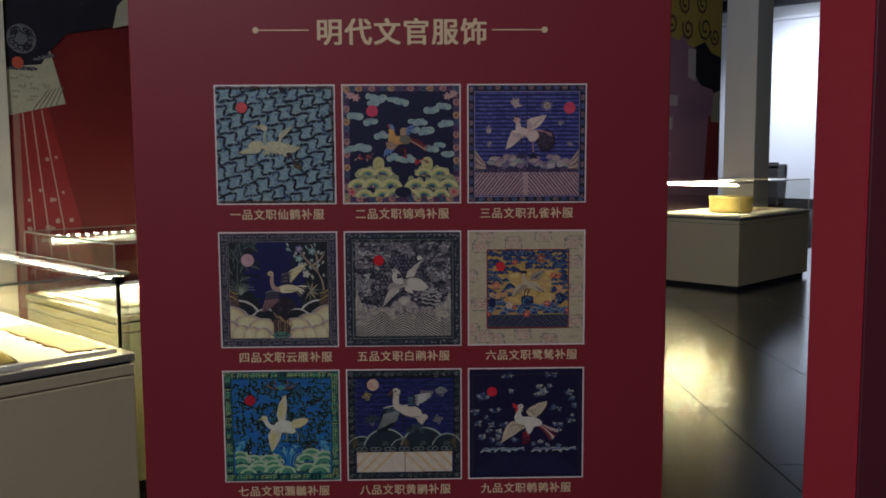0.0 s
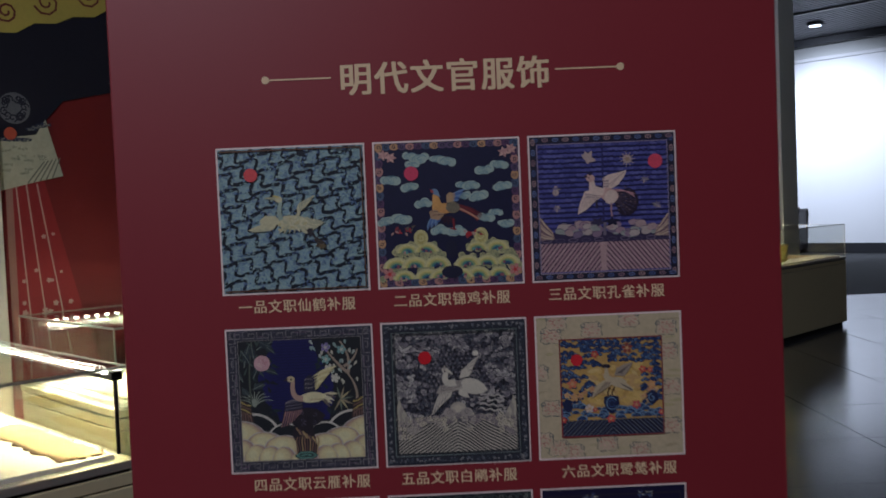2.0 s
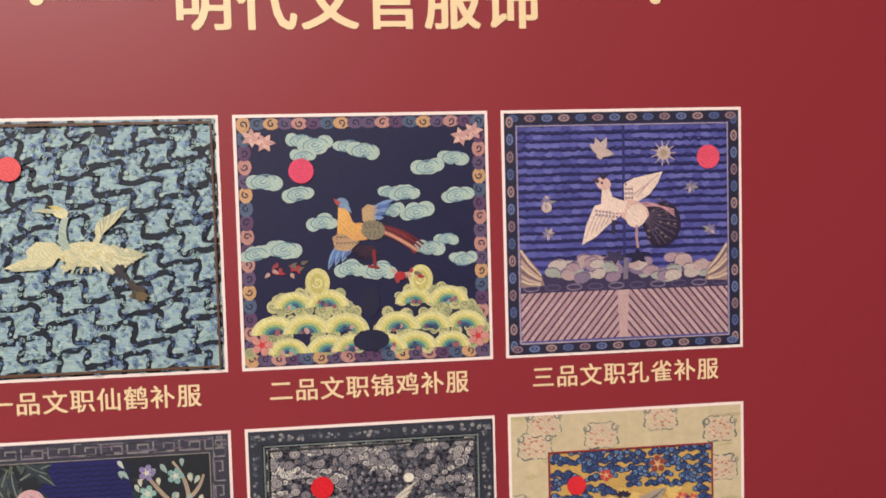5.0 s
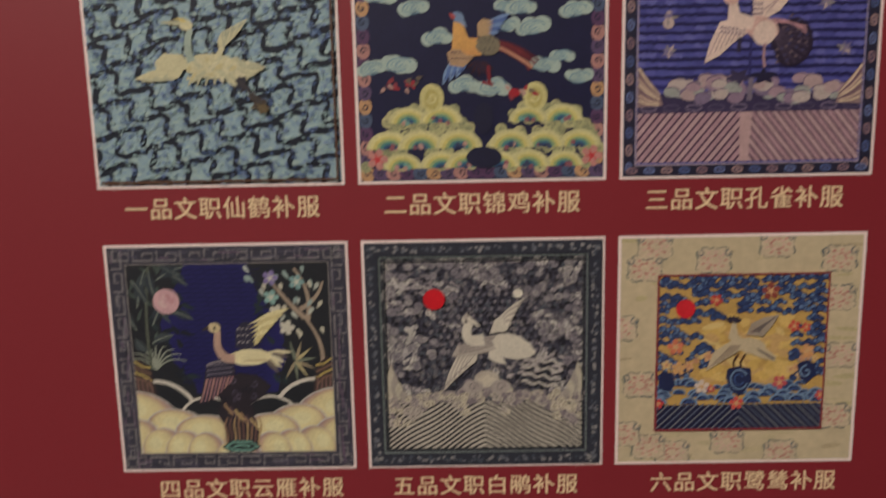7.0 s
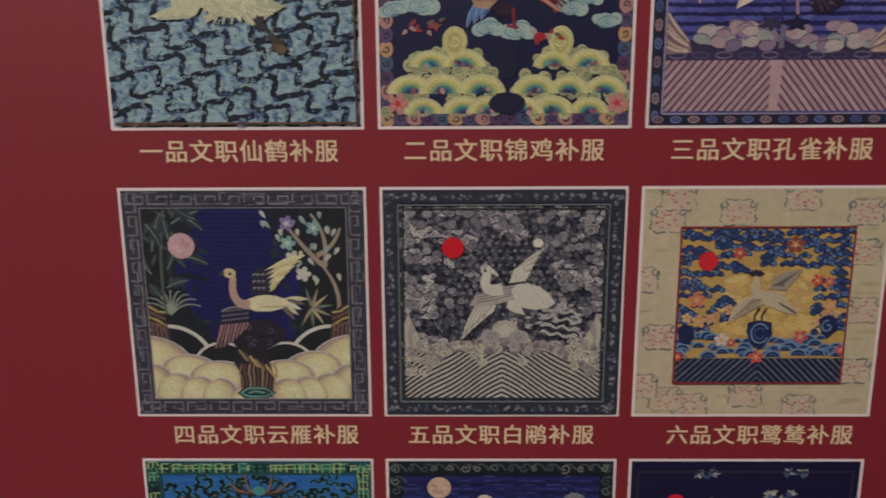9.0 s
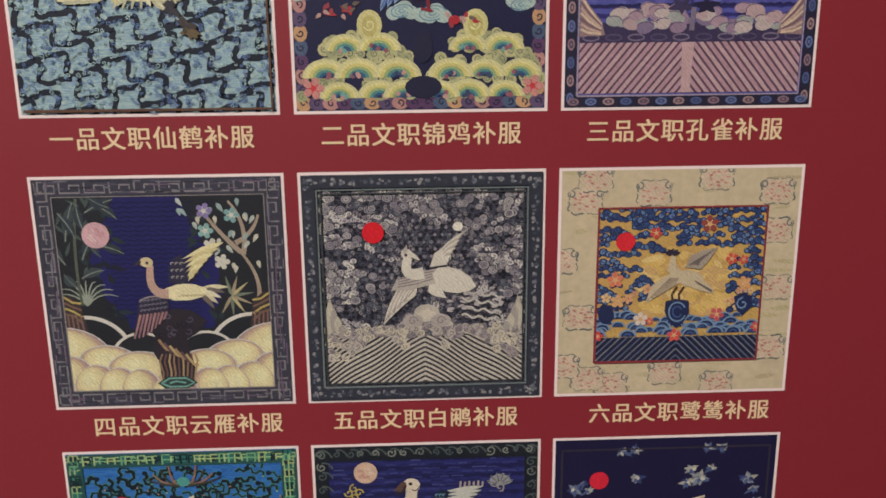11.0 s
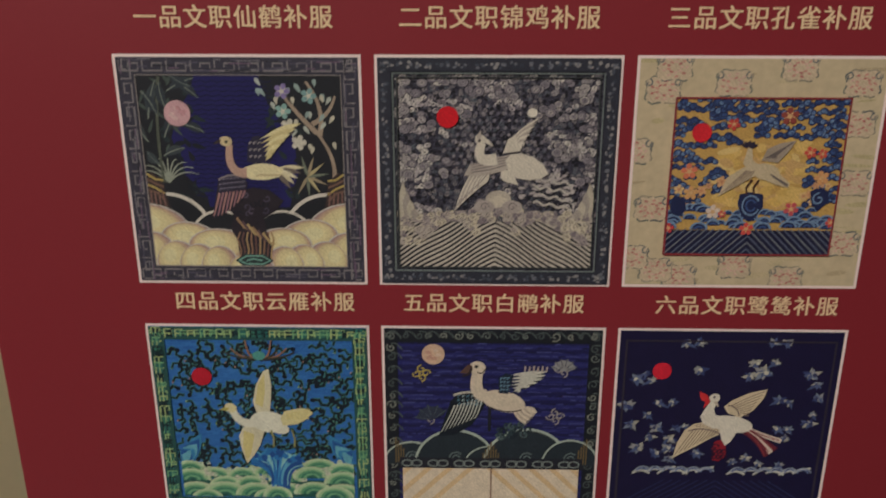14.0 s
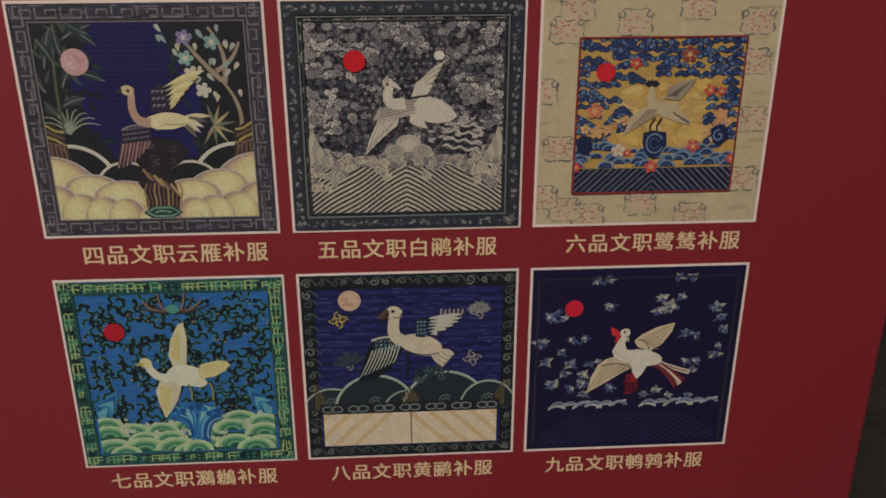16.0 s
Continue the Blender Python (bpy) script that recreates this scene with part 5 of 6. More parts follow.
def art_navy_band(a, rng):
    """Navy ribbed cloth over dark hills, a chain border and a pale band."""
    for k in range(27):
        y = 0.4 + 0.021 * k
        x = 0.06 + rng.uniform(0, 0.03)
        while x < 0.92:
            d = rng.uniform(0.02, 0.07)
            a.line("ripple_pattern", [(x, y + rng.uniform(-0.003, 0.003)), (x + d / 2, y + 0.002), (x + d, y + rng.uniform(-0.003, 0.003))], rng.uniform(0.004, 0.009), rng.choice((ink(56, 58, 118), ink(30, 30, 70), ink(66, 70, 128), ink(36, 36, 84))))
            x += d + rng.uniform(0.0, 0.02)
    for x0, y0, x1, y1 in ((0, 0, 1, 0.06), (0, 0.93, 1, 1), (0, 0.06, 0.06, 0.93), (0.94, 0.06, 1, 0.93)):
        a.add("border", rect(x0, y0, x1, y1), ink(26, 30, 38))
    for k in range(16):
        f = (k + rng.uniform(0.3, 0.7)) / 16
        for x, y in ((0.03, f), (0.97, f), (f, 0.965), (f, 0.03)):
            a.line("border", coil(x, y, rng.uniform(0.015, 0.026), 1.2, 60 * k + 300 * x, (-1) ** k), 0.007, rng.choice((ink(104, 112, 106), ink(74, 84, 84), ink(128, 132, 122))))
            a.line("border", bez((x, y + 0.02), (x + 0.03, y + 0.03), (x + 0.05, y - 0.01), 5), 0.007, ink(80, 90, 88))
    a.add("dark_hill", rect(0.06, 0.26, 0.94, 0.36), ink(28, 32, 44))
    for cx, r, h in ((0.12, 0.14, 0.13), (0.33, 0.2, 0.2), (0.5, 0.13, 0.11), (0.67, 0.21, 0.21), (0.88, 0.14, 0.15)):
        a.add("dark_hill", ell(cx, 0.27, r, h, 0, 22, 0, 180), ink(176, 190, 176))
        a.add("dark_hill", ell(cx, 0.27, r * 0.94, h * 0.93, 0, 22, 0, 180), ink(38, 48, 56))
        a.line("dark_hill", coil(cx, 0.31, 0.035, 1.6, 40), 0.008, ink(96, 110, 110))
    for k in range(4):
        for s in (1, -1):
            a.line("dark_hill", [(0.5 + s * 0.012 * k, 0.28), (0.5 + s * 0.012 * k, 0.4 - 0.02 * k)], 0.007, ink(110, 92, 60))
            a.line("dark_hill", [(0.5 + s * (0.42 + 0.012 * k), 0.28), (0.5 + s * (0.42 + 0.012 * k), 0.36 + 0.02 * k)], 0.007, ink(110, 92, 60))
    a.add("chain_band", rect(0.06, 0.245, 0.94, 0.31), ink(34, 36, 46))
    for k in range(7):
        x = 0.12 + 0.126 * k
        for s in (-1, 1):
            a.line("chain_band", ell(x + s * 0.022, 0.278, 0.026, 0.017, 0, 12) + [(x + s * 0.022 + 0.026, 0.278)], 0.008, ink(124, 134, 130))
    a.add("pale_band", rect(0.075, 0.065, 0.925, 0.25), ink(236, 218, 192))
    keep, a.lim = a.lim, (0.075, 0.065, 0.925, 0.25)
    for k in range(7):
        x = 0.0 + 0.1 * k
        a.add("pale_band", [(x - 0.1, 0.06), (x - 0.065, 0.06), (x + 0.12, 0.25), (x + 0.085, 0.25)], ink(230, 198, 152)) if x < 0.4 else None
        x = 0.58 + 0.1 * k
        a.add("pale_band", [(x - 0.1, 0.25), (x - 0.065, 0.25), (x + 0.12, 0.06), (x + 0.085, 0.06)], ink(230, 198, 152))
    a.lim = keep
    a.line("pale_band", [(0.503, 0.07), (0.503, 0.25)], 0.008, ink(150, 120, 100))
    for x, y in ((0.17, 0.77), (0.83, 0.8), (0.8, 0.545), (0.21, 0.54)):
        m = ink(190, 170, 84) if y == 0.77 else ink(156, 148, 144)
        for k in range(4):
            a.line("small_emblem", coil(x + 0.022 * math.cos(1.57 * k), y + 0.022 * math.sin(1.57 * k), 0.022, 1.1, 90 * k), 0.007, m)
    a.fan("small_emblem", 0.83, 0.79, 20, 160, 6, 0.065, 0.018, ink(150, 150, 150), NIGHT, 0.0)
    a.fan("small_emblem", 0.22, 0.52, 40, 170, 5, 0.09, 0.02, ink(50, 58, 76), ink(80, 90, 100), 0.0)
    f = "white_figure"
    for k in range(26):
        a.line("dark_plume", coil(rng.uniform(0.53, 0.68), rng.uniform(0.43, 0.5), 0.02, 1.0, rng.uniform(0, 360)), 0.008, rng.choice((ink(48, 66, 72), ink(30, 40, 50), ink(78, 96, 98))))
    ivo, dark = ink(226, 210, 186), ink(24, 32, 42)
    a.add(f, [(0.335, 0.66), (0.40, 0.675), (0.47, 0.66), (0.465, 0.60), (0.44, 0.55), (0.41, 0.50), (0.33, 0.44), (0.25, 0.43), (0.275, 0.52), (0.305, 0.62)], dark)
    for k in range(9):
        u = k / 8
        a.line(f, bez((0.325 + 0.13 * u, 0.60 + 0.005 * k), (0.305 + 0.13 * u, 0.54), (0.262 + 0.155 * u, 0.455 + 0.075 * u), 6), 0.0085, ink(188, 190, 178), 0.5)
    for k in range(18):
        a.line(f, coil(0.345 + 0.021 * (k % 6), 0.605 + 0.021 * (k // 6), 0.009, 0.7, 30), 0.005, (ink(92, 134, 150), ink(150, 168, 168))[k % 2])
    a.line(f, bez((0.32, 0.655), (0.40, 0.69), (0.475, 0.655)), 0.012, ink(200, 196, 180))
    for k in range(7):
        u = k / 6
        a.add(f, leaf(0.59 + 0.01 * k, 0.60, 0.665 + 0.05 * u, 0.53 + 0.035 * u - 0.03 * (1 - u), 0.03, 0.0, 8, 1.2), (ivo, ink(196, 180, 162))[k % 2])
    a.add(f, ell(0.555, 0.625, 0.105, 0.056, -16, 20), ivo)
    a.line(f, bez((0.47, 0.605), (0.56, 0.55), (0.64, 0.58)), 0.006, ink(64, 60, 60))
    for k in range(6):
        u = k / 5
        a.add(f, leaf(0.55 + 0.01 * k, 0.76 - 0.016 * k, 0.755 - 0.12 * u * u, 0.785 - 0.095 * u, 0.024, 0.0, 8, 1.5), ink(206, 204, 190))
        a.line(f, [(0.58, 0.749 - 0.016 * k), (0.74 - 0.12 * u * u, 0.774 - 0.095 * u)], 0.005, dark)
    for k in range(6):
        a.line(f, [(0.65 + 0.02 * k, 0.785), (0.652 + 0.02 * k, 0.815 - 0.004 * (k % 2))], 0.009, ink(176, 160, 150))
    a.add(f, [(0.53, 0.67), (0.53, 0.745), (0.56, 0.775), (0.60, 0.765), (0.585, 0.70), (0.575, 0.665)], ink(30, 42, 62))
    for k in range(12):
        a.line(f, coil(0.542 + 0.016 * (k % 3), 0.685 + 0.02 * (k // 3), 0.008, 0.7, 30), 0.005, ink(110, 146, 166))
    a.line(f, bez((0.47, 0.655), (0.405, 0.66), (0.435, 0.79)), 0.066, ivo, 0.25)
    a.add(f, ell(0.43, 0.80, 0.04, 0.036, -10, 14), ivo)
    a.dot(f, 0.425, 0.808, 0.009, BLACK, 8)
    a.add(f, leaf(0.405, 0.815, 0.345, 0.775, 0.04, 0.01), ink(96, 70, 62))
    a.line(f, bez((0.36, 0.76), (0.40, 0.76), (0.40, 0.80)), 0.012, ink(48, 40, 46))
    a.line(f, bez((0.43, 0.78), (0.45, 0.76), (0.47, 0.80)), 0.005, ink(48, 40, 46))
    a.line(f, [(0.49, 0.59), (0.49, 0.46)], 0.014, ink(34, 36, 46))
    a.dot("moon_disc", 0.225, 0.87, 0.053, ink(222, 186, 158), 22)
    for k in range(7):
        q = rng.uniform(0, 6.28)
        a.add("moon_disc", ell(0.225 + 0.024 * math.cos(q), 0.87 + 0.022 * math.sin(q), rng.uniform(0.008, 0.02), 0.009, rng.uniform(-40, 40), 10), rng.choice((ink(206, 158, 138), ink(230, 202, 178))))
    return {"white_figure": "ivory figure motif with dark feathers", "pale_band": "pale cream striped band", "chain_band": "dark chain band", "moon_disc": "peach moon disc"}


def art_midnight(a, rng):
    """Midnight-blue cloth scattered with small grey flowers."""
    tones = (ink(170, 168, 156), ink(126, 138, 158), ink(92, 104, 144), ink(180, 174, 156))
    for x, y, r in ((0.3, 0.94, 0.04), (0.36, 0.945, 0.04), (0.69, 0.945, 0.04), (0.75, 0.945, 0.04), (0.37, 0.80, 0.055), (0.62, 0.84, 0.04), (0.66, 0.79, 0.06), (0.60, 0.77, 0.04), (0.71, 0.84, 0.035), (0.88, 0.78, 0.055), (0.91, 0.73, 0.035), (0.09, 0.75, 0.05), (0.13, 0.78, 0.03), (0.16, 0.745, 0.03), (0.05, 0.61, 0.05), (0.2, 0.625, 0.035), (0.26, 0.63, 0.035), (0.75, 0.645, 0.045), (0.8, 0.63, 0.03), (0.93, 0.66, 0.04), (0.9, 0.52, 0.05), (0.91, 0.57, 0.03), (0.08, 0.51, 0.05), (0.15, 0.56, 0.03), (0.2, 0.49, 0.05), (0.29, 0.49, 0.035), (0.33, 0.5, 0.03), (0.17, 0.44, 0.04), (0.26, 0.43, 0.05), (0.26, 0.38, 0.05), (0.12, 0.38, 0.05), (0.2, 0.35, 0.045), (0.27, 0.32, 0.04), (0.4, 0.35, 0.04), (0.76, 0.49, 0.04), (0.81, 0.49, 0.035), (0.8, 0.44, 0.035), (0.63, 0.33, 0.04), (0.69, 0.3, 0.035), (0.79, 0.29, 0.035), (0.57, 0.31, 0.03)):
        nm, n = a.piece("small_flower"), rng.choice((7, 8, 9, 10))
        for k in range(n):
            q, d = 6.28 * k / n + rng.uniform(-0.35, 0.35), r * rng.uniform(0.5, 1.05)
            a.add(nm, leaf(x, y, x + d * math.cos(q), y + 0.8 * d * math.sin(q), r * 0.42), rng.choice((ink(176, 172, 158), ink(122, 132, 150), ink(84, 96, 136), ink(150, 150, 150), ink(56, 66, 112))))
        a.dot(nm, x + rng.uniform(-0.3, 0.3) * r, y, r * 0.2, rng.choice((ink(206, 200, 180), ink(60, 64, 100))), 8)
        a.add("leaf_spray", leaf(x, y, x + rng.uniform(-0.05, 0.05), y - 0.03, 0.014), ink(76, 90, 130))
    for x0, x1, way in ((0.1, 0.46, 1), (0.55, 0.92, -1)):
        n = 6
        for k in range(n):
            x = x0 + (x1 - x0) * k / n
            a.line("white_wave", bez((x, 0.235 + 0.01 * (k % 2)), (x + 0.04, 0.27), (x + 0.085, 0.235 + 0.02 * (k % 3)), 6), 0.011, ink(206, 204, 190))
            a.line("white_wave", bez((x + 0.01, 0.25), (x + 0.05, 0.3), (x + 0.09, 0.25), 6), 0.007, ink(150, 162, 180))
            a.line("white_wave", ell(x + 0.05, 0.245, 0.025, 0.02, 0, 8, 0, 180), 0.006, ink(120, 136, 180))
    a.chevrons("striped_band", 0.06, 0.03, 0.94, 0.2, 12, 0.005, ink(48, 54, 96), 0.5, 0.9)
    a.line("inner_edge", [(0.03, 0.02), (0.03, 0.95), (0.97, 0.95), (0.97, 0.02)], 0.012, ink(52, 46, 60))
    f = "white_figure"
    a.add("red_tuft", [(0.475, 0.42), (0.51, 0.43), (0.53, 0.39), (0.535, 0.34), (0.505, 0.31), (0.47, 0.315), (0.485, 0.35), (0.465, 0.38)], ink(150, 34, 48))
    for k in range(7):
        a.line("red_tuft", coil(0.48 + 0.02 * (k % 3), 0.33 + 0.03 * (k // 3), 0.018, 1), 0.008, ink(60, 22, 44))
    wing, vein = ink(226, 206, 172), ink(150, 128, 112)
    for k in range(4):
        x1, y1 = 0.785 - 0.02 * k, 0.395 - 0.018 * k + 0.03 * (k == 0)
        a.line(f, bez((0.61, 0.495 - 0.008 * k), (0.68, 0.46 - 0.01 * k), (x1, y1), 8), 0.02, (ink(226, 206, 190), ink(104, 36, 52))[k % 2], -0.3)
        a.line(f, bez((0.62, 0.493 - 0.008 * k), (0.68, 0.458 - 0.01 * k), (x1 - 0.01, y1 + 0.004), 8), 0.005, ink(150, 60, 66))
    a.add(f, [(0.52, 0.575), (0.5, 0.61), (0.535, 0.645), (0.61, 0.685), (0.69, 0.705), (0.675, 0.65), (0.635, 0.59), (0.58, 0.55)], wing)
    for k in range(8):
        a.line(f, bez((0.535 + 0.008 * k, 0.615 - 0.007 * k), (0.6 + 0.006 * k, 0.66 - 0.014 * k), (0.682 - 0.011 * k, 0.695 - 0.019 * k), 6), 0.0042, vein)
    a.line(f, bez((0.515, 0.615), (0.56, 0.62), (0.575, 0.56), 6), 0.006, ink(110, 90, 92))
    a.add(f, [(0.37, 0.515), (0.43, 0.53), (0.51, 0.51), (0.515, 0.47), (0.46, 0.44), (0.38, 0.385), (0.285, 0.325), (0.3, 0.41), (0.33, 0.48)], wing)
    for k in range(9):
        a.line(f, bez((0.375 + 0.014 * k, 0.49 + 0.0005 * k), (0.34 + 0.018 * k, 0.43 + 0.005 * k), (0.295 + 0.02 * k, 0.342 + 0.013 * k), 6), 0.0042, vein)
    a.line(f, bez((0.345, 0.475), (0.42, 0.505), (0.5, 0.46), 8), 0.006, ink(110, 90, 92))
    for k in range(14):
        a.line(f, coil(0.385 + 0.016 * (k % 7), 0.497 + 0.012 * (k // 7), 0.007, 0.6, 20), 0.003, vein)
    a.add(f, ell(0.545, 0.515, 0.1, 0.045, -10, 20), IVORY)
    a.add(f, [(0.49, 0.49), (0.575, 0.475), (0.55, 0.42), (0.525, 0.395), (0.505, 0.43)], IVORY)
    a.add(f, [(0.41, 0.52), (0.395, 0.555), (0.415, 0.6), (0.44, 0.645), (0.468, 0.64), (0.455, 0.595), (0.465, 0.565), (0.52, 0.55), (0.52, 0.5), (0.46, 0.49)], IVORY)
    a.add(f, ell(0.452, 0.655, 0.026, 0.024, 30, 14), IVORY)
    a.add(f, leaf(0.455, 0.64, 0.475, 0.605, 0.016), ink(206, 190, 170))
    a.dot(f, 0.45, 0.66, 0.006, BLACK, 8)
    a.add("red_tuft", leaf(0.42, 0.64, 0.38, 0.69, 0.035), ink(216, 52, 56))
    a.add("red_tuft", leaf(0.43, 0.65, 0.405, 0.6, 0.02), ink(206, 44, 52))
    a.dot("sun_disc", 0.2, 0.795, 0.044, ink(224, 36, 58), 20)
    return {"white_figure": "ivory figure motif", "small_flower": "scattered grey-blue flowers", "white_wave": "white wave crests", "sun_disc": "crimson sun disc"}


CN = "一二三四五六七八九"
CAPTIONS = ["仙鹤", "锦鸡", "孔雀", "云雁", "白鹇", "鹭鸶", "鸂鶒", "黄鹂", "鹌鹑"]


def lettering(name, text, width, bold, parent, x, z, material):
    """Flat printed lettering, centred at x, z on the board's face, scaled to the given width."""
    cu = bpy.data.curves.new(name, "FONT")
    cu.body, cu.align_x, cu.resolution_u, cu.space_character = text, "LEFT", 3, 1.1
    tmp = new(name, cu)
    bpy.context.view_layer.update()
    me = bpy.data.meshes.new_from_object(tmp.evaluated_get(bpy.context.evaluated_depsgraph_get()))
    bpy.data.objects.remove(tmp)
    xs, ys = [v.co.x for v in me.vertices], [v.co.y for v in me.vertices]
    k = width / (max(xs) - min(xs) + 2 * bold)
    cx, cy = (max(xs) + min(xs)) / 2, (max(ys) + min(ys)) / 2
    face, out = [tuple(p.vertices) for p in me.polygons], ([], [])
    for i, (sx, sy) in enumerate(((-1, -0.6), (1, -0.6), (-1, 0.6), (1, 0.6), (0, 0))):
        n = len(out[0])
        out[0].extend(((v.co.x - cx + sx * bold) * k, -0.0008 - 0.000006 * i, (v.co.y - cy + sy * bold) * k) for v in me.vertices)
        out[1].extend(tuple(n + q for q in f) for f in face)
    me = bpy.data.meshes.new(name)
    me.from_pydata(out[0], [], out[1])
    me.materials.clear()
    me.materials.append(material)
    ob = new(name, me)
    ob.parent = parent
    ob.location = (x, 0, z)
    return ob


def display_board():
    t = thing("display_board", pose(0, 2.2, 0), "red freestanding display board with nine printed cloth squares", "display board")
    part("panel", box(-0.583, 0.0, 0.03, 0.588, 0.09, 2.3, bevel=0.003), BOARD_RED, t)
    for x in (-0.45, 0.45):
        part("foot", box(x - 0.04, -0.12, 0.0, x + 0.04, 0.3, 0.028, bevel=0.004), BLACK_METAL, t, "flat black steel foot")
    lettering("title", "明代文官服饰", 0.366, 0.024, t, 0.003, 1.697, CAPTION)
    for s in (-1, 1):
        b = bmesh.new()
        bmesh.ops.create_circle(b, cap_ends=True, segments=20, radius=0.0068)
        bmesh.ops.rotate(b, verts=b.verts[:], matrix=Matrix.Rotation(radians(90), 3, "X"))
        bmesh.ops.translate(b, verts=b.verts[:], vec=(s * 0.3115, -0.0009, 1.7003))
        part("title_dot", b, CAPTION, t)
        part("title_rule", box(min(s * 0.3115, s * 0.197), -0.0008, 1.699, max(s * 0.3115, s * 0.197), -0.0003, 1.7016), CAPTION, t)
    cols = ((-0.405, -0.144), (-0.13, 0.1292), (0.1432, 0.405))
    rows = ((1.3254, 1.585), (1.007, 1.2656), (0.699, 0.9558))
    grounds = [weave("blue_cloud_cloth", srgb(160, 182, 178), srgb(126, 152, 172), 150.0, 3.0), ink(28, 28, 62), ribs("violet_ribbed_cloth", srgb(84, 84, 154), srgb(48, 46, 104), 110.0, 1.5),
               ink(34, 32, 92), weave("ink_scroll_cloth", srgb(36, 36, 50), srgb(78, 76, 88), 170.0, 4.0), surface("beige_cloth", srgb(200, 182, 150), rough=0.42, vary=0.42, grain=110.0, stain=16.0, bump=0.0, spec=0.4),
               weave("blue_vine_cloth", srgb(46, 98, 166), srgb(56, 112, 178), 90.0, 4.0), ribs("navy_ribbed_cloth", srgb(44, 46, 104), srgb(34, 34, 78), 90.0, 2.0), ink(26, 22, 58)]
    arts = [art_clouds, art_pheasant_ground, art_ribbed, art_moonlit, art_scroll, art_beige, art_blue_vine, art_navy_band, art_midnight]
    shift = [0, 0, 0, 0.012, 0, 0.012, 0.001, 0.001, 0.001]
    rim = 0.0032
    for k in range(9):
        (x0, x1), (z0, z1) = cols[k % 3], rows[k // 3]
        w, h = x1 - x0 - 2 * rim, z1 - z0 - 2 * rim
        b = bmesh.new()
        o = [b.verts.new(v) for v in ((0, 0, 0), (w, 0, 0), (w, 0, h), (0, 0, h))]
        b.faces.new(o)
        pr = part("cloth_print", b, grounds[k], t)
        pr.location = (x0 + rim, -0.0006, z0 + rim)
        # white outline
        b = bmesh.new()
        i = [b.verts.new(v) for v in ((0, 0, 0), (w, 0, 0), (w, 0, h), (0, 0, h))]
        o = [b.verts.new(v) for v in ((-rim, 0, -rim), (w + rim, 0, -rim), (w + rim, 0, h + rim), (-rim, 0, h + rim))]
        for j in range(4):
            b.faces.new((o[j], o[(j + 1) % 4], i[(j + 1) % 4], i[j]))
        part("outline", b, LINE_WHITE, pr, "white printed outline")
        a = Art(w, h)
        a.deep = 0.0002
        a.finish(pr, arts[k](a, random.Random(100 + k)))
        lettering("caption", CN[k] + "品文职" + CAPTIONS[k] + "补服", 0.2055, 0.015, t, (x0 + x1) / 2 + shift[k], z0 - 0.0215, CAPTION)


def near_board():
    """The next board along, of which the thick edge shows."""
    t = thing("display_board", pose(0.525, 1.162, 0), "red display board seen past its thick bright edge", "display board")
    part("panel", box(0.0, 0.0, 0.03, 1.2, 0.133, 2.3, bevel=0.002), BOARD_DARK_RED, t)
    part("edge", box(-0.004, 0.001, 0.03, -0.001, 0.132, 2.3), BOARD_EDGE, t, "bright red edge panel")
    for x in (0.2, 1.0):
        part("foot", box(x - 0.04, -0.12, 0.0, x + 0.04, 0.26, 0.028, bevel=0.004), BLACK_METAL, t, "flat black steel foot")


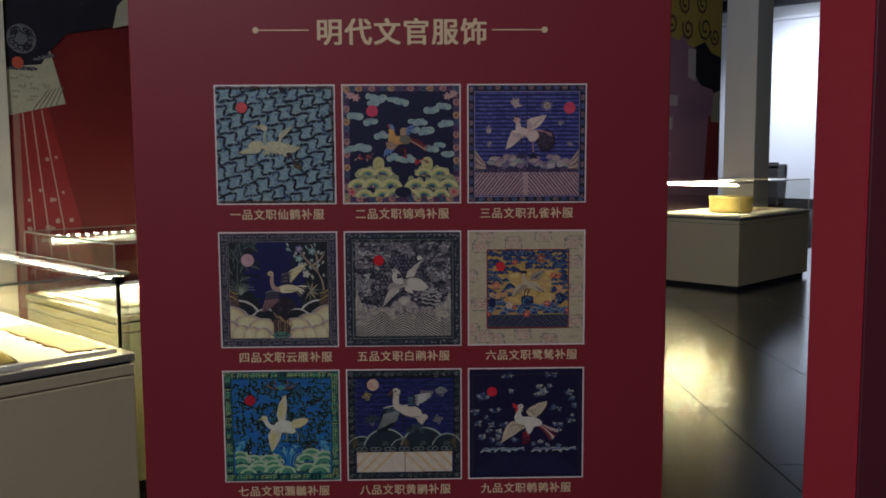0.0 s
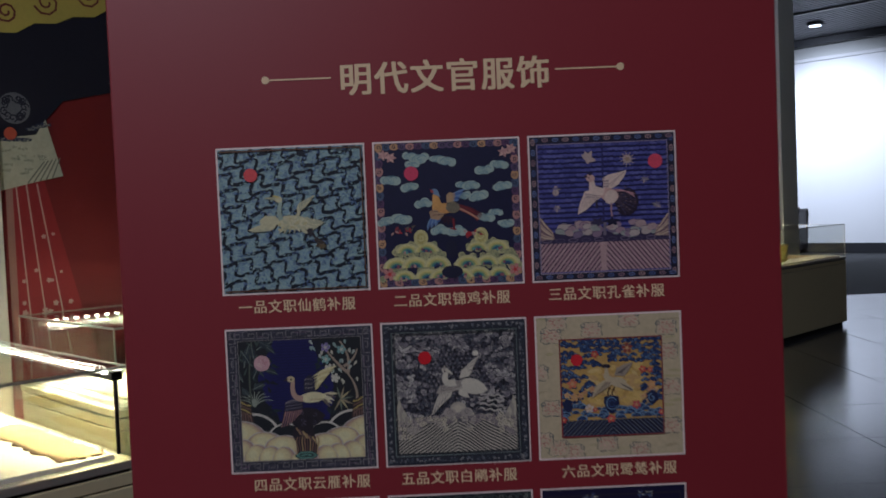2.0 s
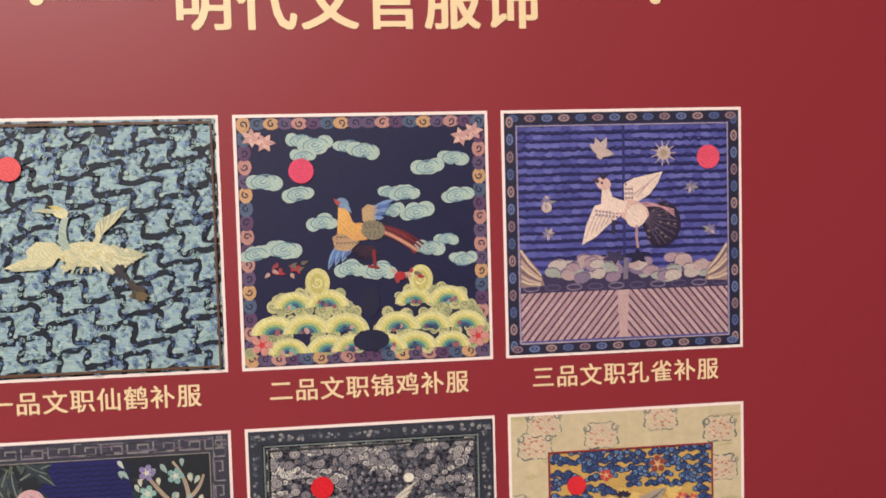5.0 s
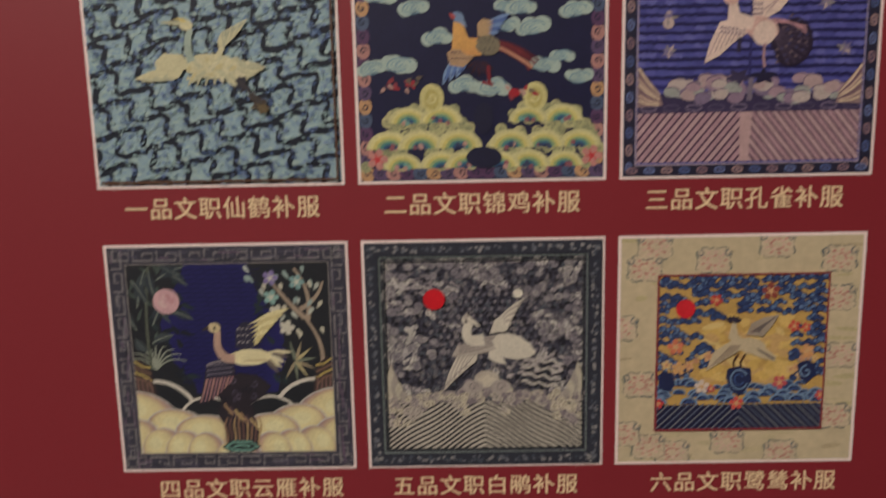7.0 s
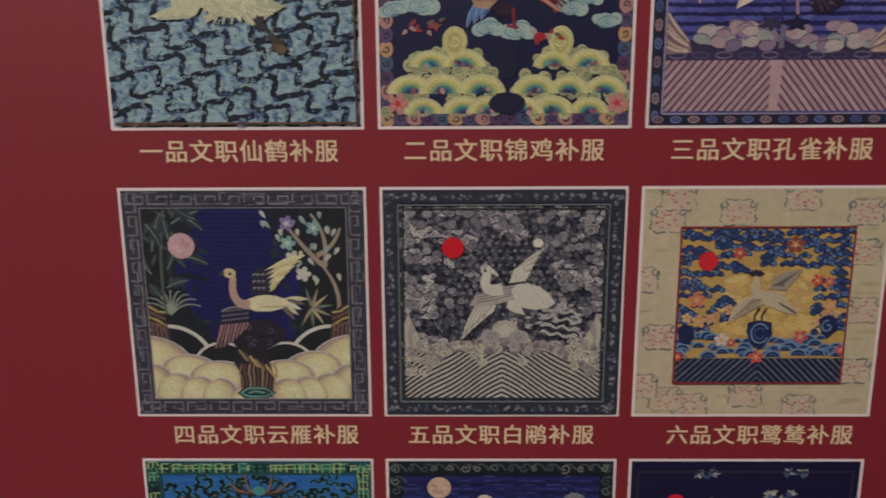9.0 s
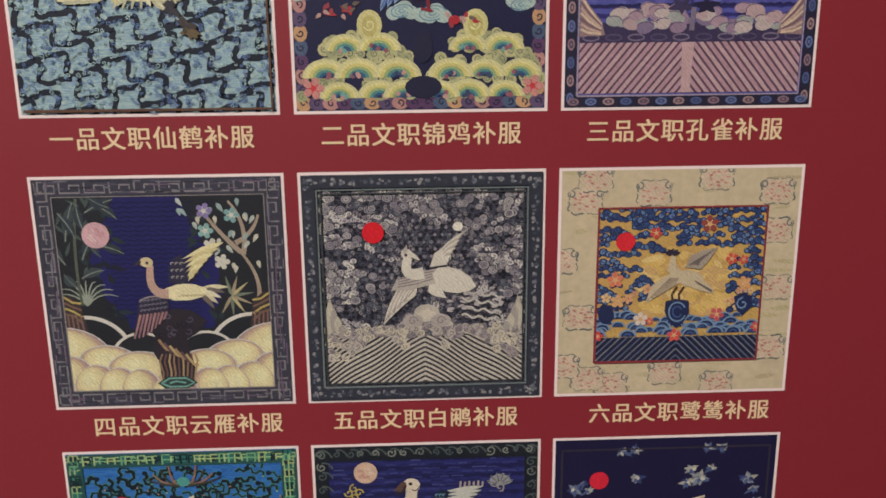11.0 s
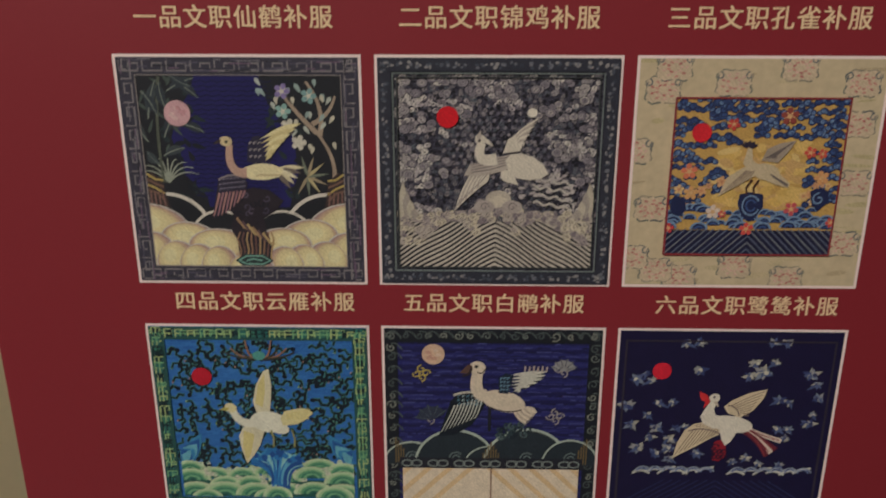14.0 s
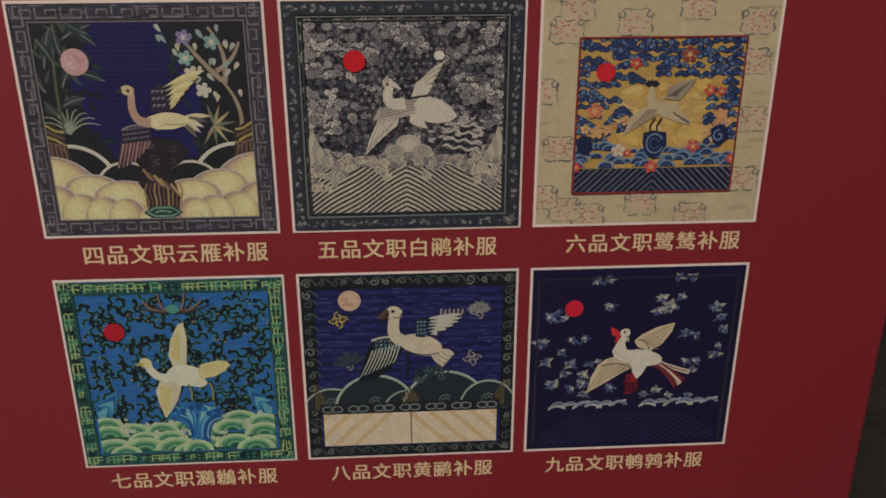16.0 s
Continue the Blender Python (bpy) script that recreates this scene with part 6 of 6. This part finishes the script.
def mural_garment():
    """A printed court garment on the red wall: dark upper robe, pale hem, red pleated skirt, gold cloud above."""
    a = Art(1.0, 1.0, 2e-5)
    a.lim, a.deep = (-0.165, 0.2, 0.9, 3.4), 0.002
    dark, hem, skirt = surface("mural_navy", srgb(30, 30, 44), vary=0.3, rough=0.6), surface("mural_hem", srgb(186, 184, 160), vary=0.3, stain=14.0, rough=0.6), surface("mural_red", srgb(140, 36, 40), vary=0.2, rough=0.6)
    gold, pale = surface("mural_gold", srgb(190, 172, 84), vary=0.2, rough=0.6), surface("mural_pale", srgb(176, 150, 140), vary=0.15, rough=0.6)
    a.add("skirt", [(-0.165, 0.6), (0.3, 0.6), (0.168, 1.08), (0.02, 1.7), (-0.165, 1.7)], skirt)
    for x0, x1 in ((-0.1, -0.07), (-0.055, -0.004), (-0.008, 0.074)):
        a.line("pleat", [(x0, 1.66), (x1, 1.09), (x1 + (x1 - x0) * 0.7, 0.7)], 0.007, pale)
    a.add("pleat", [(-0.145, 1.66), (-0.115, 1.66), (-0.12, 0.7), (-0.155, 0.7)], surface("mural_band", srgb(150, 110, 100), vary=0.2))
    rng = random.Random(12)
    for k in range(26):
        f = rng.random()
        z = 1.02 + 0.42 * f * f
        x = rng.uniform(-0.1, 0.13 - 0.2 * (z - 1.08))
        a.flower("flower", x, z, rng.uniform(0.008, 0.017), pale, pale, 5, rng.uniform(0, 70))
    a.add("robe", [(-0.165, 1.72), (0.06, 1.78), (0.05, 1.95), (0.13, 2.037), (0.36, 2.09), (0.48, 2.12), (0.48, 2.6), (-0.165, 2.6)], dark)
    a.add("hem", [(-0.165, 1.63), (-0.02, 1.665), (0.112, 1.694), (0.045, 1.95), (0.0, 1.88), (-0.165, 1.86)], hem)
    for k in range(5):
        a.line("hem", [(-0.05 + 0.028 * k, 1.66 + 0.006 * k), (0.03 + 0.018 * k, 1.76 + 0.004 * k)], 0.006, surface("mural_line", srgb(120, 120, 108)))
    for k in range(14):
        a.cloud("hem", rng.uniform(-0.14, 0.03), rng.uniform(1.7, 1.83), 0.025, hem, ink(120, 122, 108), rng)
    for k in range(10):
        a.cloud("hem", -0.16 + 0.023 * k, 1.855 + 0.008 * k * (k > 5), 0.018, ink(60, 66, 88), hem, rng)
    a.dot("roundel", -0.09, 1.995, 0.07, ink(120, 120, 124), 22)
    for k in range(16):
        q = rng.uniform(0, 6.28)
        a.line("roundel", coil(-0.09 + 0.045 * math.cos(q), 1.995 + 0.045 * math.sin(q), 0.02, 1.2, 50 * k), 0.006, ink(34, 36, 52))
    a.dot("sun_disc", -0.113, 1.882, 0.028, ink(206, 92, 66), 16)
    a.add("cuff", [(0.37, 2.085), (0.49, 2.12), (0.49, 2.3), (0.4, 2.2)], hem)
    a.add("gold_cloud", [(-0.165, 2.32), (-0.06, 2.33), (0.02, 2.38), (0.12, 2.39), (0.2, 2.43), (0.3, 2.44), (0.5, 2.56), (0.7, 2.6), (0.7, 3.2), (-0.165, 3.2)], gold)
    for x, z, r in ((-0.1, 2.42, 0.05), (0.08, 2.48, 0.06), (0.28, 2.54, 0.06), (0.0, 2.6, 0.06)):
        a.line("gold_cloud", coil(x, z, r, 1.5, 200), 0.01, ink(110, 44, 40))
    t = thing("mural_print", hall(-1.8, 4.77), "printed navy court robe with red pleated skirt on the wall", "mural")
    a.finish(t, {"robe": "dark navy upper robe", "skirt": "red pleated skirt", "hem": "pale embroidered hem", "gold_cloud": "gold cloud ornament"})
    b = Art(1.0, 1.0, 1e-4)
    b.lim, b.deep = (-3.0, 0.2, 0.71, 5.2), 0.004
    b.add("garment", [(0.25, 1.0), (0.7, 1.0), (0.7, 2.0), (0.35, 2.0)], skirt)
    b.add("garment", [(-0.1, 2.62), (0.1, 2.45), (0.45, 2.4), (0.6, 2.2), (0.7, 2.2), (0.7, 3.1), (-0.1, 3.1)], dark)
    b.add("hem", [(0.42, 1.92), (0.7, 1.9), (0.7, 2.4), (0.5, 2.35)], hem)
    b.add("cuff", [(-0.28, 2.55), (-0.06, 2.5), (-0.06, 2.97), (-0.28, 2.97)], ink(226, 220, 224))
    b.add("gold_cloud", [(-3.0, 3.4), (-1.0, 3.35), (-0.8, 3.1), (-0.55, 3.05), (-0.4, 3.2), (-0.3, 3.02), (-0.1, 3.0), (0.2, 3.1), (0.4, 2.95), (0.71, 2.9), (0.71, 4.2), (-3.0, 4.2)], gold)
    for x, z, r in ((-0.75, 3.3, 0.16), (-0.3, 3.25, 0.17), (0.2, 3.3, 0.2), (0.5, 3.2, 0.15), (-0.4, 3.6, 0.16), (0.1, 3.65, 0.16)):
        b.line("gold_cloud", coil(x, z, r, 1.5, 150), 0.04, ink(70, 62, 40))
    for x0, z0, x1, z1 in ((-1.06, 2.12, -0.82, 2.27), (-0.78, 2.12, -0.56, 2.27), (-1.1, 1.78, -0.9, 1.96), (-0.87, 1.78, -0.69, 1.96), (-1.0, 1.4, -0.75, 1.46)):
        b.add(b.piece("text_bar"), rect(x0, z0, x1, z1), ink(226, 216, 216))
    t = thing("mural_print", hall(4.2, 14.0), "printed court robe under gold clouds with pale lettering bars", "mural")
    b.finish(t, {"gold_cloud": "gold cloud ornament", "garment": "dark garment print", "text_bar": "pale lettering bar"})


# ---- the hall ----
def floor():
    bm = box(-32, -26, -0.2, 42, 46, -0.006)
    base = part("floor", bm, JOINT)
    tagged(base, "dark grey polished stone tile floor", "floor", kind="structure")
    size, gap = 0.87, 0.006
    rng = random.Random(4)
    meshes = []
    for k in range(3):
        b = bmesh.new()
        h = size / 2 - gap / 2
        top = [b.verts.new((sx * (h - 0.0005), sy * (h - 0.0005), 0.0)) for sx, sy in ((-1, -1), (1, -1), (1, 1), (-1, 1))]
        low = [b.verts.new((sx * h, sy * h, -0.006)) for sx, sy in ((-1, -1), (1, -1), (1, 1), (-1, 1))]
        b.faces.new(top)
        for i in range(4):
            b.faces.new((low[i], low[(i + 1) % 4], top[(i + 1) % 4], top[i]))
        me = bpy.data.meshes.new("tile")
        b.to_mesh(me)
        b.free()
        me.materials.append(TILE)
        meshes.append(me)
    for i in range(-4, 8):
        for j in range(-5, 12):
            ob = new("tile", meshes[rng.randrange(3)])
            ob.parent = base
            ob.location = (1.65 + (i - 0.5) * size, 4.26 + (j - 0.5) * size, rng.uniform(-0.0006, 0.0006))
            ob.rotation_euler = (rng.uniform(-0.0008, 0.0008), rng.uniform(-0.0008, 0.0008), 0)


def slab(name, m, dims, material, label, category="wall"):
    ob = part(name, box(*dims, bevel=0.004), material)
    ob.matrix_world = m
    return tagged(ob, label, category, kind="structure")


def structure():
    at = hall(-1.8, 4.77)
    slab("wall_mural", at, (-0.17, 0.0, 0.0, 3.2, 0.25, 3.6), WALL_RED, "deep red painted partition wall with a printed garment")
    slab("wall_cream", at, (-6.0, -0.025, 0.0, -0.172, 0.25, 5.4), CREAM_PAINT, "plain cream painted wall beside the red mural")
    slab("wall_plum", hall(4.2, 14.0), (-5.0, 0.0, 0.0, 0.72, 0.25, 5.4), WALL_PLUM, "plum red printed partition wall with gold clouds")
    w = slab("wall_white", hall(9.8, 24.0), (0.0, -14.0, 0.0, 0.3, 9.0, 5.4), WHITE_PAINT, "white plaster wall washed by a spotlight")
    part("baseboard", box(-0.02, -14.0, 0.0, -0.002, 9.0, 0.25, bevel=0.004), DARK_TRIM, w, "black skirting board")
    part("trim", box(-0.07, -14.0, 4.86, -0.002, 9.0, 4.95, bevel=0.01), WHITE_PAINT, w, "white cornice strip")
    part("trim", box(-0.05, -14.0, 4.952, -0.002, 9.0, 5.22, bevel=0.01), COLUMN_GREY, w, "grey frieze above the cornice")
    part("trim", box(-0.30, -14.0, 5.222, -0.002, 9.0, 5.4, bevel=0.01), DARK_TRIM, w, "dark ceiling edge beam")
    slab("column", hall(4.355, 11.98), (0, 0, 0, 0.43, 0.43, 5.4), COLUMN_GREY, "square grey painted column reaching the ceiling", "column")
    slab("wall_far", hall(0, 0), (-12.0, 27.0, 0, 32.0, 27.3, 5.4), WHITE_PAINT, "plain white end wall of the hall")
    slab("wall_left", hall(0, 0), (-12.3, -16.0, 0, -12.0, 27.3, 5.4), WHITE_PAINT, "plain white side wall of the hall")
    slab("wall_behind", hall(0, 0), (-12.0, -16.3, 0, 32.0, -16.0, 5.4), WHITE_PAINT, "plain white wall behind the entrance")
    # slatted metal ceiling
    bm = box(-12.3, -16.3, 5.45, 32.0, 27.3, 5.6)
    for k in range(150):
        y = -3 + 0.1 * k
        box(8, y, 5.40, 26, y + 0.045, 5.445, bm=bm)
    for x in (12.0, 16.0, 20.0):
        box(x, -6, 5.36, x + 0.08, 14, 5.398, bm=bm)
    c = part("ceiling", bm, [CEILING_DARK, CEILING_SLAT])
    for p in c.data.polygons:
        p.material_index = 1 if p.index >= 6 else 0
    c.matrix_world = hall(0, 0)
    tagged(c, "dark ceiling of narrow grey metal slats", "ceiling", kind="structure")


def ceiling_light(x, y):
    t = thing("ceiling_light", pose(x, y, 5.36), "round recessed white ceiling downlight", "ceiling light", "ceiling lights")
    b = rod(0, 0, -0.035, 0.03, 0.17, n=24)
    part("housing", b, CEILING_SLAT, t)
    part("lens", rod(0, 0, -0.045, -0.036, 0.13, n=24), LAMP_FACE, t, "glowing white lens")
    return t


# ---- showcases ----
def pane(t, name, x0, y0, z0, x1, y1, z1):
    g = part(name, box(x0, y0, z0, x1, y1, z1), GLASS, t, "clear glass pane")
    g.visible_shadow = False
    return g


def showcase(m, wx, uy, top, label, leds, deck=0.775, baffles=True, strip=None, upright=True, lacquer=None, shield=0.0):
    """A floor case: lacquered body with toe kick, rim, cloth deck, glass hood and light strips. wx, uy: extents in the hall's axes."""
    t = thing("showcase", m, label, "showcase", "glass showcases")
    x0, x1, y0, y1 = min(0, wx), max(0, wx), 0.0, uy
    part("toe_kick", box(x0 + 0.04, y0 + 0.04, 0, x1 - 0.04, y1 - 0.04, 0.06), DARK_TRIM, t, "recessed black toe kick")
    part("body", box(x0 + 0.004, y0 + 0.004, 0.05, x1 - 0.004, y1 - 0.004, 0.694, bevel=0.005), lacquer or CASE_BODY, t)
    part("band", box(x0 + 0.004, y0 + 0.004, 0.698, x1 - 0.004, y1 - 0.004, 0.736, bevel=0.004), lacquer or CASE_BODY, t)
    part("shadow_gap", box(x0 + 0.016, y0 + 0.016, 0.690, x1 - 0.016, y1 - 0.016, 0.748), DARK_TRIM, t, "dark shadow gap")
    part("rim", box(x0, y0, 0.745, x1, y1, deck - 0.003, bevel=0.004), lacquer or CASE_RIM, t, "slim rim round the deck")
    part("deck", box(x0 + 0.045, y0 + 0.045, deck - 0.01, x1 - 0.045, y1 - 0.045, deck + 0.012, bevel=0.004), CASE_DECK, t, "white cloth deck lit from above")
    g, e = 0.006, 0.012
    pane(t, "glass_side", x0 + e, y0 + e, deck, x1 - e, y0 + e + g, top - g)
    pane(t, "glass_side", x0 + e, y1 - e - g, deck, x1 - e, y1 - e, top - g)
    pane(t, "glass_side", x0 + e, y0 + e + g, deck, x0 + e + g, y1 - e - g, top - g)
    pane(t, "glass_side", x1 - e - g, y0 + e + g, deck, x1 - e, y1 - e - g, top - g)
    pane(t, "glass_top", x0 + e - 0.004, y0 + e - 0.004, top - g + 0.0005, x1 - e + 0.004, y1 - e + 0.004, top)
    # dark silicone seams along the hood's upper edges
    for a in ((x0 + 0.008, y0 + 0.007, x1 - 0.008, y0 + 0.012), (x0 + 0.008, y1 - 0.012, x1 - 0.008, y1 - 0.007), (x0 + 0.007, y0 + 0.012, x0 + 0.012, y1 - 0.012), (x1 - 0.012, y0 + 0.012, x1 - 0.007, y1 - 0.012)):
        part("seam", box(a[0], a[1], top - 0.009, a[2], a[3], top - 0.002), CASE_RIM, t, "thin grey edge seam")
    for sx, sy in ((x0 + 0.007, y0 + 0.007), (x1 - 0.012, y0 + 0.007), (x0 + 0.007, y1 - 0.012), (x1 - 0.012, y1 - 0.012)) if upright else ():
        part("corner_seam", box(sx, sy, deck + 0.001, sx + 0.005, sy + 0.005, top - 0.0095), CASE_RIM, t, "thin grey upright glass seam")
    for lx0, ly0, lx1, ly1, lz, posts in leds:
        n = max(2, int(math.hypot(lx1 - lx0, ly1 - ly0) / 0.045))
        d = 0.006
        bar = part("light_bar", box(min(lx0, lx1) - d, min(ly0, ly1) - d, lz - 0.002, max(lx0, lx1) + d, max(ly0, ly1) + d, lz + 0.006), BLACK_METAL, t, "slim black light bar")
        b = bmesh.new()
        for k in range(n):
            f = (k + 0.5) / n
            x, y = lx0 + (lx1 - lx0) * f, ly0 + (ly1 - ly0) * f
            box(x - 0.0065, y - 0.0065, lz + 0.0065, x + 0.0065, y + 0.0065, lz + 0.012, bm=b)
        tagged(part("bead_row", b, LED_BEAD, bar, "row of warm glowing diodes"), kind="stuff")
        part("light_strip", box(min(lx0, lx1) - 0.004, min(ly0, ly1) - 0.004, lz - 0.0055, max(lx0, lx1) + 0.004, max(ly0, ly1) + 0.004, lz - 0.0025), strip or LED, bar, "warm glowing strip under the bar")
        along = abs(lx1 - lx0) > abs(ly1 - ly0)
        # Added baffles hide the strip and cut its light; shield deepens the rear one.
        for o in (-0.0075, 0.0075) if baffles else ():
            if along:
                baffle = box(min(lx0, lx1) - d, ly0 + o - 0.001, lz - 0.0075 - shield * (o > 0), max(lx0, lx1) + d, ly0 + o + 0.001, lz + 0.006)
            else:
                baffle = box(lx0 + o - 0.001, min(ly0, ly1) - d, lz - 0.0075, lx0 + o + 0.001, max(ly0, ly1) + d, lz + 0.006)
            part("baffle", baffle, BLACK_METAL, bar, "thin black edge of the bar")
        for px, py in posts:
            p = part("post", rod(px, py, deck + 0.012, lz + 0.01, 0.006), BLACK_METAL, t, "black metal corner post")
            part("post_cap", box(px - 0.016, py - 0.016, lz - 0.006, px + 0.016, py + 0.016, lz + 0.018, bevel=0.003), BLACK_METAL, p)
    return t


def cloth_sheet(name, m, w, d, material, label, category, seed, thick=0.004, wave=0.006, ragged=0.02):
    """An old textile or paper lying flat, with a rumpled surface and a worn outline."""
    rng = random.Random(seed)
    nx, ny = 26, 14
    bm = bmesh.new()
    grid = []
    for j in range(ny + 1):
        row = []
        for i in range(nx + 1):
            x, y = (i / nx - 0.5) * w, (j / ny - 0.5) * d
            edge = 1.0 if i in (0, nx) or j in (0, ny) else 0.0
            x += edge * rng.uniform(-ragged, ragged) * (i in (0, nx))
            y += edge * rng.uniform(-ragged, ragged) * (j in (0, ny))
            z = thick + wave * (0.5 + 0.5 * noise.noise(Vector((x * 9 + seed, y * 9, seed))))
            row.append(bm.verts.new((x, y, z if not edge else thick * 0.6)))
        grid.append(row)
    for j in range(ny):
        for i in range(nx):
            bm.faces.new((grid[j][i], grid[j][i + 1], grid[j + 1][i + 1], grid[j + 1][i]))
    bmesh.ops.solidify(bm, geom=bm.faces[:], thickness=thick * 0.5)
    ob = part(name, bm, material, smooth=True)
    ob.matrix_world = m
    return tagged(ob, label, category)


def bundle(m):
    """A round wrapped bundle: bulging drum with a folded top."""
    bm = bmesh.new()
    rng = random.Random(9)
    rings = ((0.0, 0.86), (0.012, 0.97), (0.05, 1.0), (0.10, 0.985), (0.145, 1.0), (0.165, 1.04), (0.178, 1.03), (0.18, 0.93), (0.172, 0.6), (0.176, 0.2))
    n, rows = 36, []
    for z, r in rings:
        rows.append([bm.verts.new((0.235 * r * (1 + 0.025 * noise.noise(Vector((math.cos(a) * 3, math.sin(a) * 3, z * 12)))) * math.cos(a), 0.2 * r * math.sin(a) * (1 + 0.025 * rng.uniform(-1, 1)), z + 0.008 * noise.noise(Vector((math.cos(a) * 2, math.sin(a) * 2, 3.0))) * (z > 0.1)))
                     for a in (2 * math.pi * k / n for k in range(n))])
    for a, b in zip(rows, rows[1:]):
        for k in range(n):
            bm.faces.new((a[k], a[(k + 1) % n], b[(k + 1) % n], b[k]))
    bm.faces.new(rows[-1])
    bm.faces.new(rows[0][::-1])
    ob = part("wrapped_bundle", bm, BUNDLE, smooth=True)
    ob.matrix_world = m
    return tagged(ob, "round yellow silk bundle resting on the showcase deck", "textile")


def carved_chest(m):
    """Dark low chest: plinth, body, cornice, carved panels and knobs."""
    t = thing("chest", m, "dark carved wooden chest against the white wall", "chest")
    part("body", box(-0.48, -0.72, 0.10, -0.03, -0.02, 1.08, bevel=0.01), DARK_WOOD, t)
    part("top", box(-0.52, -0.76, 1.082, -0.03, 0.02, 1.14, bevel=0.012), DARK_WOOD, t)
    part("cresting", box(-0.50, -0.74, 1.142, -0.46, 0.0, 1.19, bevel=0.008), DARK_WOOD, t, "carved cresting rail")
    for k in range(2):
        y = -0.70 + 0.345 * k
        part("door", box(-0.497, y, 0.16, -0.482, y + 0.325, 1.02, bevel=0.006), DARK_WOOD, t)
        part("panel", box(-0.507, y + 0.05, 0.24, -0.499, y + 0.275, 0.94, bevel=0.006), DARK_WOOD, t)
    for y in (-0.70, -0.08):
        for x in (-0.46, -0.09):
            part("foot", box(x, y, 0.0, x + 0.05, y + 0.05, 0.10, bevel=0.006), DARK_WOOD, t)


floor()
structure()
ceiling_light(8.9, 21.6)
case_l = showcase(hall(-0.925, 3.262), -0.9, 1.65, 1.05, "taupe glass showcase holding an old brown textile", [(-0.035, 0.04, -0.035, 1.6, 1.012, ((-0.035, 0.04), (-0.035, 1.6)))], upright=False)
case_m = showcase(hall(-1.22, 3.96), 1.1, 0.95, 1.08, "taupe glass showcase standing against the red mural wall", [(0.05, 0.7, 1.05, 0.7, 1.055, ())], strip=LED_BRIGHT, lacquer=CASE_SHADED, shield=0.03)
case_r = showcase(hall(3.33, 9.54), 1.72, 1.0, 1.135, "taupe glass showcase holding a round yellow bundle", [(0.05, 0.93, 1.65, 0.93, 1.10, ()), (0.05, 0.06, 0.05, 0.93, 1.10, ())], baffles=False)
cloth_sheet("old_textile", hall(-0.925, 3.262, 0.787) @ pose(-0.125, 0.40, 0, 0, 0, 90), 0.66, 0.14, OLD_CLOTH, "frayed brown textile fragment lying on the showcase deck", "textile", 3, 0.0015, 0.004, 0.012)
cloth_sheet("old_paper", hall(-0.925, 3.262, 0.787) @ pose(-0.41, 0.2, 0, 0, 0, 84), 0.26, 0.13, OLD_PAPER, "yellowed paper sheet lying on the showcase deck", "paper", 5, 0.003, 0.002, 0.003)
cloth_sheet("old_paper", hall(-0.925, 3.262, 0.787) @ pose(-0.2, 1.05, 0, 0, 0, 96), 0.3, 0.12, OLD_PAPER, "narrow yellowed paper strip lying on the showcase deck", "paper", 7, 0.003, 0.002, 0.003)
cloth_sheet("lit_sheet", hall(-1.22, 3.96, 0.787) @ pose(0.5, 0.4, 0), 0.85, 0.62, PALE_SILK, "pale yellow silk sheet spread in the showcase", "textile", 6, 0.006, 0.001, 0.004)
bundle(hall(3.33, 9.54, 0.787) @ pose(0.5, 0.36, 0, 0, 0, 90))
cloth_sheet("pale_textile", hall(3.33, 9.54, 0.787) @ pose(1.2, 0.5, 0), 0.7, 0.4, OLD_CLOTH, "pale brown textile lying beside the bundle", "textile", 8)
carved_chest(hall(9.8, 24.0) @ pose(0, 0.93, 0))
mural_garment()
near_board()
display_board()
